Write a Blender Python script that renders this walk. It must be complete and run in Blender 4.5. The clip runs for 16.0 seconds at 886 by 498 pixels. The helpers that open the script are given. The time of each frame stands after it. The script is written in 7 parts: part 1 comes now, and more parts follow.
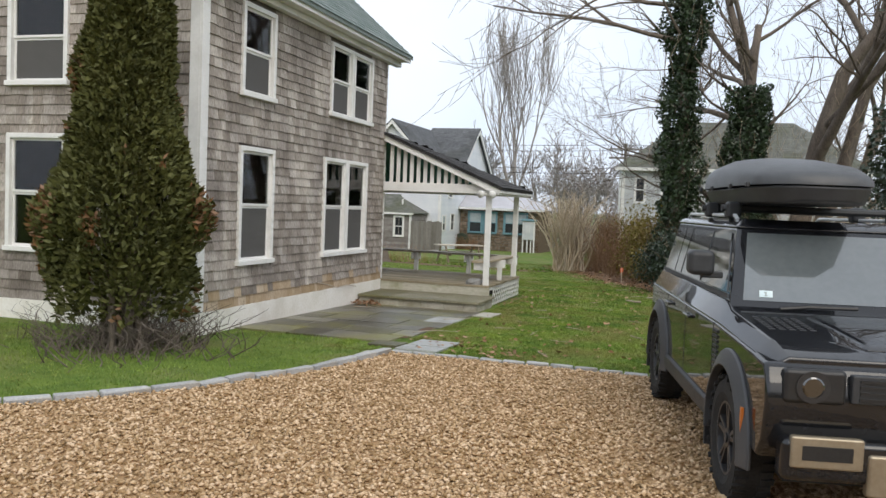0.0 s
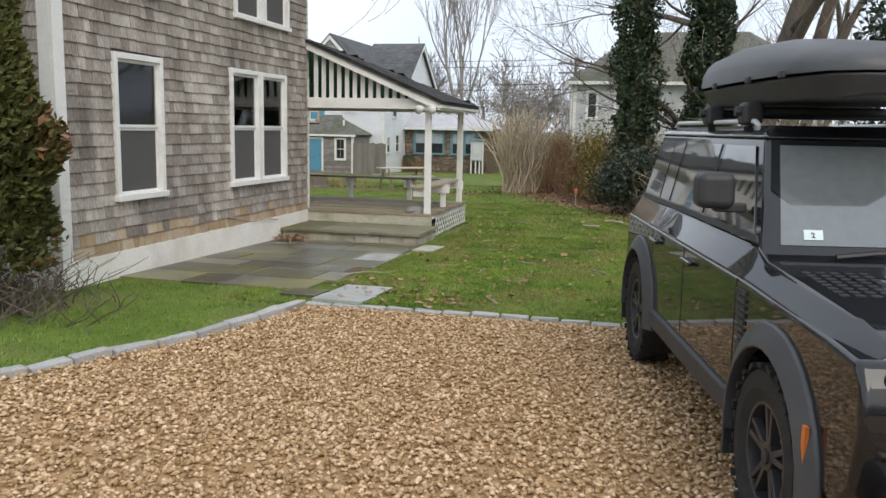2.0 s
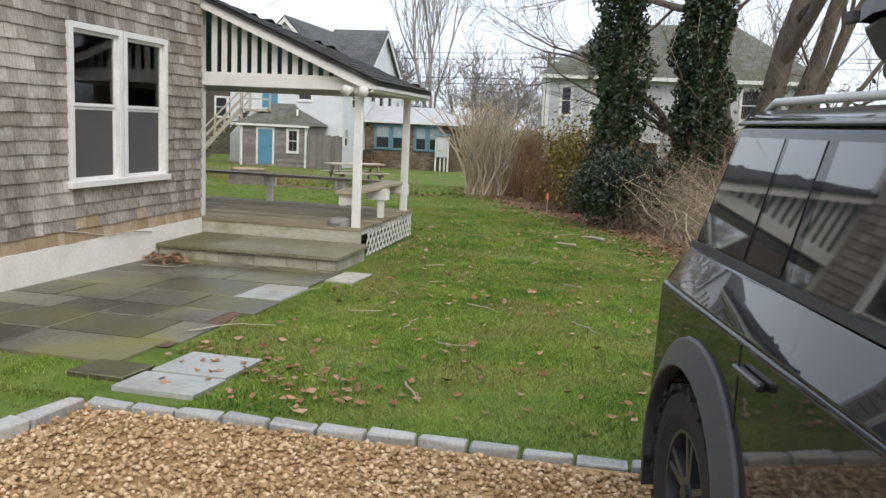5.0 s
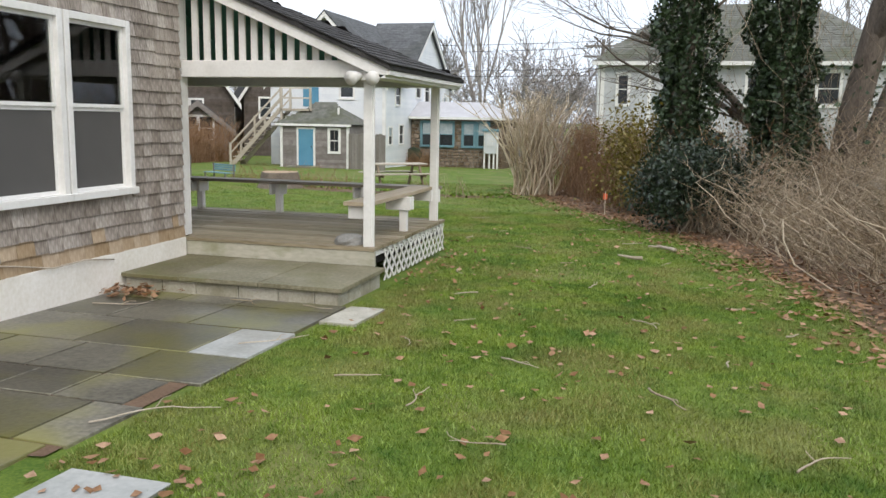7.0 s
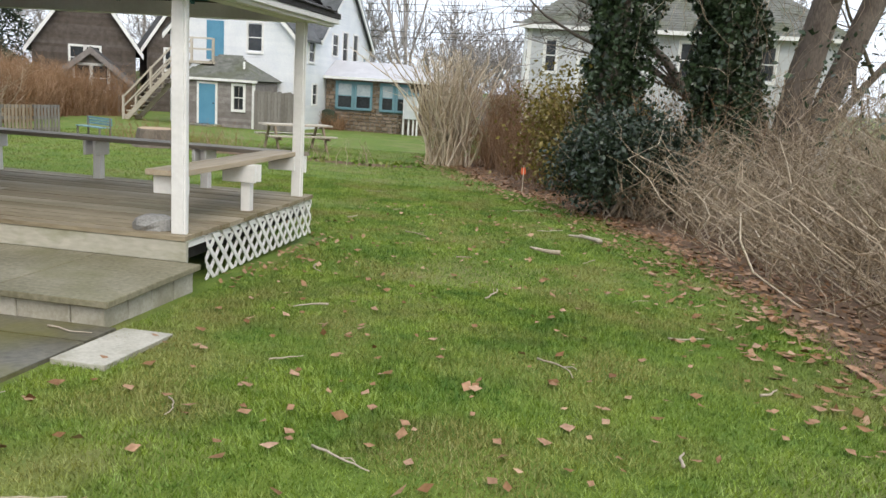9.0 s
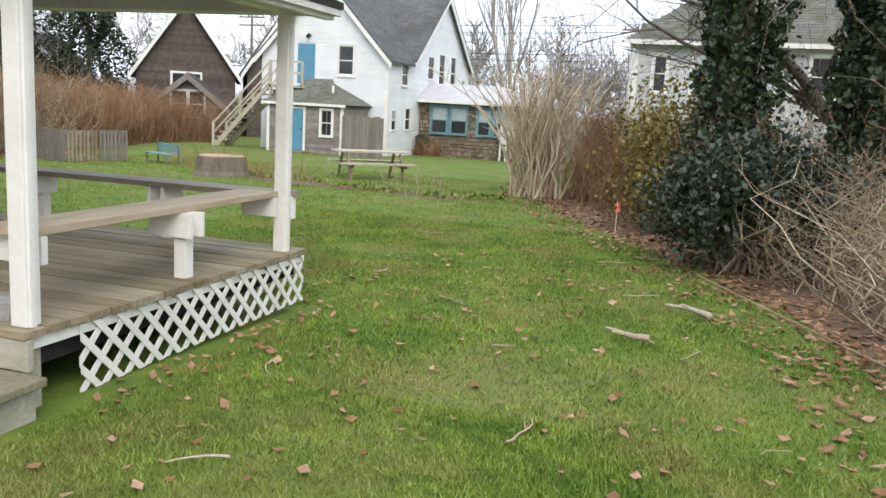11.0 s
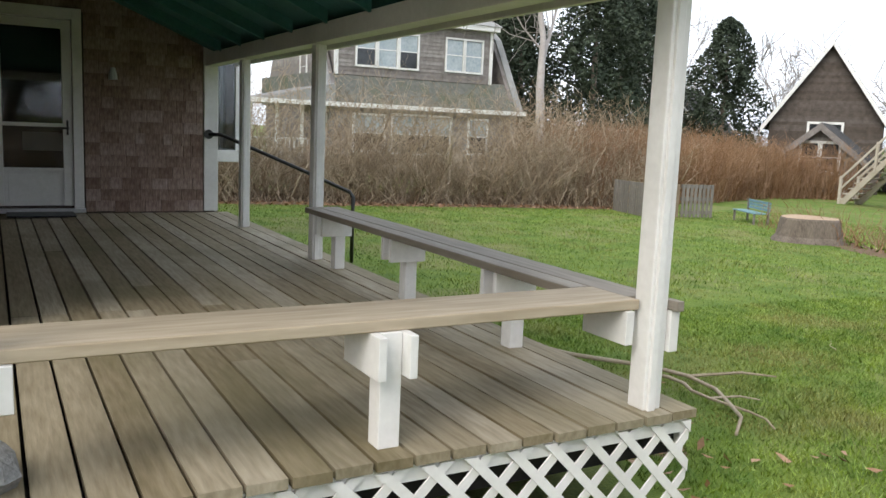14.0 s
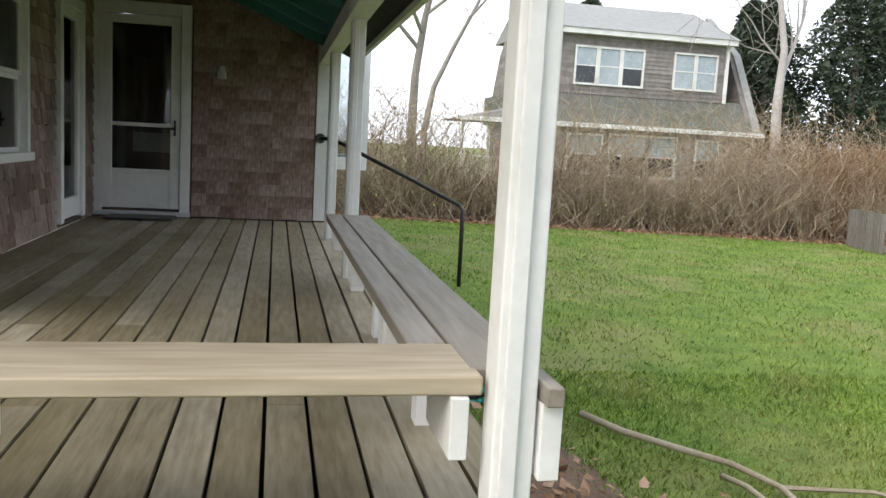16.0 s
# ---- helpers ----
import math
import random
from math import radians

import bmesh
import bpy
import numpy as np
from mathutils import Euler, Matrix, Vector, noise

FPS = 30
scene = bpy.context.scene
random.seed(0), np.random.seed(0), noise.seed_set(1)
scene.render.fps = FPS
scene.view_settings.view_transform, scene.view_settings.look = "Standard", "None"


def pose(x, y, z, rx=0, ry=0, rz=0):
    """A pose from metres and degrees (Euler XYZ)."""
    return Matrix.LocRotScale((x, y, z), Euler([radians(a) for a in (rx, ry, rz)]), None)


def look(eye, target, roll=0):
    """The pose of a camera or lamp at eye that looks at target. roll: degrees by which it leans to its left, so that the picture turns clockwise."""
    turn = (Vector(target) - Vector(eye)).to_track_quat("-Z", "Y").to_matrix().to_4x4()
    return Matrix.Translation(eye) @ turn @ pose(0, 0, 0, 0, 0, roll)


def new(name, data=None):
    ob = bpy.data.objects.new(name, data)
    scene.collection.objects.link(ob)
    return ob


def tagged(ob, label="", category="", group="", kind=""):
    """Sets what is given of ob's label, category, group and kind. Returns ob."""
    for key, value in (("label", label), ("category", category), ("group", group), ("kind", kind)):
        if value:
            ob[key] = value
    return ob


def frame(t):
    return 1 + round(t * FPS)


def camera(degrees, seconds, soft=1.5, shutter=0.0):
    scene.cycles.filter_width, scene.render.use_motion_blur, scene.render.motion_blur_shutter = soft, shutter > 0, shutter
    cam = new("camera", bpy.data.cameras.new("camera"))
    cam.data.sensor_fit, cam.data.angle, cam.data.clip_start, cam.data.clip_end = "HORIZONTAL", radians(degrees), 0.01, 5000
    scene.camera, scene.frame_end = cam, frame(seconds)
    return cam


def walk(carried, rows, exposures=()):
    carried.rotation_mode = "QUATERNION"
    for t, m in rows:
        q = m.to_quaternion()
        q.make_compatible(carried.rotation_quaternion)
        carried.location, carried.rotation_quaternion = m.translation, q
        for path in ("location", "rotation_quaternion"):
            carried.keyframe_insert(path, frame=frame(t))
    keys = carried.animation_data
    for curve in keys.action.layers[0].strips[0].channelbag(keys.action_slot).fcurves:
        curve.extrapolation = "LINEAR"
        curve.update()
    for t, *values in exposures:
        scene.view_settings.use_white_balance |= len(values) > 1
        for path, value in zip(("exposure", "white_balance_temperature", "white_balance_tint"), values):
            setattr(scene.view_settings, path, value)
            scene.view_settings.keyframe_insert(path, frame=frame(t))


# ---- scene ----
cam = camera(56.3, 16.0)
PATH = [
    (0, (0.591, 0.152, 1.33), (-0.003, 2.059, 1.226), 2.3),
    (0.5, (0.567, 0.547, 1.342), (-0.155, 2.403, 1.161), 0.9),
    (1, (0.447, 1.06, 1.347), (-0.165, 2.951, 1.122), 0.2),
    (1.5, (0.378, 1.514, 1.313), (-0.166, 3.42, 1.047), 1.1),
    (2, (0.291, 1.938, 1.279), (-0.179, 3.861, 0.991), 1.1),
    (2.5, (0.21, 2.498, 1.292), (-0.177, 4.437, 0.992), 1.1),
    (3, (0.158, 3.015, 1.264), (-0.177, 4.965, 0.971), 1.4),
    (3.5, (0.132, 3.553, 1.27), (-0.138, 5.514, 0.983), 1.7),
    (4, (0.097, 4.108, 1.25), (-0.183, 6.068, 0.965), 2.3),
    (4.5, (0.02, 4.639, 1.247), (-0.291, 6.593, 0.956), 2.5),
    (5, (-0.025, 5.106, 1.217), (-0.421, 7.044, 0.921), 2.7),
    (5.2, (-0.066, 5.307, 1.212), (-0.497, 7.237, 0.914), 2.9),
    (7.3, (-0.271, 7.509, 1.174), (-0.798, 9.413, 0.862), 1.0),
    (7.5, (-0.303, 7.746, 1.162), (-0.815, 9.654, 0.846), 1.2),
    (8, (-0.343, 8.341, 1.132), (-0.765, 10.267, 0.795), 2.2),
    (8.2, (-0.31, 8.578, 1.103), (-0.703, 10.506, 0.744), 2.3),
    (10.5, (-0.251, 11.501, 1.004), (-0.577, 13.436, 0.615), 5.0),
    (11, (-0.225, 12.101, 0.991), (-0.831, 13.977, 0.655), 3.2),
    (11.5, (-0.097, 12.641, 1.036), (-1.064, 14.374, 0.787), 0.8),
    (12, (-0.224, 13.246, 1.082), (-1.416, 14.84, 0.883), 0.4),
    (12.5, (-0.332, 13.744, 1.045), (-1.612, 15.266, 0.828), 0.6),
    (13, (-0.431, 14.212, 0.983), (-1.75, 15.692, 0.72), 0.9),
    (13.5, (-0.696, 14.736, 0.952), (-2.179, 16.047, 0.669), 2.1),
    (14, (-0.78, 15.169, 0.956), (-2.515, 16.123, 0.673), 2.4),
    (14.5, (-0.987, 15.606, 0.895), (-2.86, 16.25, 0.616), 3.3),
    (15, (-1.081, 16.034, 0.868), (-3.014, 16.472, 0.6), 3.7),
    (15.5, (-1.338, 16.539, 0.827), (-3.286, 16.908, 0.563), 3.3),
    (16, (-1.566, 16.956, 0.812), (-3.509, 17.358, 0.561), 3.2),
]
walk(cam, [(t, look(eye, target, roll)) for t, eye, target, roll in PATH],
     [(0, 0.47), (5, 0.65), (8, 0.82), (10.5, 1.0), (11.5, 1.03), (12.5, 0.88), (13.5, 0.98), (15, 1.26), (16, 1.32)])
# world and sun: a bright overcast winter day
world = bpy.data.worlds.new("overcast_sky")
scene.world = world
world.use_nodes = True
wn, wl = world.node_tree.nodes, world.node_tree.links
wn.clear()
sky = wn.new("ShaderNodeTexSky")
sky.sky_type, sky.sun_disc = "NISHITA", False
sky.sun_elevation, sky.sun_rotation = radians(32), radians(150)
sky.air_density, sky.dust_density = 1.0, 4.0
w_coord = wn.new("ShaderNodeTexCoord")
w_noise = wn.new("ShaderNodeTexNoise")
w_noise.inputs["Scale"].default_value, w_noise.inputs["Detail"].default_value = 2.2, 5
w_ramp = wn.new("ShaderNodeValToRGB")
w_ramp.color_ramp.elements[0].position, w_ramp.color_ramp.elements[0].color = 0.35, (6.7, 7.5, 8.8, 1)
w_ramp.color_ramp.elements[1].position, w_ramp.color_ramp.elements[1].color = 0.7, (8.8, 9.2, 9.8, 1)
w_mix = wn.new("ShaderNodeMixRGB")
w_mix.inputs[0].default_value = 0.88
w_back, w_out = wn.new("ShaderNodeBackground"), wn.new("ShaderNodeOutputWorld")
w_back.inputs["Strength"].default_value = 0.1
wl.new(w_coord.outputs["Generated"], w_noise.inputs["Vector"])
wl.new(w_noise.outputs["Fac"], w_ramp.inputs["Fac"])
wl.new(sky.outputs["Color"], w_mix.inputs[1])
wl.new(w_ramp.outputs["Color"], w_mix.inputs[2])
wl.new(w_mix.outputs["Color"], w_back.inputs["Color"])
wl.new(w_back.outputs["Background"], w_out.inputs["Surface"])
sun = new("sun", bpy.data.lights.new("sun", "SUN"))
sun.data.energy, sun.data.angle, sun.data.color = 1.05, radians(40), (1.0, 0.92, 0.8)
sun.matrix_world = look((0, 0, 30), (-16.0, 26.0, 0))


# ---------------------------------------------------------------- materials
def mat(name, c1, c2=None, scale=4.0, rough=0.8, bump=0.2, fine=40.0, piece=0.0, metal=0.0, spec=0.3, stain=None,
        stain_scale=0.7, stain_amt=0.6, stretch=None, coat=0.0):
    """Two-scale noise between two colours, with bump; piece: how far each piece differs in brightness."""
    m = bpy.data.materials.new(name)
    m.use_nodes = True
    n, l = m.node_tree.nodes, m.node_tree.links
    b = n["Principled BSDF"]
    c2 = c2 or tuple(x * 0.75 for x in c1)
    co = n.new("ShaderNodeTexCoord")
    vec = co.outputs["Object"]
    if stretch:
        mp = n.new("ShaderNodeMapping")
        mp.inputs["Scale"].default_value = stretch
        l.new(vec, mp.inputs["Vector"])
        vec = mp.outputs["Vector"]
    big, small = n.new("ShaderNodeTexNoise"), n.new("ShaderNodeTexNoise")
    big.inputs["Scale"].default_value, big.inputs["Detail"].default_value = scale, 4
    small.inputs["Scale"].default_value, small.inputs["Detail"].default_value = fine, 3
    l.new(vec, big.inputs["Vector"])
    l.new(vec, small.inputs["Vector"])
    add = n.new("ShaderNodeMath")
    add.operation = "MULTIPLY_ADD"
    add.inputs[1].default_value = 0.5
    l.new(small.outputs["Fac"], add.inputs[0])
    half = n.new("ShaderNodeMath")
    half.operation = "MULTIPLY"
    half.inputs[1].default_value = 0.5
    l.new(big.outputs["Fac"], half.inputs[0])
    l.new(half.outputs[0], add.inputs[2])
    ramp = n.new("ShaderNodeValToRGB")
    ramp.color_ramp.elements[0].position, ramp.color_ramp.elements[1].position = 0.36, 0.64
    ramp.color_ramp.elements[0].color, ramp.color_ramp.elements[1].color = (*c1, 1), (*c2, 1)
    l.new(add.outputs[0], ramp.inputs["Fac"])
    colour = ramp.outputs["Color"]
    if stain:
        st = n.new("ShaderNodeTexNoise")
        st.inputs["Scale"].default_value, st.inputs["Detail"].default_value = stain_scale, 6
        l.new(co.outputs["Object"], st.inputs["Vector"])
        sr = n.new("ShaderNodeMapRange")
        sr.inputs["From Min"].default_value, sr.inputs["From Max"].default_value = 0.48, 0.66
        sr.inputs["To Max"].default_value = stain_amt
        l.new(st.outputs["Fac"], sr.inputs["Value"])
        sm = n.new("ShaderNodeMixRGB")
        l.new(sr.outputs[0], sm.inputs[0])
        l.new(colour, sm.inputs[1])
        sm.inputs[2].default_value = (*stain, 1)
        colour = sm.outputs["Color"]
    if piece:
        oi, ge = n.new("ShaderNodeObjectInfo"), n.new("ShaderNodeNewGeometry")
        sm = n.new("ShaderNodeMath")
        sm.operation = "ADD"
        l.new(oi.outputs["Random"], sm.inputs[0])
        l.new(ge.outputs["Random Per Island"], sm.inputs[1])
        fr = n.new("ShaderNodeMath")
        fr.operation = "FRACT"
        l.new(sm.outputs[0], fr.inputs[0])
        mr = n.new("ShaderNodeMapRange")
        mr.inputs["To Min"].default_value, mr.inputs["To Max"].default_value = 1 - piece, 1 + piece * 0.7
        l.new(fr.outputs[0], mr.inputs["Value"])
        hs = n.new("ShaderNodeHueSaturation")
        l.new(mr.outputs[0], hs.inputs["Value"])
        hm = n.new("ShaderNodeMapRange")
        hm.inputs["To Min"].default_value, hm.inputs["To Max"].default_value = 1.15, 0.8
        l.new(fr.outputs[0], hm.inputs["Value"])
        l.new(hm.outputs[0], hs.inputs["Saturation"])
        l.new(colour, hs.inputs["Color"])
        colour = hs.outputs["Color"]
    l.new(colour, b.inputs["Base Color"])
    b.inputs["Roughness"].default_value = rough
    b.inputs["Metallic"].default_value = metal
    b.inputs["Specular IOR Level"].default_value = spec
    b.inputs["Coat Weight"].default_value = coat
    b.inputs["Coat Roughness"].default_value = 0.03
    if bump:
        bp = n.new("ShaderNodeBump")
        bp.inputs["Strength"].default_value, bp.inputs["Distance"].default_value = bump, 0.02
        l.new(add.outputs[0], bp.inputs["Height"])
        l.new(bp.outputs["Normal"], b.inputs["Normal"])
    return m


def glass_mat(name, tint, rough=0.02):
    """Dark window glass: a glossy sheet that lets some light through."""
    m = bpy.data.materials.new(name)
    m.use_nodes = True
    n, l = m.node_tree.nodes, m.node_tree.links
    n.remove(n["Principled BSDF"])
    out = n["Material Output"]
    tr, gl, mx, fr = n.new("ShaderNodeBsdfTransparent"), n.new("ShaderNodeBsdfGlossy"), n.new("ShaderNodeMixShader"), n.new("ShaderNodeFresnel")
    tr.inputs["Color"].default_value = (*tint, 1)
    gl.inputs["Roughness"].default_value = rough
    fr.inputs["IOR"].default_value = 1.6
    l.new(fr.outputs[0], mx.inputs[0])
    l.new(tr.outputs[0], mx.inputs[1])
    l.new(gl.outputs[0], mx.inputs[2])
    l.new(mx.outputs[0], out.inputs["Surface"])
    return m


M_SHINGLE = mat("weathered_cedar", (0.22, 0.188, 0.165), (0.52, 0.465, 0.41), 3, 0.9, 0.6, 60, piece=0.32,
                stain=(0.10, 0.08, 0.07), stain_scale=0.8, stain_amt=0.55, stretch=(1, 1, 0.25))
M_SHINGLE_NEW = mat("fresh_cedar", (0.34, 0.245, 0.155), (0.50, 0.39, 0.265), 3, 0.85, 0.4, 60, piece=0.25, stretch=(1, 1, 0.25))
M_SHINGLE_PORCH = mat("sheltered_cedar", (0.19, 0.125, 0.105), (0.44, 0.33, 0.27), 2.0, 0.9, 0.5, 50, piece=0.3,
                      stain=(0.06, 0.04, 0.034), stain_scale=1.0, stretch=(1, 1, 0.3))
M_WHITE = mat("white_trim_paint", (0.74, 0.735, 0.72), (0.82, 0.815, 0.80), 3, 0.5, 0.06, 30, stain=(0.55, 0.55, 0.52), stain_scale=2.5, stain_amt=0.35)
M_FOUND = mat("whitewashed_foundation", (0.72, 0.69, 0.62), (0.84, 0.82, 0.78), 2, 0.85, 0.3, 30, stain=(0.5, 0.46, 0.38), stain_scale=1.5, stain_amt=0.4)
M_DECK = mat("weathered_deck_wood", (0.21, 0.172, 0.108), (0.38, 0.325, 0.23), 2.5, 0.7, 0.45, 26, piece=0.22, stain=(0.15, 0.135, 0.07),
             stain_scale=1.1, stain_amt=0.5, stretch=(0.2, 1.6, 1))
M_BENCH = mat("bench_wood", (0.34, 0.275, 0.19), (0.52, 0.44, 0.33), 2.5, 0.65, 0.3, 24, piece=0.15, stretch=(1.4, 0.12, 1))
# darker and greyer than bench_wood, with the grain along x
M_BENCH_X = mat("grey_bench_wood", (0.19, 0.165, 0.135), (0.32, 0.285, 0.24), 2.5, 0.65, 0.3, 24, piece=0.15, stretch=(0.12, 1.4, 1))
M_STEPWOOD = mat("mossy_riser_board", (0.36, 0.35, 0.28), (0.52, 0.50, 0.43), 3, 0.8, 0.3, 30, stain=(0.2, 0.21, 0.1), stain_scale=3, stretch=(0.3, 1, 1))
M_FLAG = mat("bluestone", (0.075, 0.07, 0.056), (0.215, 0.20, 0.155), 1.8, 0.38, 0.25, 30, piece=0.6, spec=0.5, stain=(0.20, 0.19, 0.05), stain_scale=1.1, stain_amt=0.9)
M_TREAD = mat("mossy_tread_stone", (0.15, 0.14, 0.085), (0.29, 0.265, 0.185), 1.6, 0.6, 0.25, 30, piece=0.2, stain=(0.14, 0.14, 0.05), stain_scale=2.2, stain_amt=0.6)
M_FLAG_PALE = mat("pale_bluestone", (0.33, 0.345, 0.34), (0.46, 0.47, 0.46), 2.5, 0.6, 0.2, 30, piece=0.1, spec=0.4, stain=(0.24, 0.23, 0.19), stain_scale=2)
M_KERB = mat("granite_block", (0.30, 0.31, 0.32), (0.50, 0.49, 0.46), 6, 0.8, 0.6, 60, piece=0.2, stain=(0.35, 0.28, 0.2), stain_scale=5)
M_GRAVEL = mat("gravel_bed", (0.30, 0.18, 0.085), (0.48, 0.32, 0.17), 20, 0.9, 0.8, 90)
M_PEBBLE = mat("pebble", (0.38, 0.235, 0.115), (0.66, 0.47, 0.27), 30, 0.7, 0.2, 120, piece=0.5)
M_LAWN = mat("lawn_soil", (0.06, 0.115, 0.014), (0.16, 0.22, 0.035), 3.0, 0.95, 0.8, 70, stain=(0.22, 0.185, 0.09), stain_scale=0.8, stain_amt=0.5)
M_GRASS = mat("grass_blade", (0.065, 0.155, 0.011), (0.26, 0.36, 0.04), 1.6, 0.6, 0, 9, piece=0.6, stain=(0.30, 0.24, 0.09), stain_scale=1.3, stain_amt=0.6)
M_DIRT = mat("leaf_litter_soil", (0.13, 0.085, 0.055), (0.19, 0.125, 0.085), 4, 0.95, 0.9, 50)
M_LEAF = mat("dead_oak_leaf", (0.21, 0.105, 0.05), (0.40, 0.235, 0.13), 6, 0.8, 0.3, 40, piece=0.45)
M_TWIG = mat("dry_twig", (0.33, 0.27, 0.20), (0.48, 0.41, 0.32), 6, 0.85, 0.4, 60, piece=0.2)
M_BRUSH = mat("winter_brush", (0.26, 0.19, 0.125), (0.50, 0.40, 0.28), 1.5, 0.9, 0.2, 30, piece=0.45)
M_BRUSH_TAN = mat("tan_stems", (0.50, 0.40, 0.28), (0.68, 0.57, 0.43), 2, 0.85, 0.2, 30, piece=0.25)
M_BRUSH_RED = mat("russet_brush", (0.22, 0.115, 0.06), (0.40, 0.25, 0.14), 1.0, 0.9, 0.2, 30, piece=0.35)
M_BARK = mat("tree_bark", (0.105, 0.085, 0.07), (0.21, 0.175, 0.145), 6, 0.95, 0.9, 40, stretch=(1, 1, 0.3))
# distance haze is put into this bark colour: paler than tree_bark
M_FARBARK = mat("haze_pale_branch", (0.26, 0.235, 0.22), (0.36, 0.33, 0.31), 3, 0.95, 0, 20, piece=0.15)
M_IVY = mat("ivy_leaf", (0.018, 0.036, 0.014), (0.05, 0.085, 0.032), 1.5, 0.4, 0, 20, piece=0.45, spec=0.5)
M_HOLLY = mat("dark_evergreen_leaf", (0.014, 0.028, 0.014), (0.04, 0.062, 0.034), 1.5, 0.4, 0, 20, piece=0.4, spec=0.5)
M_THUJA = mat("arborvitae_spray", (0.055, 0.062, 0.014), (0.12, 0.125, 0.034), 1.2, 0.8, 0, 20, piece=0.45)
M_THUJA_DEAD = mat("brown_spray", (0.16, 0.08, 0.035), (0.24, 0.13, 0.06), 4, 0.8, 0, 20, piece=0.3)
M_FIR = mat("far_fir", (0.022, 0.036, 0.022), (0.075, 0.095, 0.06), 0.8, 0.9, 0, 8, piece=0.4)
M_YELLOW = mat("yellowing_bush", (0.15, 0.125, 0.025), (0.28, 0.22, 0.06), 2, 0.8, 0, 20, piece=0.4)
M_ROOF = mat("grey_asphalt_shingle", (0.085, 0.09, 0.095), (0.15, 0.155, 0.165), 6, 0.95, 0.5, 60, piece=0.15, stain=(0.07, 0.075, 0.07), stain_scale=0.8)
M_ROOF_GREEN = mat("green_roof_shingle", (0.15, 0.19, 0.18), (0.23, 0.27, 0.26), 6, 0.95, 0.5, 60, piece=0.12)
M_ROOF_DARK = mat("dark_roof_shingle", (0.03, 0.03, 0.032), (0.075, 0.072, 0.07), 6, 0.9, 0.5, 60, piece=0.2)
M_ROOF_MOSS = mat("mossy_roof_shingle", (0.10, 0.105, 0.09), (0.19, 0.19, 0.17), 5, 0.95, 0.5, 50, piece=0.15, stain=(0.10, 0.11, 0.06), stain_scale=1.2)
M_ROOF_PALE = mat("pale_roof", (0.42, 0.42, 0.45), (0.52, 0.52, 0.55), 2, 0.8, 0.1, 30)
M_TEAL = mat("teal_painted_ceiling", (0.045, 0.17, 0.165), (0.075, 0.23, 0.22), 2, 0.6, 0.1, 25, stain=(0.03, 0.11, 0.11), stain_scale=2)
M_CLAP = mat("white_clapboard", (0.66, 0.69, 0.73), (0.76, 0.78, 0.80), 1.5, 0.7, 0.08, 20, piece=0.03)
M_CLAP_GREY = mat("grey_clapboard", (0.47, 0.49, 0.51), (0.58, 0.59, 0.60), 1.5, 0.8, 0.1, 20, piece=0.06, stain=(0.36, 0.36, 0.35), stain_scale=1)
M_GREY_SHINGLE = mat("grey_far_shingle", (0.17, 0.15, 0.14), (0.31, 0.285, 0.27), 4, 0.9, 0.4, 40, piece=0.22)
M_DARK_SHINGLE = mat("dark_far_shingle", (0.07, 0.058, 0.05), (0.14, 0.115, 0.10), 4, 0.9, 0.3, 40, piece=0.2)
M_BLUE = mat("blue_painted_door", (0.085, 0.24, 0.36), (0.115, 0.29, 0.42), 2, 0.5, 0.05, 20)
M_STONE = mat("field_stone", (0.15, 0.105, 0.075), (0.30, 0.23, 0.165), 5, 0.9, 0.6, 40, piece=0.35)
M_MORTAR = mat("mortar", (0.18, 0.16, 0.14), (0.26, 0.24, 0.2), 5, 0.95, 0.4, 40)
M_FENCE = mat("grey_fence_board", (0.15, 0.135, 0.12), (0.25, 0.23, 0.21), 3, 0.9, 0.4, 40, piece=0.2, stretch=(1, 1, 0.2))
M_PALLET = mat("pallet_wood", (0.22, 0.17, 0.12), (0.36, 0.29, 0.22), 3, 0.9, 0.4, 40, piece=0.25)
M_CUTWOOD = mat("cut_wood", (0.34, 0.23, 0.15), (0.45, 0.34, 0.24), 8, 0.9, 0.3, 40)
M_PLANK = mat("pale_picnic_wood", (0.42, 0.37, 0.30), (0.56, 0.51, 0.44), 3, 0.85, 0.3, 40, piece=0.15)
M_PAINT = mat("black_car_paint", (0.008, 0.009, 0.011), (0.012, 0.013, 0.016), 2, 0.5, 0, 20, spec=0.05, coat=1.0)
M_PAINT.node_tree.nodes["Principled BSDF"].inputs["Coat IOR"].default_value = 1.55
M_PLASTIC = mat("dark_trim_plastic", (0.028, 0.03, 0.033), (0.045, 0.047, 0.05), 8, 0.5, 0.15, 150, spec=0.4)
M_BOX = mat("charcoal_roof_box", (0.055, 0.058, 0.062), (0.075, 0.078, 0.082), 8, 0.42, 0.12, 180, spec=0.45)
M_TYRE = mat("tyre_rubber", (0.018, 0.018, 0.018), (0.035, 0.034, 0.032), 12, 0.85, 0.3, 80)
M_RIM = mat("dark_alloy", (0.022, 0.022, 0.024), (0.035, 0.035, 0.037), 6, 0.35, 0, 40, spec=0.5)
M_BRONZE = mat("bronze_panel", (0.30, 0.25, 0.18), (0.36, 0.31, 0.23), 6, 0.4, 0.05, 40, metal=0.6)
M_CHROME = mat("lamp_reflector", (0.5, 0.5, 0.52), (0.7, 0.7, 0.72), 6, 0.15, 0, 40, metal=1.0)
M_SILVER = mat("silver_strip", (0.55, 0.56, 0.57), (0.65, 0.66, 0.66), 6, 0.4, 0, 40)
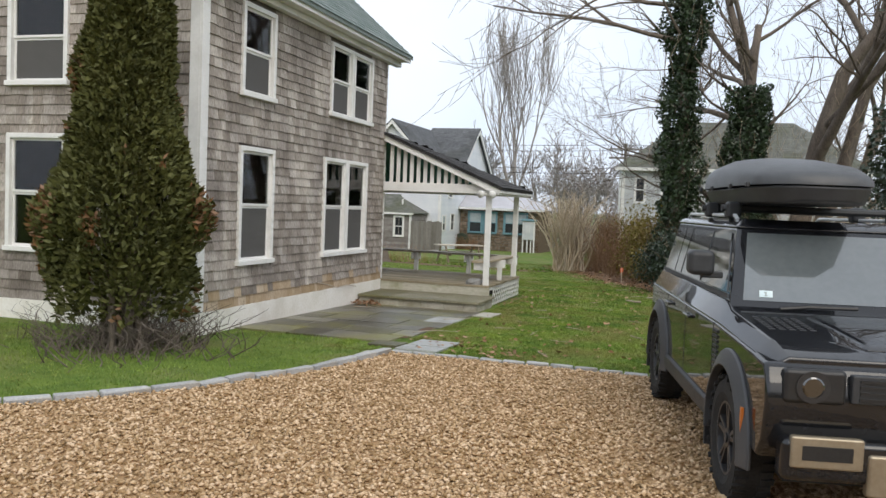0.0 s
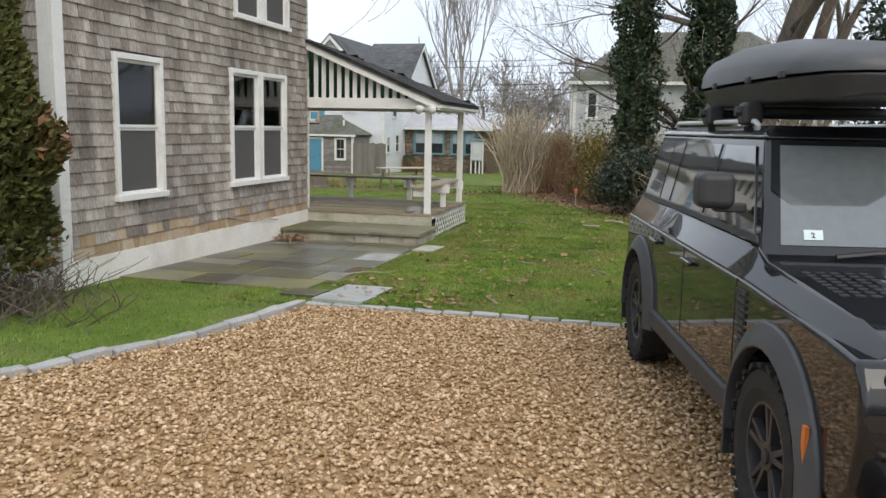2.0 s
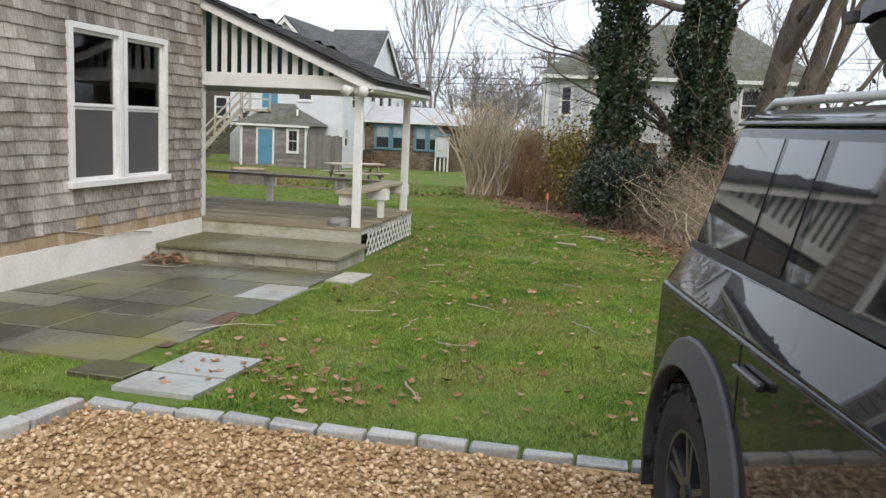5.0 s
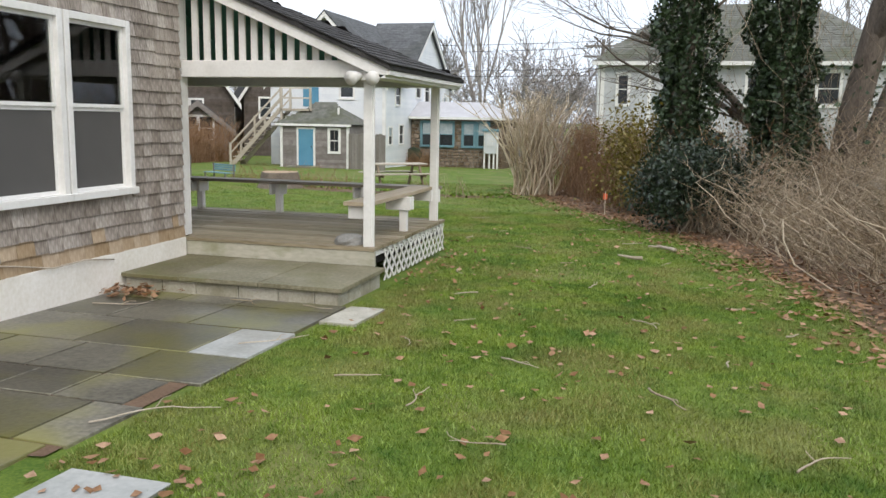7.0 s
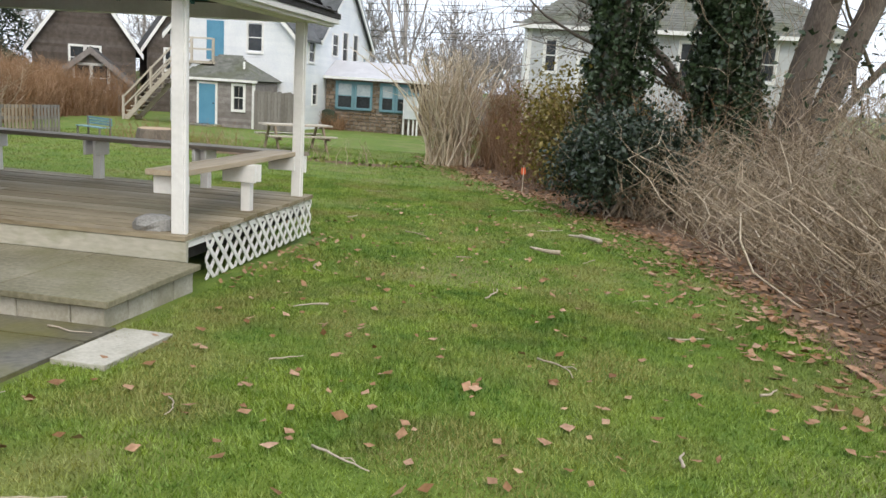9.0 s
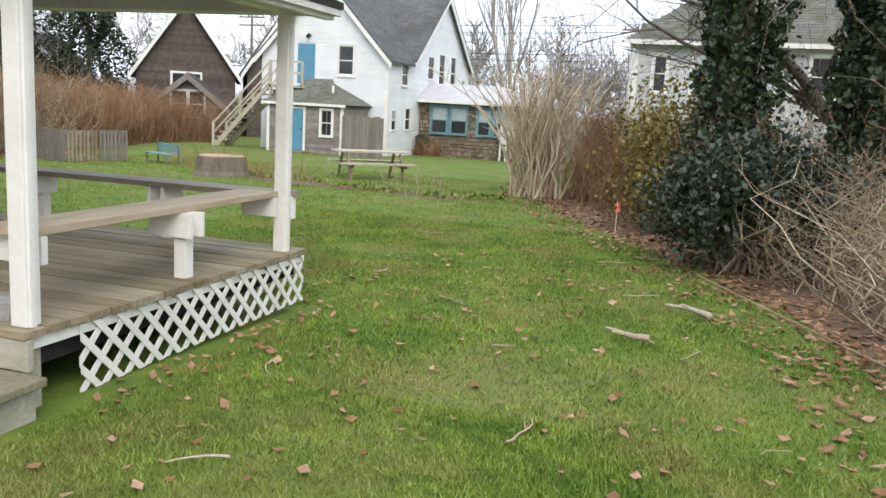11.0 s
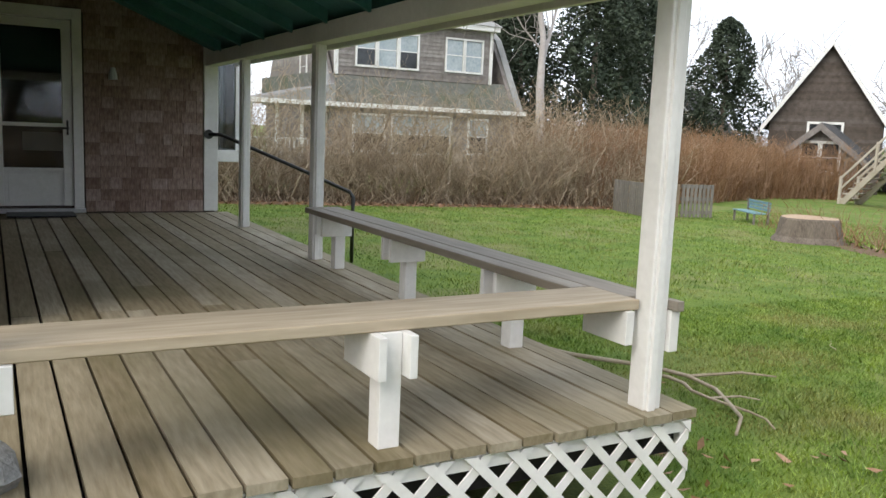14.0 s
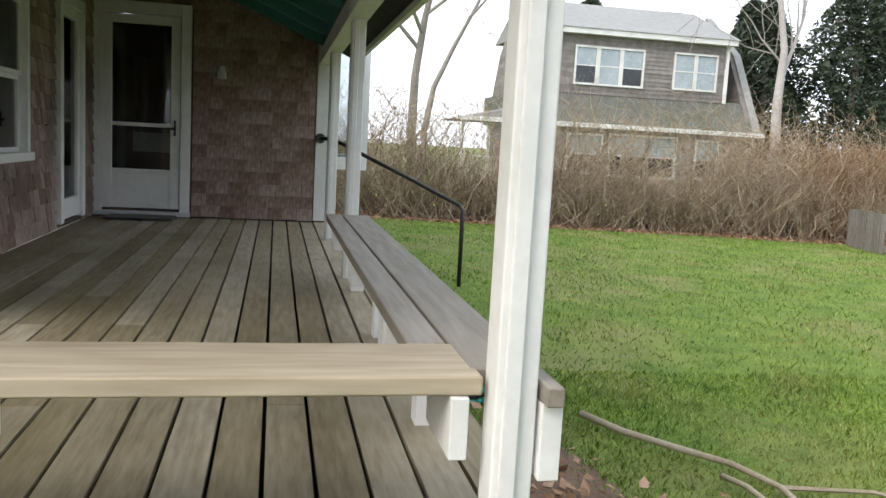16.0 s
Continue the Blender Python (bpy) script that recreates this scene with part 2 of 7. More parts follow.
M_AMBER = mat("amber_reflector", (0.55, 0.16, 0.03), (0.62, 0.2, 0.05), 6, 0.3, 0, 40)
M_STICKER = mat("pale_sticker", (0.55, 0.66, 0.68), (0.66, 0.75, 0.76), 9, 0.6, 0, 40)
M_BLACK = mat("black_iron", (0.012, 0.012, 0.013), (0.02, 0.02, 0.02), 9, 0.45, 0.1, 60, spec=0.5)
# near-black colour that stands in for the shade of unlit spaces
M_DARK = mat("painted_darkness", (0.012, 0.012, 0.012), (0.03, 0.028, 0.026), 1.0, 0.9, 0, 20)
M_CURTAIN = mat("pale_blind", (0.36, 0.37, 0.39), (0.46, 0.47, 0.48), 1, 0.9, 0, 20)
M_SCREEN = mat("grey_insect_screen", (0.085, 0.083, 0.08), (0.105, 0.10, 0.098), 2, 0.75, 0.05, 300, spec=0.3)
M_ROCK = mat("granite_rock", (0.20, 0.20, 0.195), (0.36, 0.36, 0.35), 9, 0.85, 0.8, 70)
M_HOSE = mat("teal_hose", (0.03, 0.30, 0.26), (0.05, 0.36, 0.31), 9, 0.5, 0, 60)
M_ORANGE = mat("orange_marker", (0.7, 0.12, 0.05), (0.75, 0.16, 0.07), 9, 0.6, 0, 60)
M_UTIL = mat("utility_box_grey", (0.50, 0.53, 0.55), (0.58, 0.60, 0.61), 4, 0.6, 0.05, 40)
M_RED = mat("red_brick", (0.26, 0.10, 0.07), (0.34, 0.15, 0.11), 6, 0.9, 0.4, 50)
M_STEPPING = mat("limewashed_block", (0.36, 0.34, 0.28), (0.50, 0.48, 0.41), 5, 0.9, 0.5, 50, piece=0.15, stain=(0.22, 0.21, 0.14), stain_scale=3)
G_WIN = glass_mat("window_glass", (0.72, 0.75, 0.75))
G_CAR = glass_mat("tinted_car_glass", (0.05, 0.055, 0.06))
G_SHIELD = glass_mat("windscreen_glass", (0.35, 0.39, 0.40))


# ---------------------------------------------------------------- mesh tools
class Mesh:
    """Collects vertices and faces, and becomes one mesh object."""

    def __init__(self):
        self.v, self.f, self.m = [], [], []

    def add(self, verts, faces, mi=0):
        k = len(self.v)
        self.v.extend(tuple(p) for p in verts)
        self.f.extend(tuple(i + k for i in f) for f in faces)
        self.m.extend([mi] * len(faces))
        return self

    def box(self, x0, y0, z0, x1, y1, z1, m=None, mi=0):
        vs = [Vector(p) for p in ((x0, y0, z0), (x1, y0, z0), (x1, y1, z0), (x0, y1, z0), (x0, y0, z1), (x1, y0, z1), (x1, y1, z1), (x0, y1, z1))]
        if m is not None:
            vs = [m @ p for p in vs]
        return self.add(vs, BOX_FACES, mi)

    def prism(self, pts, a, b, axis="x", mi=0):
        """An outline of 2D points carried from a to b along an axis; the outline's plane keeps the axes' order."""
        def put(p, s):
            return {"x": (s, p[0], p[1]), "y": (p[0], s, p[1]), "z": (p[0], p[1], s)}[axis]
        n = len(pts)
        vs = [put(p, a) for p in pts] + [put(p, b) for p in pts]
        fs = [tuple(range(n))[::-1], tuple(range(n, 2 * n))] + [(i, (i + 1) % n, n + (i + 1) % n, n + i) for i in range(n)]
        return self.add(vs, fs, mi)

    def tube(self, pts, radii, n=5, cap=True):
        pts = [Vector(p) for p in pts]
        k, vs, fs = len(pts), [], []
        for i, p in enumerate(pts):
            d = (pts[min(i + 1, k - 1)] - pts[max(i - 1, 0)])
            d = d.normalized() if d.length > 1e-9 else Vector((0, 0, 1))
            u = d.cross(Vector((0.31, 0.2, 0.93)) if abs(d.z) < 0.9 else Vector((1, 0.1, 0))).normalized()
            w = d.cross(u)
            r = radii[i] if hasattr(radii, "__len__") else radii
            vs += [p + r * (math.cos(2 * math.pi * j / n) * u + math.sin(2 * math.pi * j / n) * w) for j in range(n)]
        for i in range(k - 1):
            fs += [(i * n + j, i * n + (j + 1) % n, (i + 1) * n + (j + 1) % n, (i + 1) * n + j) for j in range(n)]
        if cap:
            fs += [tuple(range(n))[::-1], tuple((k - 1) * n + j for j in range(n))]
        return self.add(vs, fs)

    def data(self, name, *materials):
        me = bpy.data.meshes.new(name)
        me.from_pydata(self.v, [], self.f)
        for m in materials:
            me.materials.append(m)
        if len(materials) > 1:
            me.polygons.foreach_set("material_index", self.m)
        bm = bmesh.new()
        bm.from_mesh(me)
        bmesh.ops.recalc_face_normals(bm, faces=bm.faces)
        bm.to_mesh(me)
        bm.free()
        return me


BOX_FACES = ((0, 3, 2, 1), (4, 5, 6, 7), (0, 1, 5, 4), (1, 2, 6, 5), (2, 3, 7, 6), (3, 0, 4, 7))


def part(name, shape, material, parent=None, label="", bevel=0.0, smooth=False, segments=2):
    me = shape.data(name, *(material if isinstance(material, tuple) else (material,)))
    if smooth or bevel:
        me.polygons.foreach_set("use_smooth", [True] * len(me.polygons))
    ob = new(name, me)
    if parent is not None:
        ob.parent = parent
    if bevel:
        b = ob.modifiers.new("bevel", "BEVEL")
        b.width, b.segments, b.limit_method, b.angle_limit = bevel, segments, "ANGLE", radians(40)
        b.harden_normals = True
    if label:
        ob["label"] = label
    return ob


def boxpart(name, dims, material, parent=None, label="", bevel=0.0):
    return part(name, Mesh().box(*dims), material, parent, label, bevel)


def thing(name, label, category, at=(0, 0, 0), rz=0.0, group="", kind=""):
    ob = new(name)
    ob.empty_display_size = 0.1
    ob.matrix_world = pose(*at, 0, 0, rz)
    return tagged(ob, label, category, group, kind)


def raw(name, verts, tris, material):
    """One object from arrays of vertices and triangles."""
    me = bpy.data.meshes.new(name)
    verts, tris = np.asarray(verts, dtype=np.float32), np.asarray(tris, dtype=np.int32)
    me.vertices.add(len(verts))
    me.vertices.foreach_set("co", verts.ravel())
    me.loops.add(tris.size)
    me.loops.foreach_set("vertex_index", tris.ravel())
    me.polygons.add(len(tris))
    me.polygons.foreach_set("loop_start", np.arange(0, tris.size, tris.shape[1], dtype=np.int32))
    me.polygons.foreach_set("loop_total", np.full(len(tris), tris.shape[1], dtype=np.int32))
    me.update(calc_edges=True)
    me.validate()
    me.materials.append(material)
    return new(name, me)


def gz(y):
    """The ground's height: it falls gently away along the walk."""
    return -0.19 - 0.0215 * max(min(y, 62.0), -12.0)


rng = np.random.default_rng(7)


# ---------------------------------------------------------------- ground
def ground_sheet():
    xs = [-900, -300, -120, -60, -40, -30, -24, -20, -17] + [round(-15 + 0.5 * i, 2) for i in range(45)] + [9, 12, 18, 30, 60, 120, 300, 900]
    ys = [-400, -120, -40, -20, -12, -6, -3] + [round(-1 + 0.5 * i, 2) for i in range(100)] + [50, 55, 62, 75, 100, 200, 400, 1200]
    s, nx = Mesh(), len(xs)
    vs = []
    for y in ys:
        for x in xs:
            near = -14 < x < 6 and 8 < y < 45
            vs.append((x, y, gz(y) + (0.012 * noise.noise((x * 0.8, y * 0.8, 0)) if near else 0)))
    fs = [(j * nx + i, j * nx + i + 1, (j + 1) * nx + i + 1, (j + 1) * nx + i) for j in range(len(ys) - 1) for i in range(nx - 1)]
    s.add(vs, fs)
    return tagged(part("ground", s, M_LAWN, smooth=True), "short green winter lawn sloping gently away", "ground", kind="structure")


ground_sheet()

KERB_LINE = [(-4.25, 4.95), (-3.85, 5.5), (-3.42, 6.2), (-3.22, 6.75), (-2.95, 7.4), (-2.80, 8.1), (-2.72, 8.84)]


def kerb_x(y):
    """The kerb's left edge of the gravel at y."""
    if y >= KERB_LINE[-1][1]:
        return KERB_LINE[-1][0]
    for (x0, y0), (x1, y1) in zip(KERB_LINE, KERB_LINE[1:]):
        if y0 <= y <= y1:
            return x0 + (x1 - x0) * (y - y0) / (y1 - y0)
    return -4.25 - (4.95 - y) * 1.1


def gravel_bed():
    s = Mesh()
    pts = [(x, y) for x, y in KERB_LINE] + [(9, 9.1), (9, -9), (-19.5, -9)]
    s.add([(x, y, gz(y) + 0.03) for x, y in pts], [tuple(range(len(pts)))])
    s2 = Mesh()
    n = len(pts)
    s2.add([(x, y, gz(y) + 0.03) for x, y in pts] + [(x, y, gz(y) - 0.05) for x, y in pts],
           [tuple(range(n))] + [(i, (i + 1) % n, n + (i + 1) % n, n + i) for i in range(n)])
    return tagged(part("driveway", s2, M_GRAVEL), "loose tan gravel driveway beside the lawn", "driveway", kind="structure")


gravel_bed()


# ---------------------------------------------------------------- building tools
def holed_wall(name, axis, f0, f1, a0, a1, z0, z1, holes, material, label):
    """A wall f0..f1 thick across the named axis, running a0..a1, with rectangular openings (a0, z0, a1, z1)."""
    aa = sorted({a0, a1, *(h[0] for h in holes), *(h[2] for h in holes)})
    zz = sorted({z0, z1, *(h[1] for h in holes), *(h[3] for h in holes)})
    s = Mesh()
    for p, q in zip(aa, aa[1:]):
        for u, v in zip(zz, zz[1:]):
            if any(h[0] <= (p + q) / 2 <= h[2] and h[1] <= (u + v) / 2 <= h[3] for h in holes):
                continue
            s.box(*((f0, p, u, f1, q, v) if axis == "x" else (p, f0, u, q, f1, v)))
    return tagged(part(name, s, material), label, "wall", kind="structure")


SHINGLE_BANK = {}


def shingle_mesh(width, length, material):
    key = (width, round(length, 3), material.name)
    if key not in SHINGLE_BANK:
        w = width / 2 - 0.0015
        s = Mesh().add([(-w, 0, 0), (w, 0, 0), (w, 0.024, 0), (-w, 0.024, 0), (-w, 0, length), (w, 0, length), (w, 0.004, length), (-w, 0.004, length)], BOX_FACES)
        SHINGLE_BANK[key] = s.data("shingle", material)
    return SHINGLE_BANK[key]


def shingle_field(owner, m, width, height, holes, material, first=None, course=0.127, single=None, seed=1):
    """Courses of split shingles on a wall: m maps (along, out, up) to the world. single: chooses which are parts of their own."""
    rnd = random.Random(seed)
    joined, left = Mesh(), 280
    rows = int(math.ceil(height / course))
    for r in range(rows):
        z = r * course
        top = min(course * 1.22, height - z)
        if top < 0.03:
            continue
        spans, zm = [(0.0, width)], z + course * 0.5
        for h in holes:
            if h[1] < zm < h[3]:
                spans = [q for a, b in spans for q in ((a, min(b, h[0])), (max(a, h[2]), b)) if q[1] - q[0] > 0.01]
        for a, b in spans:
            x = a
            while x < b - 0.01:
                w = rnd.choice((0.10, 0.125, 0.15, 0.175, 0.2))
                if b - x < w + 0.06:
                    w = b - x
                mt = first if first is not None and (r == 0 or (r == 1 and rnd.random() < 0.35)) else material
                dz, lean = rnd.uniform(-0.007, 0.006), rnd.uniform(0, 0.007)
                if single and left > 0 and single(x, z):
                    left -= 1
                    ob = new("shingle", shingle_mesh(round(round(w / 0.025) * 0.025, 3) or 0.025, top, mt))
                    ob.parent = owner
                    ob.matrix_world = m @ pose(x + w / 2, lean, z + dz)
                    SINGLES.append(ob)
                else:
                    u = w / 2 - 0.0015
                    t = pose(x + w / 2, lean, z + dz, 0, rnd.uniform(-0.5, 0.5))
                    vs = [m @ (t @ Vector(p)) for p in ((-u, 0, 0), (u, 0, 0), (u, 0.024, 0), (-u, 0.024, 0), (-u, 0, top), (u, 0, top), (u, 0.004, top), (-u, 0.004, top))]
                    joined.add(vs, BOX_FACES, 1 if mt is first and first is not None else 0)
                x += w
    ob = part("shingles", joined, (material, first or material), owner)
    return tagged(ob, kind="stuff")


SINGLES = []


def window(at, rz, w, h, label, screen=True, blind=False, casing=0.065, panes=1, number="window"):
    """A double-hung window; its own y points out of the wall and its origin is the middle of its foot."""
    o = thing(number, label, "window", at, rz, kind="structure")
    c, s = casing, Mesh()
    s.box(-w / 2, -0.06, 0, -w / 2 + c, 0.045, h).box(w / 2 - c, -0.06, 0, w / 2, 0.045, h)
    s.box(-w / 2 + c, -0.06, h - c, w / 2 - c, 0.045, h)
    part("window_frame", s, M_WHITE, o, bevel=0.006)
    boxpart("window_sill", (-w / 2 - 0.02, -0.06, -0.03, w / 2 + 0.02, 0.07, 0.035), M_WHITE, o, bevel=0.006)
    mid = h * 0.49
    for k, (z0, z1, y) in enumerate(((0.035, mid, -0.02), (mid + 0.001, h - c, 0.0))):
        s, r = Mesh(), 0.032
        x0, x1 = -w / 2 + c, w / 2 - c
        s.box(x0, y - 0.03, z0, x0 + r, y, z1).box(x1 - r, y - 0.03, z0, x1, y, z1)
        s.box(x0 + r, y - 0.03, z0, x1 - r, y, z0 + r).box(x0 + r, y - 0.03, z1 - r, x1 - r, y, z1)
        for j in range(1, panes):
            xm = x0 + (x1 - x0) * j / panes
            s.box(xm - 0.012, y - 0.028, z0 + r, xm + 0.012, y - 0.004, z1 - r)
        if panes > 1:
            zm = (z0 + z1) / 2
            s.box(x0 + r, y - 0.027, zm - 0.012, x1 - r, y - 0.005, zm + 0.012)
        part("sash", s, M_WHITE, o)
        g = boxpart("pane", (x0 + r, y - 0.019, z0 + r, x1 - r, y - 0.015, z1 - r), G_WIN, o)
        g.visible_shadow = False
        if k == 0 and screen:
            boxpart("insect_screen", (x0 + r, y - 0.010, z0 + r, x1 - r, y - 0.007, z1 - r), M_SCREEN, o, "grey insect screen over the lower pane")
        if blind:
            boxpart("blind", (x0 + r, y - 0.075, z0 + r, x1 - r, y - 0.07, z1 - r), M_CURTAIN, o, "drawn pale blind")
    return o


# ---------------------------------------------------------------- the shingled house
HX, HY0, HY1, HTOP, HBASE = -5.27, 8.88, 15.1, 3.98, -0.11
HW, HYE = -12.4, 14.93
east_holes = [(9.74, 0.46, 10.66, 2.02), (12.28, 0.46, 13.16, 2.04), (13.18, 0.46, 14.06, 2.04),
              (9.74, 2.70, 10.62, 3.90), (12.44, 2.74, 13.30, 3.90), (13.32, 2.74, 14.18, 3.90)]
front_holes = [(-8.16, 0.55, -7.2, 2.06), (-8.16, 2.70, -7.2, 3.90)]
wall_e = holed_wall("wall_east", "x", HX - 0.2, HX, HY0 + 0.2, HYE, HBASE, HTOP, east_holes, M_DARK_SHINGLE, "weathered grey cedar shingle wall with tall windows")
wall_s = holed_wall("wall_south", "y", HY0, HY0 + 0.2, HW, HX, HBASE, HTOP, front_holes, M_DARK_SHINGLE, "shaded grey cedar shingle wall behind the arborvitae")
wall_n = holed_wall("wall_north", "y", HY1 - 0.2, HY1, HW, HX - 0.2, HBASE, HTOP, [(-8.3, 0.55, -7.45, 1.75), (-10.1, -0.06, -9.2, 1.85)], M_DARK_SHINGLE, "brown cedar shingle wall sheltered under the porch")
tagged(boxpart("wall_west", (HW, HY0 + 0.2, HBASE, HW + 0.2, HY1 - 0.2, HTOP), M_DARK_SHINGLE), "plain rear wall of the shingled house", "wall", kind="structure")
tagged(boxpart("floor", (HW + 0.2, HY0 + 0.2, -0.06, HX - 0.2, HY1 - 0.2, 0.0), M_DECK), "dim wooden floor inside the house", "floor", kind="structure")
tagged(boxpart("ceiling", (HW + 0.2, HY0 + 0.2, 2.3, HX - 0.2, HY1 - 0.2, 2.5), M_CURTAIN), "plain ceiling between the two storeys", "ceiling", kind="structure")
# the room's darkness behind the panes is put into this wall's colour
tagged(boxpart("partition", (-8.7, HY0 + 0.2, 0.0, -8.6, HY1 - 0.2, 2.3), M_DARK), "inner partition wall painted near-black as the unlit room", "wall", kind="structure")

# foundation: follows the falling ground
s = Mesh()
s.prism([(HY0 - 0.03, gz(HY0) - 0.3), (HYE, gz(HYE) - 0.3), (HYE, HBASE), (HY0 - 0.03, HBASE)], HX - 0.25, HX + 0.03, "x")
s.box(HW, HY0 - 0.03, gz(HY0) - 0.3, HX - 0.25, HY0 + 0.2, HBASE)
s.box(HW, HY1 - 0.2, gz(HY1) - 0.3, HX - 0.25, HY1, HBASE)
tagged(part("foundation", s, M_FOUND, bevel=0.008), "cream limewashed foundation strip under the shingles", "foundation", kind="structure")

# corner boards and cornice
def trim(name, dims, label="white painted corner board", m=M_WHITE):
    return tagged(boxpart(name, dims, m, bevel=0.006), label, "trim", kind="structure")


trim("trim", (HX, HY0 - 0.035, HBASE, HX + 0.035, HY0 + 0.12, HTOP))
trim("trim", (HX - 0.14, HY0 - 0.035, HBASE, HX, HY0, HTOP))
trim("trim", (HX - 0.20, HYE + 0.002, HBASE, HX - 0.03, HY1 + 0.002, HTOP), "white corner post of the porch")
trim("trim", (HX - 0.21, HY1 + 0.003, -0.11, HX - 0.03, HY1 + 0.038, 2.6))
trim("cornice", (HX + 0.0, HY0 - 0.3, HTOP, HX + 0.12, HY1 + 0.3, HTOP + 0.09), "white frieze board under the eave")
trim("cornice", (HX - 0.1, HY0 - 0.3, HTOP + 0.09, HX + 0.26, HY1 + 0.3, HTOP + 0.12), "white soffit board")
trim("cornice", (HX + 0.26, HY0 - 0.32, HTOP + 0.08, HX + 0.30, HY1 + 0.32, HTOP + 0.22), "white fascia board of the eave")

# gable roof, ridge along the side wall
RX, PITCH = (HX + HW) / 2, 0.88
def roof_slab(name, pts_top, thick, material, label, parent=None):
    """A roof plane from its upper corners, thick downwards."""
    s, n = Mesh(), len(pts_top)
    low = [(x, y, z - thick) for x, y, z in pts_top]
    s.add(list(pts_top) + low, [tuple(range(n)), tuple(range(n, 2 * n))[::-1]] + [(i, n + i, n + (i + 1) % n, (i + 1) % n) for i in range(n)])
    ob = part(name, s, material, parent)
    return ob if parent is not None else tagged(ob, label, "roof", kind="structure")


def roof_courses(corner, along, up, na, nu, material, parent, w=0.3, h=0.14, seed=3, inside=None):
    """Thin overlapping tabs on a roof plane: corner, unit vectors along the eave and up the slope."""
    rnd = random.Random(seed)
    c, a, u = Vector(corner), Vector(along), Vector(up)
    nrm = a.cross(u).normalized()
    if nrm.z < 0:
        nrm = -nrm
    s = Mesh()
    for j in range(nu):
        off = rnd.uniform(0, w)
        for i in range(-1, na):
            x0, x1 = max(0, i * w + off), min(na * w, (i + 1) * w + off - 0.006)
            if x1 - x0 < 0.02 or (inside and not inside((x0 + x1) / 2, (j + 0.5) * h)):
                continue
            p = [c + a * q + u * v for q, v in ((x0, j * h), (x1, j * h), (x1, (j + 1.1) * h), (x0, (j + 1.1) * h))]
            t = rnd.uniform(0.009, 0.014)
            s.add([p[0], p[1], p[2], p[3], p[0] + nrm * t, p[1] + nrm * t, p[2] + nrm * 0.003, p[3] + nrm * 0.003], BOX_FACES)
    return tagged(part("shingles", s, material, parent), kind="stuff")


ez, ex = HTOP + 0.20, HX + 0.33
rz_top = ez + PITCH * (ex - RX)
main_roof = roof_slab("roof", [(ex, HY0 - 0.35, ez), (ex, HY1 + 0.35, ez), (RX, HY1 + 0.35, rz_top), (RX, HY0 - 0.35, rz_top)], 0.06, M_ROOF_GREEN, "grey-green asphalt shingle gable roof")
up = Vector((RX - ex, 0, rz_top - ez)).normalized()
roof_courses((ex + 0.01, HY0 - 0.36, ez), (0, 1, 0), up, 23, 20, M_ROOF_GREEN, main_roof)
roof_slab("roof_west", [(RX, HY0 - 0.35, rz_top), (RX, HY1 + 0.35, rz_top), (HW - 0.33, HY1 + 0.35, ez), (HW - 0.33, HY0 - 0.35, ez)], 0.06, M_ROOF_GREEN, "far slope of the shingle roof")
for y in (HY0, HY1 - 0.2):
    s = Mesh().prism([(HW, HTOP), (HX, HTOP), (RX, rz_top - 0.3)], y, y + 0.2, "y")
    tagged(part("gable_wall", s, M_DARK_SHINGLE), "shingled gable end of the house", "wall", kind="structure")

for i, (a0, b0, a1, b1) in enumerate(east_holes):
    window((HX + 0.012, (a0 + a1) / 2, b0), -90, a1 - a0, b1 - b0, "white double-hung window in the grey shingle wall", number="window_%d" % (i + 1))
for a0, b0, a1, b1 in front_holes:
    window(((a0 + a1) / 2, HY0 - 0.012, b0), 180, a1 - a0, b1 - b0, "white double-hung window in the shaded shingle wall", screen=b0 > 2, number="window_7")

# kitchen wing that closes the porch
WX, WY = -10.72, 17.5
holed_wall("wall_porch_end", "x", WX - 0.2, WX, HY1 + 0.0, WY, -0.45, 4.0, [(15.15, -0.04, 16.02, 2.0)], M_DARK_SHINGLE, "brown cedar shingle wall at the porch's end")
tagged(boxpart("wall_wing_north", (-14.5, WY - 0.2, -0.8, WX - 0.2, WY, 4.0), M_GREY_SHINGLE), "shingled wall of the kitchen wing", "wall", kind="structure")
tagged(boxpart("wall_wing_west", (-14.5, 14.9, -0.8, -14.3, WY - 0.2, 4.0), M_GREY_SHINGLE), "rear wall of the kitchen wing", "wall", kind="structure")
tagged(boxpart("roof_wing", (-14.7, HY1, 4.0, WX + 0.2, WY + 0.25, 4.15), M_ROOF_GREEN), "flat roof over the kitchen wing", "roof", kind="structure")
trim("trim", (WX - 0.02, WY - 0.13, -0.1, WX + 0.035, WY + 0.035, 3.9))
trim("trim", (WX - 0.16, WY, -0.4, WX - 0.02, WY + 0.035, 3.9))
# white bay with a window past the corner
bay = thing("bay_window", "white boxed bay window on the kitchen wing", "window", (-12.2, WY, 0), 0, kind="structure")
boxpart("base", (-0.9, 0.0, 0.45, 0.9, 0.5, 0.6), M_WHITE, bay, bevel=0.01)
boxpart("top", (-0.95, 0.0, 2.1, 0.95, 0.55, 2.25), M_WHITE, bay, bevel=0.01)
for x in (-0.9, 0.0, 0.82):
    boxpart("mullion", (x, 0.40, 0.6, x + 0.08, 0.5, 2.1), M_WHITE, bay)
for x in (-0.82, 0.08):
    boxpart("pane", (x, 0.44, 0.6, x + 0.74 + (0.08 if x < 0 else 0), 0.45, 2.1), G_WIN, bay)
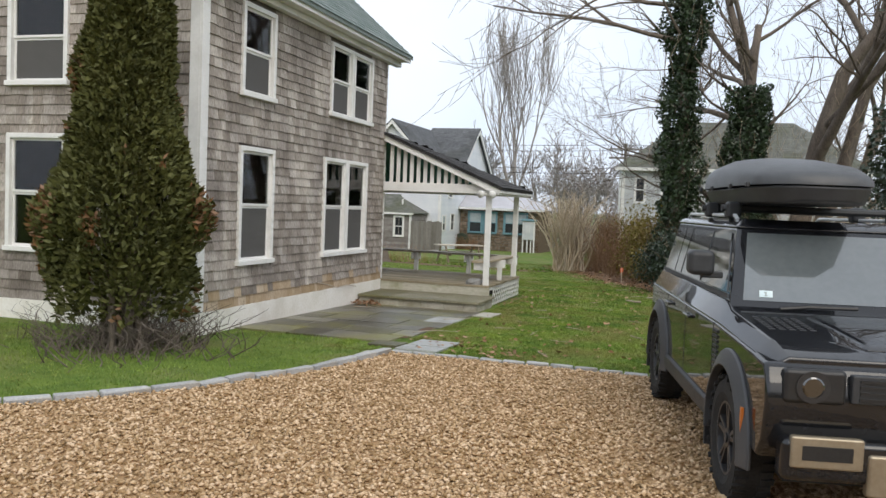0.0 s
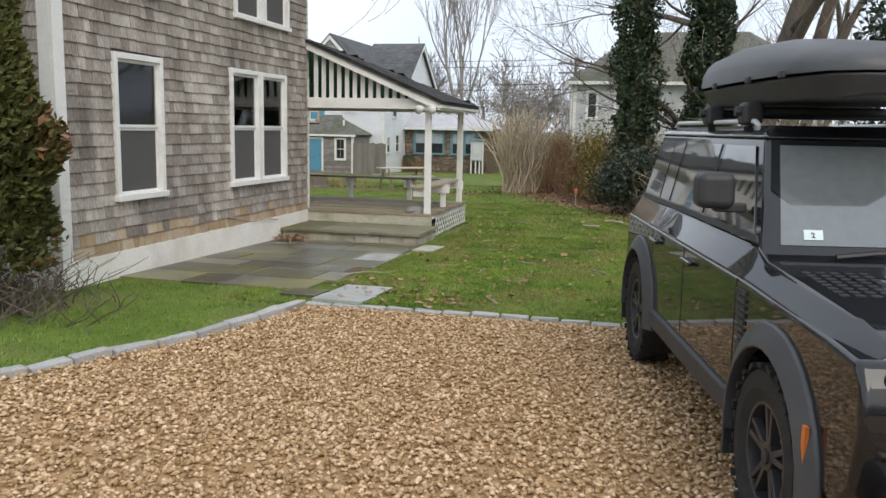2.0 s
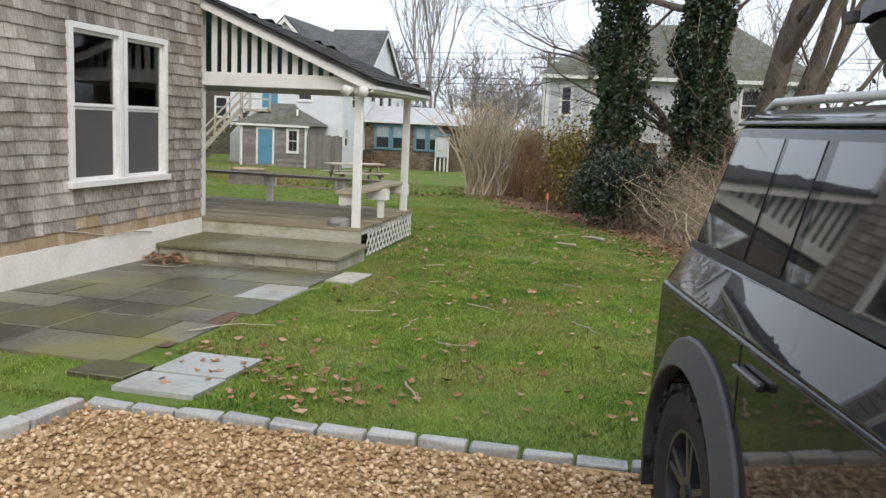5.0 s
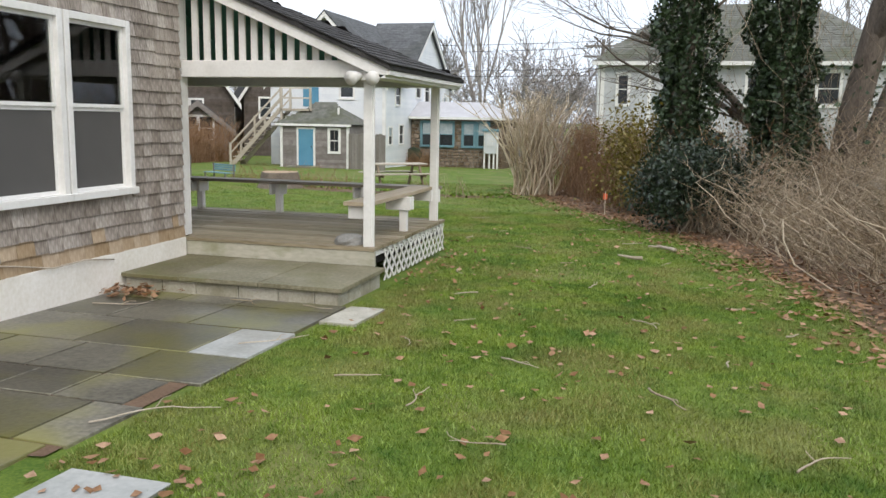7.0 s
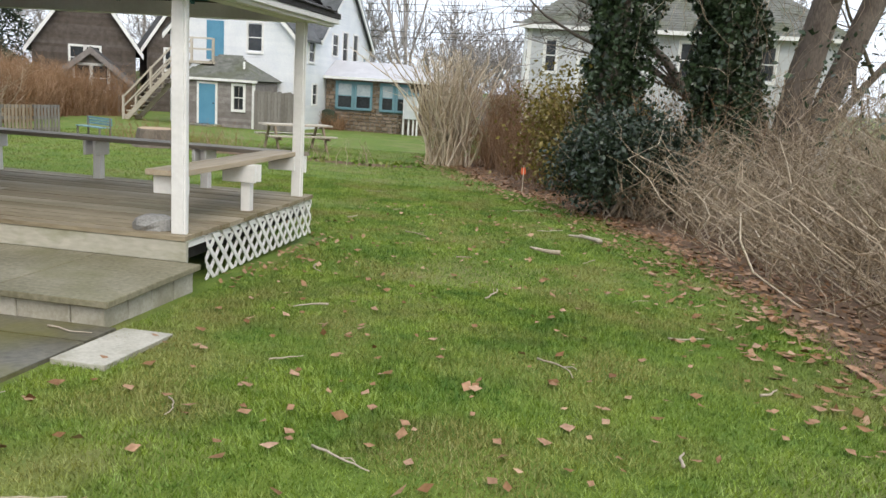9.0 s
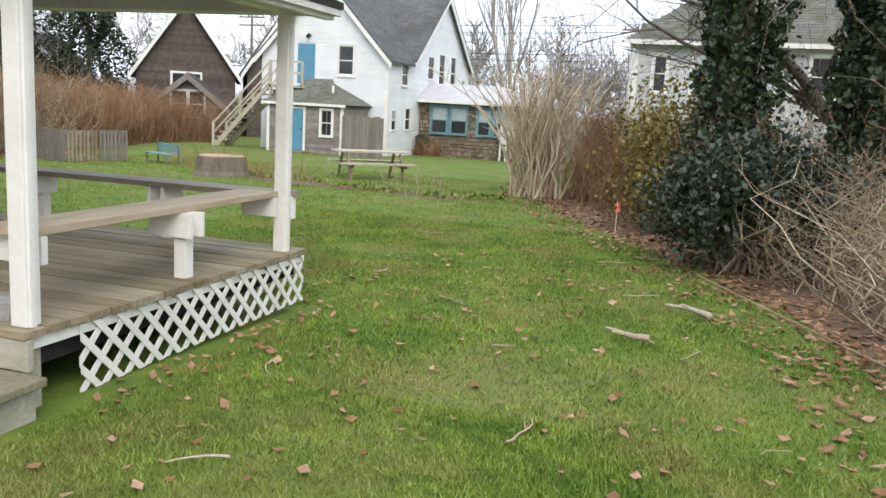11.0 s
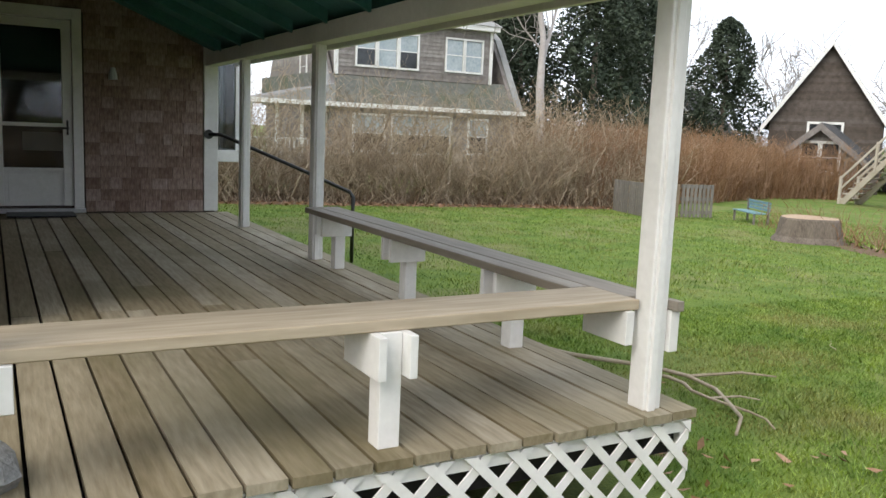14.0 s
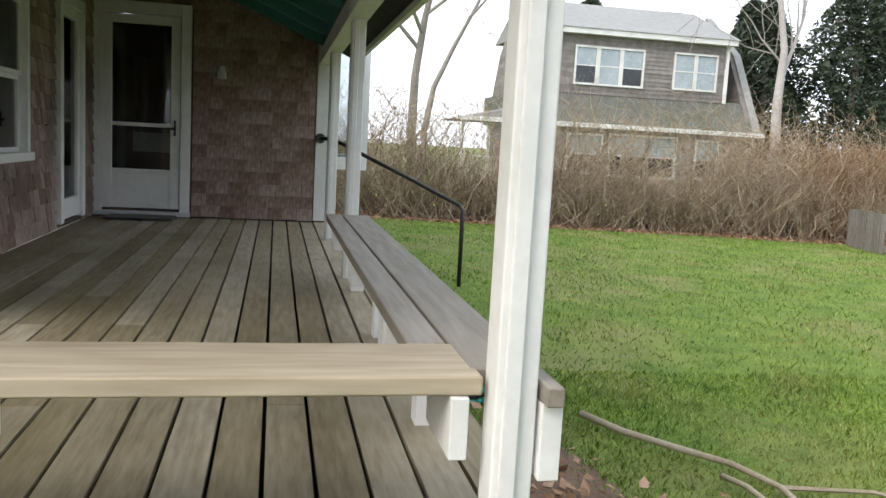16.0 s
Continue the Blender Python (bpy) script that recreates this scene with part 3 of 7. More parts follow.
boxpart("side_pane", (0.86, 0.0, 0.6, 0.88, 0.40, 2.1), G_WIN, bay)


def storm_door():
    d = thing("door_1", "white storm door with a tall dark pane over a panel", "door", (WX + 0.0, 15.58, -0.06), -90, kind="structure")
    s = Mesh()
    s.box(-0.49, -0.05, 0, -0.39, 0.05, 2.14).box(0.39, -0.05, 0, 0.49, 0.05, 2.14).box(-0.39, -0.05, 2.02, 0.39, 0.05, 2.14)
    part("door_frame", s, M_WHITE, d, bevel=0.006)
    s = Mesh()
    s.box(-0.385, -0.01, 0.03, -0.29, 0.03, 2.01).box(0.29, -0.01, 0.03, 0.385, 0.03, 2.01)
    s.box(-0.29, -0.01, 1.92, 0.29, 0.03, 2.01).box(-0.29, -0.01, 0.40, 0.29, 0.03, 0.44).box(-0.29, -0.01, 0.88, 0.29, 0.035, 0.92)
    s.box(-0.29, -0.01, 0.03, 0.29, 0.01, 0.40)
    leaf = part("door_leaf", s, M_WHITE, d, bevel=0.005)
    boxpart("lower_panel", (-0.25, 0.01, 0.07, 0.25, 0.018, 0.37), M_WHITE, leaf, bevel=0.006)
    boxpart("pane", (-0.29, 0.0, 0.92, 0.29, 0.004, 1.92), G_WIN, d)
    boxpart("pane", (-0.29, 0.0, 0.44, 0.29, 0.004, 0.88), G_WIN, d)
    # near-black sheet: the unlit inside, painted behind the storm door's glass
    boxpart("inner_door", (-0.39, -0.16, 0, 0.39, -0.12, 2.02), M_DARK, d, "inner door painted near-black as the unlit interior")
    boxpart("rail", (-0.29, -0.115, 0.62, 0.1, -0.10, 0.82), M_CURTAIN, d)
    boxpart("threshold", (-0.5, -0.05, -0.04, 0.5, 0.12, 0.0), M_SILVER, d)
    h = Mesh().box(-0.345, 0.03, 0.80, -0.325, 0.05, 0.96).box(-0.35, 0.05, 0.86, -0.25, 0.065, 0.885)
    part("door_handle", h, M_BLACK, d, "black lever handle", bevel=0.004)


storm_door()
mat_ob = tagged(boxpart("doormat", (-10.62, 15.3, -0.1, -10.2, 15.95, -0.085), M_PLASTIC, bevel=0.005), "thin dark doormat before the storm door", "doormat")
# side lamp on the porch wall
lamp = thing("wall_lamp", "small grey porch lamp on the shingle wall", "lamp", (WX, 16.38, 1.42))
boxpart("backplate", (0.0, -0.04, -0.05, 0.02, 0.04, 0.07), M_UTIL, lamp, bevel=0.005)
part("shade", Mesh().tube([(0.06, 0, -0.06), (0.06, 0, 0.0), (0.06, 0, 0.07)], [0.05, 0.045, 0.02], 10), M_UTIL, lamp)

# porch window and full-length casement on the inner wall
window((-7.87, HY1 + 0.012, 0.55), 0, 0.86, 1.2, "white porch window in brown shingles", screen=False, number="window_8")
pd = thing("door_2", "narrow white glazed door on the porch wall", "door", (-9.65, HY1, -0.06), 0, kind="structure")
s = Mesh().box(-0.46, -0.05, 0, -0.36, 0.06, 2.0).box(0.36, -0.05, 0, 0.46, 0.06, 2.0).box(-0.36, -0.05, 1.9, 0.36, 0.06, 2.0)
part("door_frame", s, M_WHITE, pd, bevel=0.005)
s = Mesh().box(-0.36, -0.01, 0.02, -0.28, 0.03, 1.9).box(0.28, -0.01, 0.02, 0.36, 0.03, 1.9).box(-0.28, -0.01, 1.8, 0.28, 0.03, 1.9).box(-0.28, -0.01, 0.02, 0.28, 0.03, 0.2)
part("door_leaf", s, M_WHITE, pd, bevel=0.005)
boxpart("pane", (-0.28, 0.0, 0.2, 0.28, 0.004, 1.8), G_WIN, pd)

# ---------------------------------------------------------------- porch
DZ, DX0, DX1, DY0, DY1 = -0.115, WX, -3.10, 14.95, 17.66
PZ = 1.58


def deck():
    d = thing("porch_deck", "weathered grey-brown plank porch deck", "deck", (0, 0, 0), kind="structure")
    n = 19
    w = (DY1 - DY0) / n
    rnd = random.Random(4)
    for i in range(n):
        y0 = DY0 + i * w
        cuts = [DX0 if y0 + w > HY1 else HX - 0.02]
        cuts.append(rnd.choice((-7.9, -6.3, -5.6, -6.9, -4.4)) if y0 + w > HY1 else None)
        cuts = [c for c in cuts if c is not None] + [DX1]
        for a, b in zip(cuts, cuts[1:]):
            lo = max(y0, HY1 + 0.002) if a < HX - 0.1 else y0
            boxpart("board", (a + 0.001, lo + 0.004, DZ - 0.035, b - 0.002 + rnd.uniform(-0.006, 0.012) * (b == DX1), y0 + w - 0.010, DZ + rnd.uniform(-0.002, 0.002)), M_DECK, d)
    # solid near-black fill: shade beneath the boards, put in as colour
    boxpart("underdeck_shade", (DX0, HY1 + 0.02, DZ - 0.2, DX1 - 0.08, DY1 - 0.05, DZ - 0.05), M_DARK, d)
    boxpart("underdeck_shade", (HX + 0.05, DY0 + 0.08, DZ - 0.2, DX1 - 0.08, HY1 + 0.01, DZ - 0.05), M_DARK, d)
    boxpart("riser_board", (HX - 0.02, DY0 + 0.012, DZ - 0.19, DX1 - 0.0, DY0 + 0.05, DZ - 0.04), M_STEPWOOD, d, "mossy pale riser board", 0.004)
    boxpart("rim_board", (DX1 - 0.05, DY0 + 0.052, DZ - 0.10, DX1 - 0.03, DY1 - 0.03, DZ - 0.04), M_WHITE, d, "white rim board behind the lattice", 0.003)
    boxpart("rim_board", (DX0, DY1 - 0.045, DZ - 0.22, DX1 - 0.052, DY1 - 0.02, DZ - 0.04), M_WHITE, d, "", 0.003)
    boxpart("corner_block", (DX1 - 0.14, DY0 + 0.052, gz(15) - 0.02, DX1 - 0.05, DY0 + 0.14, DZ - 0.10), M_STEPPING, d)


deck()


def lattice():
    y0, y1, z0, z1 = DY0 + 0.36, DY1 - 0.03, gz(16.3) + 0.03, DZ - 0.045
    o = thing("lattice", "white diagonal lattice skirt under the porch deck", "lattice", (DX1 + 0.0, y0, z0))
    L, H = y1 - y0, z1 - z0
    for layer, sgn in ((0, 1), (1, -1)):
        x = -0.026 + 0.009 * layer
        k = -H
        while k < L:
            a, b = (k, 0.0), (k + H, H)
            w = 0.052
            pts = [a, (a[0] + w, 0.0), (b[0] + w, H), b]
            if sgn < 0:
                pts = [(L - p[0], p[1]) for p in pts]
            lo, hi = min(p[0] for p in pts), max(p[0] for p in pts)
            def clip(pts, lim, keep_low):
                out = []
                for p, q in zip(pts, pts[1:] + pts[:1]):
                    pi, qi = (p[0] <= lim) == keep_low or p[0] == lim, (q[0] <= lim) == keep_low or q[0] == lim
                    if pi:
                        out.append(p)
                    if pi != qi:
                        t = (lim - p[0]) / (q[0] - p[0])
                        out.append((lim, p[1] + t * (q[1] - p[1])))
                return out
            pts = clip(pts, L, True)
            pts = clip(pts, 0.0, False) if pts else pts
            if len(pts) > 2 and max(p[0] for p in pts) - min(p[0] for p in pts) > 0.01:
                part("slat", Mesh().prism(pts, x, x + 0.008, "x"), M_WHITE, o)
            k += 0.168
    return o


lattice()


def post(at, top, label="square white porch post", w=0.092, wide=0.0, h0=DZ):
    o = thing("porch_post", label, "post", (at[0], at[1], h0), group="porch posts")
    boxpart("shaft", (-w / 2, -w / 2, 0, w / 2, w / 2, top - h0), M_WHITE, o, bevel=0.006)
    boxpart("batten", (w / 2, -w / 2 + 0.015, 0, w / 2 + 0.016, -w / 2 + 0.05, top - h0), M_WHITE, o, bevel=0.003)
    return o


post((-3.20, 15.06), PZ)
post((-3.21, 17.46), PZ)
post((-7.09, 17.46), PZ)
post((-9.25, 17.46), PZ)

beam_l = "white painted porch beam"
tagged(boxpart("beam", (HX - 0.02, 15.0, PZ, -3.14, 15.12, PZ + 0.17), M_WHITE, bevel=0.006), beam_l, "beam", kind="structure")
tagged(boxpart("beam", (-3.27, 15.123, PZ, -3.14, 17.38, PZ + 0.14), M_WHITE, bevel=0.006), beam_l, "beam", kind="structure")
tagged(boxpart("beam", (WX + 0.04, 17.383, PZ, -3.14, 17.52, PZ + 0.14), M_WHITE, bevel=0.006), beam_l, "beam", kind="structure")


def porch_roof():
    k, ex, ey, z0 = 0.42, -2.92, 17.78, 1.70
    y0 = 14.86
    hx, hy = -5.3, ey - (ex + 5.3)
    zt = z0 + k * (ex - hx)
    r = roof_slab("porch_roof", [(ex, y0, z0), (ex, ey, z0), (hx, hy + 0.0, zt), (hx, y0, zt)], 0.05, M_ROOF_DARK, "dark shingle hip roof over the porch")
    back_up = z0 + k * (ey - HY1)
    ob = roof_slab("porch_roof_back", [(ex, ey, z0), (WX, ey, z0), (WX, HY1, back_up), (hx - 0.3, HY1, back_up)], 0.05, M_ROOF_DARK, "dark shingle rear slope over the porch")
    ux = Vector((-1, 0, k)).normalized()
    roof_courses((ex + 0.02, y0 - 0.02, z0), (0, 1, 0), ux, 10, 18, M_ROOF_DARK, r, inside=lambda a, b: a < 2.84 - b * 0.92)
    uy = Vector((0, -1, k)).normalized()
    roof_courses((ex, ey + 0.02, z0), (-1, 0, 0), uy, 26, 20, M_ROOF_DARK, ob, inside=lambda a, b: a > 0.06 + b * 0.92)
    c = z0 - 0.055
    # teal boarded underside
    roof_slab("porch_ceiling", [(ex - 0.28, 15.13, c + k * 0.28), (ex - 0.28, ey - 0.28, c + k * 0.28), (hx, hy, c + k * (ex - hx)), (hx, 15.13, c + k * (ex - hx))], 0.02, M_TEAL, "teal painted sloping porch ceiling")
    roof_slab("porch_ceiling_back", [(ex - 0.28, ey - 0.28, c + k * 0.28), (WX + 0.02, ey - 0.28, c + k * 0.28), (WX + 0.02, HY1 + 0.04, c + k * (ey - HY1 - 0.04)), (hx - 0.3, HY1 + 0.04, c + k * (ey - HY1 - 0.04))], 0.02, M_TEAL, "teal painted sloping porch ceiling")
    for x in (-4.3, -5.1, -5.9, -6.7, -7.5, -8.3, -9.1, -9.9):
        a, b = 17.37, max(HY1 + 0.05, ey - 0.02 - (ex - x) if x > -5.4 else HY1 + 0.05)
        s = Mesh()
        s.prism([(a, c + k * (ey - a) - 0.02), (b, c + k * (ey - b) - 0.02), (b, c + k * (ey - b) - 0.12), (a, c + k * (ey - a) - 0.12)], x - 0.02, x + 0.02, "x")
        tagged(part("rafter", s, M_TEAL), "teal painted rafter under the porch roof", "rafter", group="porch rafters")
    s = Mesh().tube([(ex - 0.3, ey - 0.3, c + k * 0.3 - 0.06), (hx, hy, c + k * (ex - hx) - 0.06)], 0.05, 4)
    tagged(part("rafter", s, M_TEAL), "teal painted hip rafter under the porch roof", "rafter", group="porch rafters")
    # eave fascias and mouldings
    for n_, dims in (("fascia", (ex - 0.05, y0 + 0.02, z0 - 0.10, ex - 0.01, ey - 0.012, z0 - 0.052)), ("fascia", (ex - 0.12, y0 + 0.03, z0 - 0.13, ex - 0.052, ey - 0.05, z0 - 0.09)),
                     ("soffit", (-3.138, 15.14, PZ + 0.045, ex - 0.10, ey - 0.13, PZ + 0.06)),
                     ("fascia", (WX, ey - 0.05, z0 - 0.10, ex - 0.052, ey - 0.01, z0 - 0.052))):
        tagged(boxpart(n_, dims, M_WHITE, bevel=0.004), "white eave board of the porch roof", "trim", kind="structure")
    # rake board
    s = Mesh().prism([(ex, z0 - 0.05), (hx + 0.03, zt - 0.05), (hx + 0.03, zt - 0.17), (ex - 0.1, z0 - 0.13)], y0 + 0.03, y0 + 0.07, "y")
    tagged(part("rake_board", s, M_WHITE, bevel=0.004), "white sloping rake board of the porch gable", "trim", kind="structure")
    g = thing("pediment_grille", "white vertical slats filling the porch gable", "grille", (0, 15.06, 0))
    n = 15
    for i in range(n):
        x = hx + 0.12 + i * (2.05 / n)
        h = min(zt - 0.1, z0 - 0.09 + k * (ex - x - 0.035))
        if h - (PZ + 0.17) > 0.02:
            s = Mesh().prism([(x, PZ + 0.172), (x + 0.07, PZ + 0.172), (x + 0.07, h - 0.03), (x, h)], -0.012, 0.012, "y")
            part("slat", s, M_WHITE, g)


porch_roof()


def bench_leg(o, x, y, along):
    """A stub post with two short cleats; along: the bench's direction."""
    t = 0.33 - 0.042
    boxpart("leg", (x - 0.042, y - 0.04, DZ, x + 0.042, y + 0.04, t - 0.001), M_WHITE, o, bevel=0.004)
    for s_ in (-1, 1):
        if along == "x":
            a = sorted((x + s_ * 0.043, x + s_ * 0.075))
            boxpart("cleat", (a[0], y - 0.16, t - 0.15, a[1], y + 0.08, t - 0.001), M_WHITE, o, bevel=0.004)
        else:
            a = sorted((y + s_ * 0.041, y + s_ * 0.072))
            boxpart("cleat", (x - 0.20, a[0], t - 0.15, x + 0.10, a[1], t - 0.001), M_WHITE, o, bevel=0.004)


b1 = thing("porch_bench", "single tan plank bench along the porch's open side", "bench")
part("seat_plank", Mesh().box(-3.50, 15.10, 0.288, -3.21, 17.40, 0.33), M_BENCH, b1, bevel=0.006)
bench_leg(b1, -3.24, 16.32, "y")
for y in (15.165, 17.33):
    boxpart("bracket", (-3.47, y, 0.15, -3.20, y + 0.04, 0.287), M_WHITE, b1, bevel=0.004)
b2 = thing("porch_bench", "two-plank grey bench along the porch's rear edge", "bench")
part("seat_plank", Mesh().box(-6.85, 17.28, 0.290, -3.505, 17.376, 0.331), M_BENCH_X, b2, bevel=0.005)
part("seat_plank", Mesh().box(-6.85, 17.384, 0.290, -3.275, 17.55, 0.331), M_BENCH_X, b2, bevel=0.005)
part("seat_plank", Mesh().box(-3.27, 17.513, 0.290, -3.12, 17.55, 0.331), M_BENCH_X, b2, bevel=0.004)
for x in (-6.62, -5.41, -4.20):
    bench_leg(b2, x, 17.47, "x")
boxpart("cleat", (-3.20, 17.513, 0.12, -3.15, 17.56, 0.288), M_WHITE, b2, bevel=0.004)

# handrail by the far steps
hr = thing("handrail", "black iron pipe handrail by the rear steps", "handrail")
part("rail", Mesh().tube([(-10.68, 17.42, 0.80), (-10.6, 17.55, 0.80), (-9.9, 18.35, 0.42), (-9.55, 18.75, 0.22), (-9.52, 18.78, 0.17), (-9.52, 18.78, gz(18.8))], 0.022, 8), M_BLACK, hr, smooth=True)
part("flange", Mesh().tube([(-10.69, 17.42, 0.80), (-10.66, 17.42, 0.80)], 0.055, 10), M_BLACK, hr)

# flood lights on the corner post
fl = thing("flood_light", "twin white flood lights on the porch corner", "light", (-3.2, 14.99, PZ + 0.02))
boxpart("base", (-0.05, -0.04, -0.05, 0.05, 0.005, 0.05), M_WHITE, fl, bevel=0.01)
for sx in (-1, 1):
    part("lamp_head", Mesh().tube([(sx * 0.04, -0.05, 0.0), (sx * 0.07, -0.08, -0.01), (sx * 0.11, -0.14, -0.03), (sx * 0.115, -0.16, -0.035)], [0.02, 0.045, 0.07, 0.068], 12), M_WHITE, fl, smooth=True)

# steps and patio
def steps():
    o = thing("stone_steps", "broad mossy bluestone step below the deck", "steps", kind="structure")
    for a, b in ((HX + 0.04, -4.62), (-4.612, -3.80), (-3.792, -2.98)):
        boxpart("tread_slab", (a, 13.80, -0.345, b, 14.955, -0.302), M_TREAD, o, bevel=0.008)
    x, i = HX + 0.05, 0
    while x < -3.03:
        w = min((0.40, 0.36, 0.44)[i % 3], -3.03 - x)
        boxpart("riser_stone", (x + 0.003, 13.85, gz(14) - 0.05, x + w - 0.003, 14.1, -0.347), M_STEPPING, o, bevel=0.008)
        x, i = x + w, i + 1
    for j in range(3):
        y = 14.1 + 0.28 * j
        boxpart("riser_stone", (-3.25, y + 0.003, gz(14.5) - 0.05, -3.03, y + 0.275, -0.347), M_STEPPING, o, bevel=0.008)


steps()


def patio():
    o = thing("patio", "wet mossy bluestone flag patio beside the house", "patio", kind="structure")
    rnd = random.Random(12)
    s = Mesh()
    s.add([(HX + 0.03, 9.75, gz(9.75) + 0.012), (-2.98, 10.2, gz(10.2) + 0.012), (-2.98, 13.85, gz(13.85) + 0.012), (HX + 0.03, 13.85, gz(13.85) + 0.012)], [(0, 1, 2, 3)])
    part("bed", s, M_DIRT, o)
    y = 9.7
    k = 0
    while y < 13.84:
        d = min(rnd.choice((0.46, 0.62, 0.76)), 13.86 - y)
        if 13.86 - (y + d) < 0.25:
            d = 13.86 - y
        x = HX + 0.04
        right = -2.98 + rnd.uniform(-0.14, 0.10) if y < 13 else -2.95
        while x < right - 0.05:
            w = rnd.choice((0.45, 0.6, 0.75, 0.92))
            if right - x < w + 0.25:
                w = right - x
            tilt = rnd.uniform(-0.003, 0.003)
            z0, z1 = gz(y) + 0.022, gz(y + d) + 0.022
            g = 0.007
            v = [(x + g, y + g, z0 - 0.05), (x + w - g, y + g, z0 - 0.05), (x + w - g, y + d - g, z1 - 0.05), (x + g, y + d - g, z1 - 0.05),
                 (x + g, y + g, z0), (x + w - g, y + g, z0 + tilt), (x + w - g, y + d - g, z1 + tilt), (x + g, y + d - g, z1)]
            pale = y <= 12.75 < y + d and right - x - w < 0.05
            part("flagstone", Mesh().add(v, BOX_FACES), M_FLAG_PALE if pale else M_FLAG, o, bevel=0.006)
            x, k = x + w, k + 1
        y += d
    for x0, y0, x1, y1, m in ((-2.76, 9.62, -2.26, 10.10, M_FLAG_PALE), (-2.79, 9.24, -2.27, 9.58, M_FLAG_PALE), (-3.2, 9.4, -2.82, 9.72, M_FLAG), (-2.93, 13.2, -2.62, 13.85, M_STEPPING)):
        z0, z1 = gz(y0) + 0.03, gz(y1) + 0.03
        v = [(x0, y0, z0 - 0.06), (x1, y0, z0 - 0.06), (x1, y1, z1 - 0.06), (x0, y1, z1 - 0.06), (x0, y0, z0), (x1, y0, z0), (x1 + 0.03, y1, z1), (x0 + 0.02, y1, z1)]
        part("flagstone", Mesh().add(v, BOX_FACES), m, o, bevel=0.006)


patio()


def kerb():
    o = thing("kerb", "low grey granite kerb stones round the gravel", "kerb", kind="structure")
    rnd = random.Random(5)
    line = [(-11.45, -1.6), (-7.4, 2.1)] + KERB_LINE
    flat = [(-2.72, 8.93), (9.0, 9.12)]
    for path, w, hgt, ln in ((line, 0.10, 0.085, 0.36), (flat, 0.10, 0.05, 0.26)):
        for (x0, y0), (x1, y1) in zip(path, path[1:]):
            L = math.hypot(x1 - x0, y1 - y0)
            n = max(1, round(L / ln))
            a = math.atan2(y1 - y0, x1 - x0)
            for i in range(n):
                t0, t1 = i / n, (i + 1) / n
                cx, cy = x0 + (x1 - x0) * (t0 + t1) / 2, y0 + (y1 - y0) * (t0 + t1) / 2
                h = L / n / 2 - 0.006
                s = Mesh()
                ww, hh = w * rnd.uniform(0.85, 1.1), hgt * rnd.uniform(0.85, 1.15)
                s.box(-h, -ww / 2, -0.1, h, ww / 2, hh)
                s.v = [(x * (1 + (0.0 if z < 0 else rnd.uniform(-0.05, 0))), y + rnd.uniform(-0.01, 0.01), z + (rnd.uniform(-0.012, 0.008) if z > 0 else 0)) for x, y, z in s.v]
                ob = part("kerb_stone", s, M_KERB, o, bevel=0.012)
                ob.matrix_world = pose(cx, cy, gz(cy) + 0.005, 0, 0, math.degrees(a) + rnd.uniform(-1.5, 1.5))


kerb()


# ---------------------------------------------------------------- the car
def arc(cy, cz, r, a0, a1, n):
    return [(cy + r * math.cos(radians(a0 + (a1 - a0) * i / n)), cz + r * math.sin(radians(a0 + (a1 - a0) * i / n))) for i in range(n + 1)]


CAR_SCALE = (0.9, 0.88, 0.875)


def wheel(parent, x, y, side):
    w = Mesh()
    rings = [(0.24, 0.10), (0.30, 0.12), (0.375, 0.115), (0.40, 0.08), (0.405, 0.0), (0.40, -0.08), (0.375, -0.115), (0.30, -0.12), (0.24, -0.10)]
    n = 40
    vs = [(side * b, r * math.cos(2 * math.pi * i / n), r * math.sin(2 * math.pi * i / n)) for r, b in rings for i in range(n)]
    fs = [(k * n + i, k * n + (i + 1) % n, ((k + 1) % 9) * n + (i + 1) % n, ((k + 1) % 9) * n + i) for k in range(9) for i in range(n)]
    w.add(vs, fs)
    t = w
    for i in range(44):
        a = 2 * math.pi * i / 44
        for b in (-0.075, 0.075):
            m = pose(0, 0, 0, math.degrees(a)) @ pose(b + 0.012 * (i % 2), 0, 0.402)
            t.box(-0.04, -0.018, -0.01, 0.04, 0.018, 0.010, m)
    hub = thing("wheel", "", "")
    for k_ in ("label", "category"):
        if k_ in hub:
            del hub[k_]
    hub.parent = parent
    hub.matrix_local = pose(x, y, 0.405)
    part("tyre", t, M_TYRE, hub)
    s = Mesh()
    ring = [(0.245, 0.085), (0.25, 0.10), (0.225, 0.10), (0.215, 0.05), (0.215, -0.08), (0.245, -0.08)]
    vs = [(side * b, r * math.cos(2 * math.pi * i / n), r * math.sin(2 * math.pi * i / n)) for r, b in ring for i in range(n)]
    s.add(vs, [(k * n + i, k * n + (i + 1) % n, ((k + 1) % 6) * n + (i + 1) % n, ((k + 1) % 6) * n + i) for k in range(6) for i in range(n)])
    for i in range(5):
        for d in (-9, 9):
            m = pose(0, 0, 0, i * 72 + d)
            s.add([m @ Vector(p) for p in ((side * 0.04, -0.02, 0.04), (side * 0.04, 0.02, 0.04), (side * 0.06, 0.016, 0.225), (side * 0.06, -0.016, 0.225),
                                           (side * 0.085, -0.016, 0.04), (side * 0.085, 0.016, 0.04), (side * 0.095, 0.012, 0.225), (side * 0.095, -0.012, 0.225))], BOX_FACES)
    s.tube([(side * 0.03, 0, 0), (side * 0.09, 0, 0)], 0.065, 16)
    part("rim", s, M_RIM, hub, bevel=0.004)
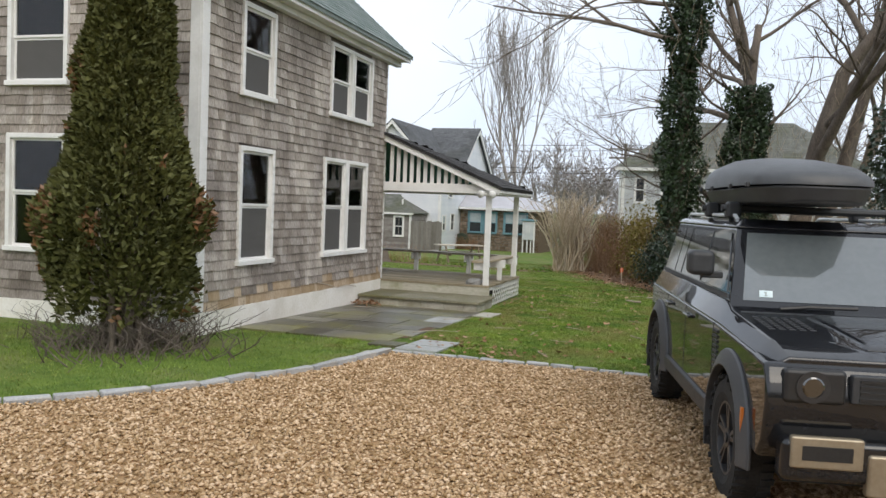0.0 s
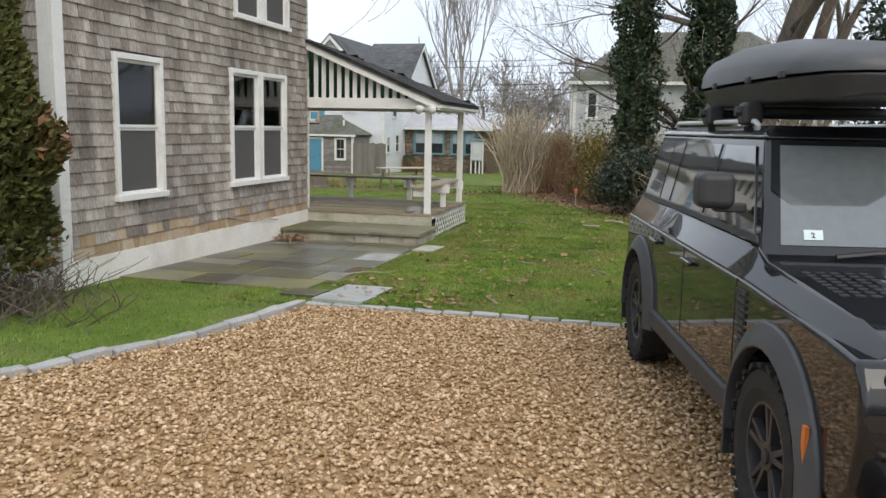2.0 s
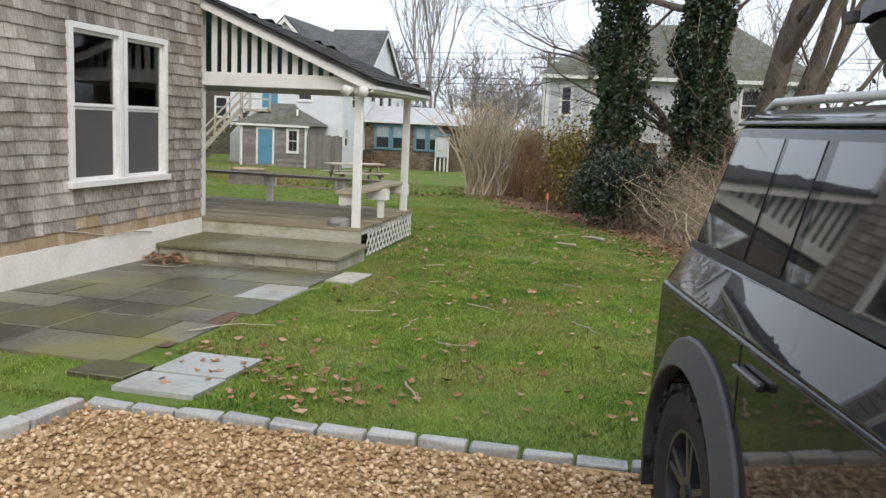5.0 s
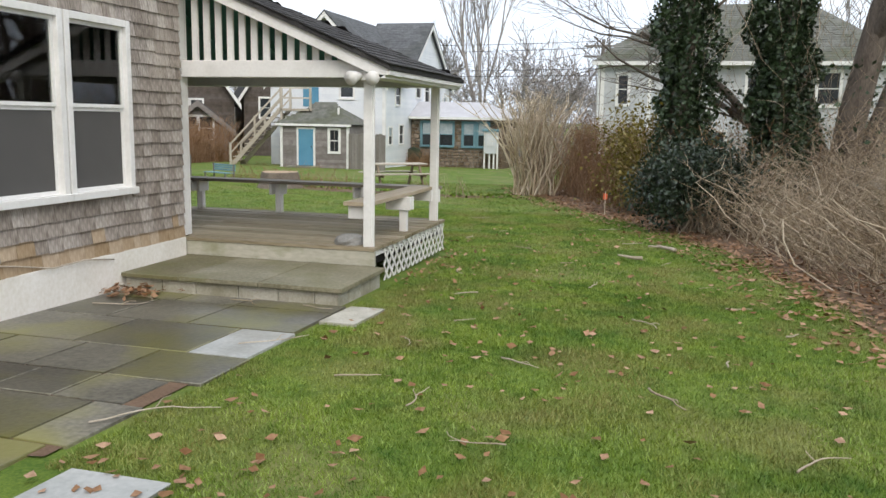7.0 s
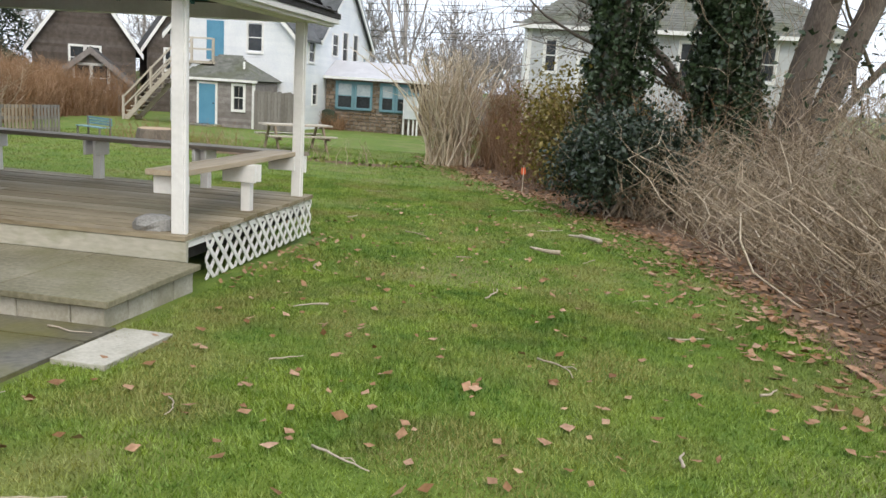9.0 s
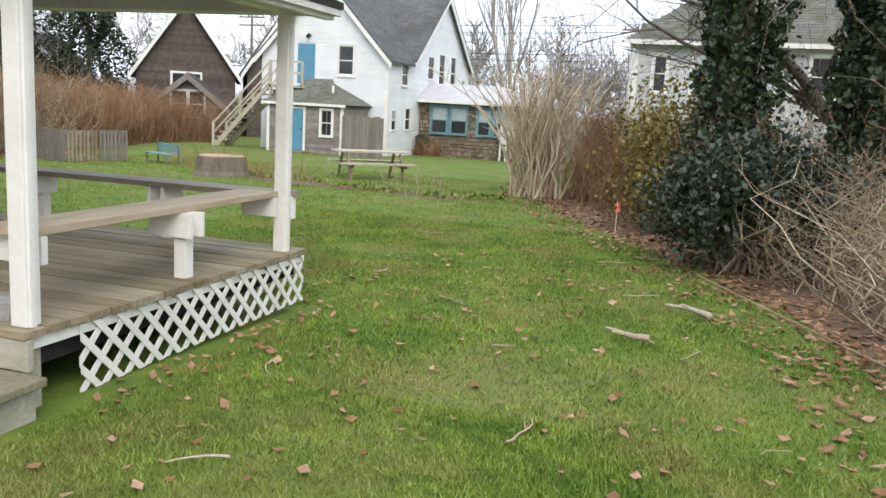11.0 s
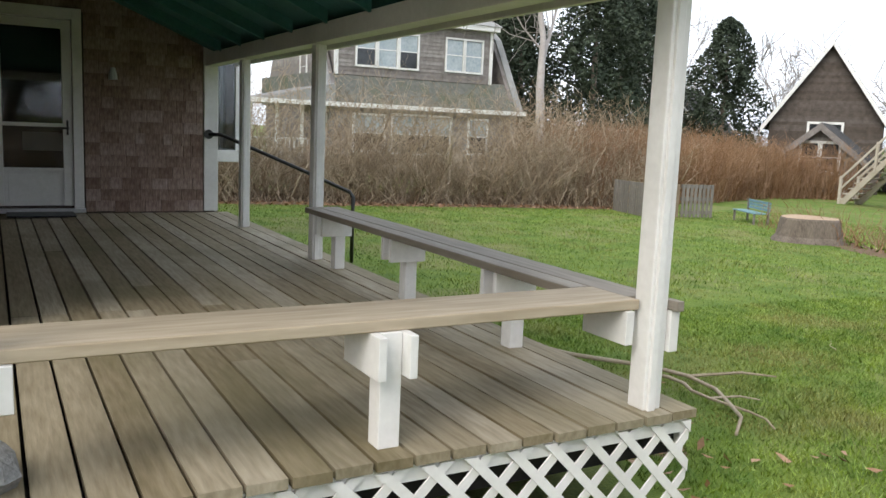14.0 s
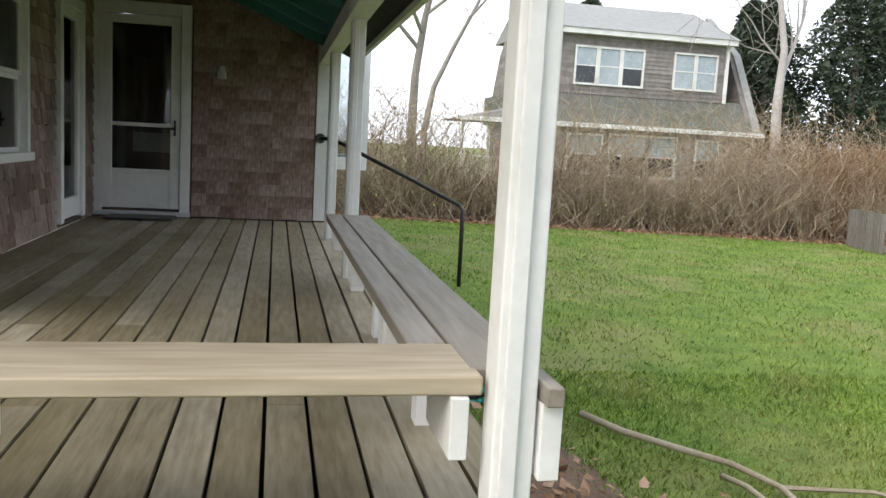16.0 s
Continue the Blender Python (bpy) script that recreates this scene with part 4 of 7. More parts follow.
    part("brake_disc", Mesh().tube([(side * 0.0, 0, 0), (side * 0.02, 0, 0)], 0.17, 20), M_SILVER, hub)
    part("hub_cap", Mesh().tube([(side * 0.09, 0, 0), (side * 0.10, 0, 0)], 0.035, 12), M_PLASTIC, hub)


def car():
    c = thing("car", "black boxy off-road car with a roof box, parked on gravel", "car", (1.364, 6.667, gz(6.667) + 0.03), 191.2)
    c.scale = CAR_SCALE
    A = 0.475
    out = [(2.18, 0.48), (2.30, 0.60), (2.34, 0.82), (2.32, 0.98), (2.26, 1.055), (2.0, 1.075), (1.05, 1.11), (-2.12, 1.125), (-2.16, 0.62), (-2.10, 0.52)]
    low = [(-2.02, 0.50)] + arc(-1.51, 0.42, A, 170, 10, 12) + arc(1.51, 0.42, A, 170, 10, 12) + [(2.02, 0.50)]
    part("body", Mesh().prism(out + low, -0.94, 0.94, "x"), M_PAINT, c, bevel=0.03, segments=3)
    # shoulder and bonnet: leans in above the crease
    rows = [(2.25, 1.03, 0.90, 1.085, 0.80), (2.0, 1.06, 0.938, 1.150, 0.83), (1.05, 1.10, 0.938, 1.205, 0.845), (0.92, 1.10, 0.938, 1.265, 0.85), (-2.03, 1.115, 0.938, 1.285, 0.85), (-2.11, 1.115, 0.93, 1.25, 0.82)]
    s = Mesh()
    s.add([p for y, z0, w0, z1, w1 in rows for p in ((-w0, y, z0), (-w1, y, z1), (w1, y, z1), (w0, y, z0))],
          [(4 * j + i, 4 * j + (i + 1) % 4, 4 * j + 4 + (i + 1) % 4, 4 * j + 4 + i) for j in range(len(rows) - 1) for i in range(4)] + [(3, 2, 1, 0), tuple(4 * (len(rows) - 1) + i for i in range(4))])
    part("shoulder", s, M_PAINT, c, bevel=0.018, segments=2)
    # cabin
    zb, zt = 1.20, 1.80
    b = [(0.855, 1.02), (0.855, -2.08), (-0.855, -2.08), (-0.855, 1.02)]
    t = [(0.71, 0.50), (0.72, -1.95), (-0.72, -1.95), (-0.71, 0.50)]
    s = Mesh().add([(x, y, zb) for x, y in b] + [(x, y, zt) for x, y in t], BOX_FACES)
    part("cabin", s, M_PAINT, c, bevel=0.03, segments=3)
    s = Mesh().add([(0.735, 0.53, 1.79), (0.745, -2.0, 1.79), (-0.745, -2.0, 1.79), (-0.735, 0.53, 1.79), (0.65, 0.40, 1.86), (0.67, -1.92, 1.85), (-0.67, -1.92, 1.85), (-0.65, 0.40, 1.86)], BOX_FACES)
    part("roof", s, M_PAINT, c, bevel=0.025, segments=3)

    def side_pt(y, z, sgn, proud):
        k = (z - zb) / (zt - zb)
        return ((0.855 + (0.715 - 0.855) * k + proud) * sgn, y, z)

    for sgn in (1, -1):
        for y0, y1, yt0, yt1, nm in ((0.80, -0.10, 0.42, -0.12, "front_window"), (-0.20, -1.05, -0.22, -1.05, "rear_window"), (-1.13, -1.42, -1.13, -1.42, "quarter_window"), (-1.46, -2.0, -1.46, -1.9, "cargo_window")):
            q = [side_pt(y0, 1.315, sgn, 0.0), side_pt(y1, 1.315, sgn, 0.0), side_pt(yt1, 1.745, sgn, 0.0), side_pt(yt0, 1.745, sgn, 0.0)]
            s = Mesh().add(q + [(x + 0.006 * sgn, y, z) for x, y, z in q], BOX_FACES)
            part(nm, s, M_CARGLASS, c, "dark reflecting side glass")
        q = [side_pt(0.9, 1.275, sgn, 0), side_pt(-2.06, 1.275, sgn, 0), side_pt(-2.06, 1.305, sgn, 0), side_pt(0.86, 1.305, sgn, 0)]
        part("belt_trim", Mesh().add(q + [(x + 0.012 * sgn, y, z) for x, y, z in q], BOX_FACES), M_PLASTIC, c)
        # wheel arch flares
        for y in (1.51, -1.51):
            ai, ao = arc(y, 0.42, A - 0.01, -8, 188, 16), arc(y, 0.42, A + 0.105, -6, 186, 16)
            k = len(ai)
            vs = [(sgn * 0.93, *p) for p in ai] + [(sgn * 0.93, *p) for p in ao] + [(sgn * 1.0, *p) for p in ai] + [(sgn * 0.955, *p) for p in ao]
            fs = []
            for i in range(k - 1):
                fs += [(i, i + 1, k + i + 1, k + i), (2 * k + i, 2 * k + i + 1, 3 * k + i + 1, 3 * k + i), (i, i + 1, 2 * k + i + 1, 2 * k + i), (k + i, k + i + 1, 3 * k + i + 1, 3 * k + i)]
            fs += [(0, k, 3 * k, 2 * k), (k - 1, 2 * k - 1, 4 * k - 1, 3 * k - 1)]
            part("arch_flare", Mesh().add(vs, fs), M_PLASTIC_GREY, c, "grey plastic wheel arch flare", bevel=0.012)
            boxpart("mud_flap", (sgn * 0.74 if sgn > 0 else -0.98, y - 0.52, 0.22, sgn * 0.98 if sgn > 0 else -0.74, y - 0.49, 0.55), M_PLASTIC, c)
            wheel(c, sgn * 0.85, y, sgn)
        boxpart("reflector", (sgn * 0.975 - 0.01, 1.97, 0.56, sgn * 0.975 + 0.006, 2.0, 0.72), M_AMBER, c, "amber side reflector")
        # sill and door seams
        q = sorted((sgn * 0.90, sgn * 0.965))
        boxpart("sill", (q[0], -1.0, 0.40, q[1], 1.0, 0.53), M_PLASTIC, c, bevel=0.02)
        for y in (0.93, -0.15, -1.10):
            q = sorted((sgn * 0.937, sgn * 0.9425))
            boxpart("door_seam", (q[0], y - 0.004, 0.55, q[1], y + 0.004, 1.10), M_BLACK, c)
        for y in (-0.02, -0.98):
            h = Mesh()
            q = sorted((sgn * 0.94, sgn * 0.975))
            h.box(q[0], y - 0.1, 1.015, q[1], y + 0.12, 1.045)
            part("door_handle", h, M_PAINT, c, bevel=0.012)
        v = Mesh()
        for i in range(11):
            q = sorted((sgn * 0.937, sgn * 0.95))
            v.box(q[0], 1.0 - i * 0.004, 0.68 + i * 0.036, q[1], 1.10, 0.70 + i * 0.036)
        part("wing_vent", v, M_PLASTIC, c, "slatted dark wing vent")
        # mirror
        m = thing("mirror", "", "")
        for k_ in ("label", "category"):
            if k_ in m:
                del m[k_]
        m.parent = c
        m.matrix_local = pose(sgn * 0.83, 0.62, 1.42)
        part("mirror_arm", Mesh().box(*sorted2(0.0, sgn * 0.16, -0.04, 0.04, -0.02, 0.03)), M_PLASTIC, m, bevel=0.012)
        part("mirror_shell", Mesh().box(*sorted2(sgn * 0.07, sgn * 0.26, -0.075, 0.09, 0.0, 0.19)), M_PLASTIC, m, bevel=0.045, segments=4)
        g = sorted((sgn * 0.095, sgn * 0.235))
        boxpart("mirror_glass", (g[0], -0.082, 0.03, g[1], -0.074, 0.16), M_CHROME, m)
        # headlight
        x0, x1 = sorted((sgn * 0.52, sgn * 0.855))
        lampo = thing("headlight", "", "")
        for k_ in ("label", "category"):
            if k_ in lampo:
                del lampo[k_]
        lampo.parent = c
        lampo.matrix_local = pose(0, 2.335, 0.94)
        boxpart("bezel", (x0, -0.06, -0.10, x1, 0.02, 0.10), M_BLACK, lampo, bevel=0.03)
        part("reflector", Mesh().tube([(sgn * 0.70, 0.0, 0), (sgn * 0.70, 0.028, 0)], [0.085, 0.09], 24), M_RIM, lampo, "round lamp ring")
        part("lens", Mesh().tube([(sgn * 0.70, 0.026, 0), (sgn * 0.70, 0.034, 0)], [0.062, 0.05], 24), M_CARGLASS, lampo)
        # roof rail
        rx = sgn * 0.63
        part("roof_rail", Mesh().tube([(rx, 0.15, 1.85), (rx, 0.05, 1.885), (rx, -1.85, 1.885), (rx, -1.95, 1.84)], 0.016, 8), M_SILVER, c, smooth=True)
    # windscreen
    def ws(u, v, proud):
        k = v
        return ((0.855 + (0.71 - 0.855) * k) * u, 1.02 + (0.50 - 1.02) * k + 0.797 * proud, zb + (zt - zb) * k + 0.604 * proud)
    q = [ws(-0.90, 0.12, 0.0), ws(0.90, 0.12, 0.0), ws(0.90, 0.92, 0.0), ws(-0.90, 0.92, 0.0)]
    s = Mesh().add(q + [ws(-0.90, 0.12, 0.004), ws(0.90, 0.12, 0.004), ws(0.90, 0.92, 0.004), ws(-0.90, 0.92, 0.004)], BOX_FACES)
    part("windscreen", s, M_SHIELD, c, "pale reflecting windscreen")
    q = [ws(0.66, 0.16, 0.006), ws(0.77, 0.16, 0.006), ws(0.77, 0.235, 0.006), ws(0.66, 0.235, 0.006)]
    stick = part("sticker", Mesh().add(q + [ws(0.66, 0.16, 0.008), ws(0.77, 0.16, 0.008), ws(0.77, 0.235, 0.008), ws(0.66, 0.235, 0.008)], BOX_FACES), M_STICKER, c, "pale inspection sticker")
    txt = bpy.data.curves.new("numeral", "FONT")
    txt.body, txt.size, txt.align_x, txt.extrude = "2", 0.042, "CENTER", 0.001
    txt.materials.append(M_BLACK)
    tx = new("numeral", txt)
    dg = bpy.context.evaluated_depsgraph_get()
    me = bpy.data.meshes.new_from_object(tx.evaluated_get(dg))
    bpy.data.objects.remove(tx)
    num = new("numeral", me)
    num.parent = c
    p = ws(0.715, 0.175, 0.010)
    num.matrix_local = Matrix.Translation(p) @ pose(0, 0, 0, 52.8, 0, 180)
    for x0 in (0.55, -0.25):
        part("wiper", Mesh().tube([ws(x0 / 0.9, 0.02, 0.03), ws((x0 - 0.2) / 0.9, 0.05, 0.035), ws((x0 - 0.55) / 0.9, 0.06, 0.03)], 0.014, 6), M_BLACK, c)
    # bonnet details
    boxpart("bonnet_cowl", (-0.80, 0.98, 1.17, 0.80, 1.12, 1.205), M_PLASTIC, c, bevel=0.01)
    s = Mesh().add([(-0.42, 1.2, 1.18), (0.42, 1.2, 1.18), (0.36, 2.12, 1.12), (-0.36, 2.12, 1.12), (-0.38, 1.24, 1.225), (0.38, 1.24, 1.225), (0.32, 2.05, 1.155), (-0.32, 2.05, 1.155)], BOX_FACES)
    part("bonnet_bulge", s, M_PAINT, c, bevel=0.02)
    for sg in (1, -1):
        tp = Mesh()
        x0, x1 = sorted((sg * 0.47, sg * 0.78))
        tp.add([(x0, 1.25, 1.165), (x1, 1.25, 1.165), (x1, 1.75, 1.14), (x0, 1.75, 1.14), (x0, 1.25, 1.192), (x1, 1.25, 1.192), (x1, 1.75, 1.164), (x0, 1.75, 1.164)], BOX_FACES)
        for i in range(5):
            for j in range(8):
                x, y = x0 + 0.03 + i * 0.062, 1.28 + j * 0.058
                z = 1.192 - (y - 1.25) * 0.056
                tp.box(x - 0.018, y - 0.014, z - 0.004, x + 0.018, y + 0.014, z + 0.005)
        part("tread_plate", tp, M_PLASTIC, c, "studded dark bonnet plate")
    # nose
    boxpart("grille", (-0.50, 2.31, 0.86, 0.50, 2.365, 1.02), M_PLASTIC, c, bevel=0.01)
    for i in range(4):
        boxpart("grille_bar", (-0.46, 2.36, 0.88 + i * 0.034, 0.46, 2.375, 0.895 + i * 0.034), M_BLACK, c)
    boxpart("bumper", (-0.86, 2.26, 0.42, 0.86, 2.42, 0.66), M_PAINT, c, bevel=0.04)
    boxpart("skid_panel", (-0.42, 2.36, 0.36, 0.42, 2.44, 0.60), M_BRONZE, c, "bronze bumper panel", 0.02)
    for sg in (1, -1):
        x0, x1 = sorted((sg * 0.44, sg * 0.82))
        fp = boxpart("fog_panel", (x0, 2.38, 0.50, x1, 2.435, 0.68), M_BRONZE, c, "bronze fog lamp surround", 0.015)
        x0, x1 = sorted((sg * 0.50, sg * 0.76))
        boxpart("fog_lamp", (x0, 2.43, 0.55, x1, 2.44, 0.63), M_BLACK, fp)
    boxpart("underbody", (-0.75, -2.0, 0.32, 0.75, 2.1, 0.52), M_BLACK, c)
    boxpart("rear_step", (-0.8, -2.28, 0.45, 0.8, -2.1, 0.62), M_PLASTIC, c, bevel=0.03)
    sp = Mesh().tube([(0.1, -2.16, 1.0), (0.1, -2.36, 1.0)], 0.39, 28)
    part("spare_wheel", sp, M_TYRE, c, bevel=0.03)
    return c


def sorted2(xa, xb, y0, y1, z0, z1):
    return (min(xa, xb), y0, z0, max(xa, xb), y1, z1)


def roof_box():
    o = thing("roof_box", "charcoal plastic cargo box strapped on the car roof", "roof box", (1.364, 6.667, gz(6.667) + 0.03), 191.2)
    o.scale = CAR_SCALE
    z0 = 1.985
    st = [(0.95, 0.20, 0.02, 0.10), (0.85, 0.34, 0.0, 0.17), (0.55, 0.42, 0.0, 0.25), (0.0, 0.45, 0.0, 0.33), (-0.6, 0.45, 0.0, 0.36), (-1.1, 0.44, 0.0, 0.33), (-1.32, 0.38, 0.02, 0.22)]
    lid, tray = Mesh(), Mesh()
    ring = 13
    vs, tv = [], []
    cx = 0.22
    for y, w, zl, h in st:
        for i in range(ring):
            a = math.pi * i / (ring - 1)
            px = math.copysign(abs(math.cos(a)) ** 0.6, math.cos(a)) * w
            pz = max(math.sin(a), 0) ** 0.75 * (h - 0.04)
            vs.append((cx + px, y, z0 + 0.14 + pz * 0.85))
        tv += [(cx + w * 0.97, y, z0 + 0.13), (cx + w * 0.85, y * 0.97, z0 + zl), (cx - w * 0.85, y * 0.97, z0 + zl), (cx - w * 0.97, y, z0 + 0.13)]
    for m_, v_, r_ in ((lid, vs, ring), (tray, tv, 4)):
        k = len(st)
        fs = [(j * r_ + i, j * r_ + i + 1, (j + 1) * r_ + i + 1, (j + 1) * r_ + i) for j in range(k - 1) for i in range(r_ - 1)]
        if r_ == 4:
            fs += [(j * r_, (j + 1) * r_, (j + 1) * r_ + r_ - 1, j * r_ + r_ - 1) for j in range(k - 1)]
        fs += [tuple(range(r_)), tuple((k - 1) * r_ + i for i in range(r_))]
        m_.add(v_, fs)
    part("lid", lid, M_BOX, o, smooth=True)
    part("tray", tray, M_PLASTIC, o, "dark lower tray", bevel=0.02)
    for y in (0.55, 0.0, -0.7, -1.2):
        boxpart("latch", (cx + 0.44, y - 0.03, z0 + 0.12, cx + 0.465, y + 0.03, z0 + 0.16), M_PLASTIC, o, bevel=0.006)
    for y in (-0.05, -0.85):
        part("crossbar", Mesh().tube([(-0.72, y, 1.945), (0.72, y, 1.945)], 0.03, 8), M_PLASTIC, o)
        for x in (-0.63, 0.63):
            part("bar_foot", Mesh().box(x - 0.06, y - 0.07, 1.86, x + 0.06, y + 0.07, 2.0), M_PLASTIC, o, bevel=0.03)
    part("basket_rail", Mesh().tube([(-0.62, 0.2, 1.965), (-0.62, -1.6, 1.965)], 0.015, 6), M_BLACK, o)


M_CARGLASS = mat("car_side_glass", (0.004, 0.005, 0.006), (0.006, 0.007, 0.008), 3, 0.2, 0, 20, spec=0.1, coat=1.0)
M_SHIELD = mat("car_windscreen", (0.10, 0.115, 0.12), (0.12, 0.135, 0.14), 3, 0.2, 0, 20, spec=0.2, coat=1.0)
M_SHIELD.node_tree.nodes["Principled BSDF"].inputs["Coat IOR"].default_value = 2.0
M_CARGLASS.node_tree.nodes["Principled BSDF"].inputs["Coat IOR"].default_value = 2.2
M_PLASTIC_GREY = mat("satin_grey_flare", (0.05, 0.053, 0.058), (0.07, 0.073, 0.078), 8, 0.42, 0.1, 150, spec=0.5)
car()
roof_box()


# ---------------------------------------------------------------- neighbouring houses
def clapboards(owner, m, pts_at, z0, z1, step, material, name="siding"):
    """Horizontal lapped boards: pts_at(z) gives the spans at that height; m maps (along, out, up)."""
    s, z = Mesh(), z0
    while z < z1 - 0.02:
        h = min(step * 1.05, z1 - z)
        for a, b in pts_at(z + step * 0.5):
            if b - a > 0.03:
                s.add([m @ Vector(p) for p in ((a, 0, z), (b, 0, z), (b, 0.028, z), (a, 0.028, z), (a, 0, z + h), (b, 0, z + h), (b, 0.006, z + h), (a, 0.006, z + h))], BOX_FACES)
        z += step
    return tagged(part(name, s, material, owner), kind="stuff")


def minus(spans, holes, z):
    for h in holes:
        if h[1] < z < h[3]:
            spans = [q for a, b in spans for q in ((a, min(b, h[0])), (max(a, h[2]), b)) if q[1] - q[0] > 0.01]
    return spans


def far_window(owner, m, a0, z0, a1, z1, trim_m=None, panes=(1, 2), glass=None, casing=0.08, curtain=0.0):
    """A window of a neighbour's house, as parts under it: frame with sill, and panes."""
    trim_m = trim_m or M_WHITE
    w = part("window", Mesh().box(a0 - casing, 0, z0 - casing, a0, 0.06, z1 + casing, m).box(a1, 0, z0 - casing, a1 + casing, 0.06, z1 + casing, m)
             .box(a0, 0, z1, a1, 0.06, z1 + casing, m).box(a0, 0, z0 - casing, a1, 0.08, z0, m), trim_m, owner)
    nx, nz = panes
    for i in range(nx):
        for j in range(nz):
            x0, x1 = a0 + (a1 - a0) * i / nx + 0.015, a0 + (a1 - a0) * (i + 1) / nx - 0.015
            u0, u1 = z0 + (z1 - z0) * j / nz + 0.015, z0 + (z1 - z0) * (j + 1) / nz - 0.015
            part("pane", Mesh().box(x0, -0.02, u0, x1, 0.005, u1, m), M_NEARBLACK if not curtain or (j == 0 and curtain < 1) else M_CURTAIN_GLASS, w)
    part("muntin", Mesh().box(a0, 0.006, (z0 + z1) / 2 - 0.02, a1, 0.02, (z0 + z1) / 2 + 0.02, m), trim_m, w)
    return w


M_NEARBLACK = mat("dark_window", (0.02, 0.023, 0.026), (0.045, 0.05, 0.055), 1.2, 0.12, 0, 10, spec=0.5)
M_CURTAIN_GLASS = mat("curtained_window", (0.30, 0.36, 0.40), (0.45, 0.50, 0.53), 3, 0.15, 0, 10, spec=0.5)
M_TEALTRIM = mat("teal_window_trim", (0.13, 0.25, 0.30), (0.17, 0.30, 0.35), 3, 0.6, 0, 10)


def white_house():
    X0, X1, Y0, Y1, EZ, PZ_ = -19.4, -13.5, 44.5, 56.0, 2.95, 6.1
    xm = (X0 + X1) / 2
    h = thing("white_house", "white clapboard gabled house with grey shingle roof", "house")
    b = gz(44.5) - 0.2
    s = Mesh().prism([(X0, b), (X1, b), (X1, EZ), (xm, PZ_), (X0, EZ)], Y0, Y1, "y")
    s.prism([(47.3, b), (55.8, b), (55.8, 3.05), (51.5, 6.25), (47.3, 3.05)], X1 - 3, X1 - 0.01, "x")
    part("wall", s, M_CLAP, h)
    mf = Matrix(((1, 0, 0, 0), (0, -1, 0, Y0), (0, 0, 1, 0), (0, 0, 0, 1)))
    ms = Matrix(((0, 1, 0, X1), (1, 0, 0, 0), (0, 0, 1, 0), (0, 0, 0, 1)))
    fh = [(-17.65, 1.68, -16.85, 3.35), (-15.72, 2.1, -15.08, 3.32), (-16.57, 4.55, -16.15, 4.95)]
    sh = [(46.0, 1.85, 46.7, 2.75), (49.3, 2.3, 50.1, 3.3), (50.9, 1.9, 51.7, 3.5), (52.7, 1.95, 53.5, 3.5), (45.0, -0.05, 45.5, 0.75), (46.6, -0.05, 47.2, 0.85), (54.6, 1.6, 55.2, 2.5)]
    def fspan(z):
        k = max(0.0, (z - EZ) / (PZ_ - EZ))
        return minus([(X0 + k * (xm - X0), X1 - k * (X1 - xm))], fh, z)
    def sspan(z):
        if z > 3.0:
            k = (z - 3.05) / 3.2
            return minus([(47.3 + k * 4.2, 55.8 - k * 4.3)], sh, z)
        return minus([(44.5, 56.0)], sh, z)
    clapboards(h, mf, fspan, b, 6.0, 0.14, M_CLAP)
    clapboards(h, ms, sspan, b, 6.15, 0.14, M_CLAP)
    far_window(h, mf, *fh[1], panes=(1, 2))
    far_window(h, mf, *fh[2], panes=(3, 2), casing=0.06)
    for i, w in enumerate(sh):
        far_window(h, ms, *w, panes=(1, 2), casing=0.07, curtain=0.5 if i in (4, 6) else 0)
    d = part("door", Mesh().box(*[fh[0][i] for i in (0,)], 0, fh[0][1], fh[0][2], 0.06, fh[0][3], mf), M_BLUE, h, "blue painted upstairs door")
    part("panel", Mesh().box(-17.55, 0.06, 2.55, -16.95, 0.075, 3.25, mf), M_BLUE, d)
    part("panel", Mesh().box(-17.55, 0.06, 1.8, -16.95, 0.075, 2.4, mf), M_BLUE, d)
    part("lamp", Mesh().tube([(-17.1, Y0, 3.7), (-17.1, Y0 - 0.15, 3.72), (-17.1, Y0 - 0.25, 3.62)], [0.05, 0.07, 0.09], 8), M_BLACK, h)
    # roofs with overhang and white rakes
    o = 0.25
    k = (PZ_ - EZ) / (xm - X0)
    for sg, xe in ((-1, X0 - o), (1, X1 + o)):
        z = EZ - k * o + 0.08
        far_y = 47.1 if sg > 0 else Y1
        r = roof_slab("roof", [(xe, Y0 - 0.3, z), (xe, far_y, z), (xm, 51.5 if sg > 0 else Y1, PZ_ + 0.08), (xm, Y0 - 0.3, PZ_ + 0.08)], 0.08, M_ROOF, "", h)
        if sg > 0:
            roof_courses((xe, Y0 - 0.3, z), (0, 1, 0), Vector((xm - xe, 0, PZ_ + 0.08 - z)).normalized(), 28, 26, M_ROOF, r, w=0.34, h=0.17, inside=lambda a, q: a < 2.8 + q * 0.95)
        s = Mesh().prism([(xe, z - 0.09), (xm, PZ_ - 0.01), (xm, PZ_ - 0.24), (xe + sg * -0.02, z - 0.30)], Y0 - 0.29, Y0 - 0.23, "y")
        part("rake_board", s, M_WHITE, h)
    kk = 3.2 / 4.25
    for sg, ye in ((-1, 47.3 - o), (1, 55.8 + o)):
        z = 3.05 - kk * o + 0.1
        r = roof_slab("roof", [(X1 + 0.3, ye, z), (xm, ye, z), (xm, 51.5, 6.35), (X1 + 0.3, 51.5, 6.35)], 0.08, M_ROOF, "", h)
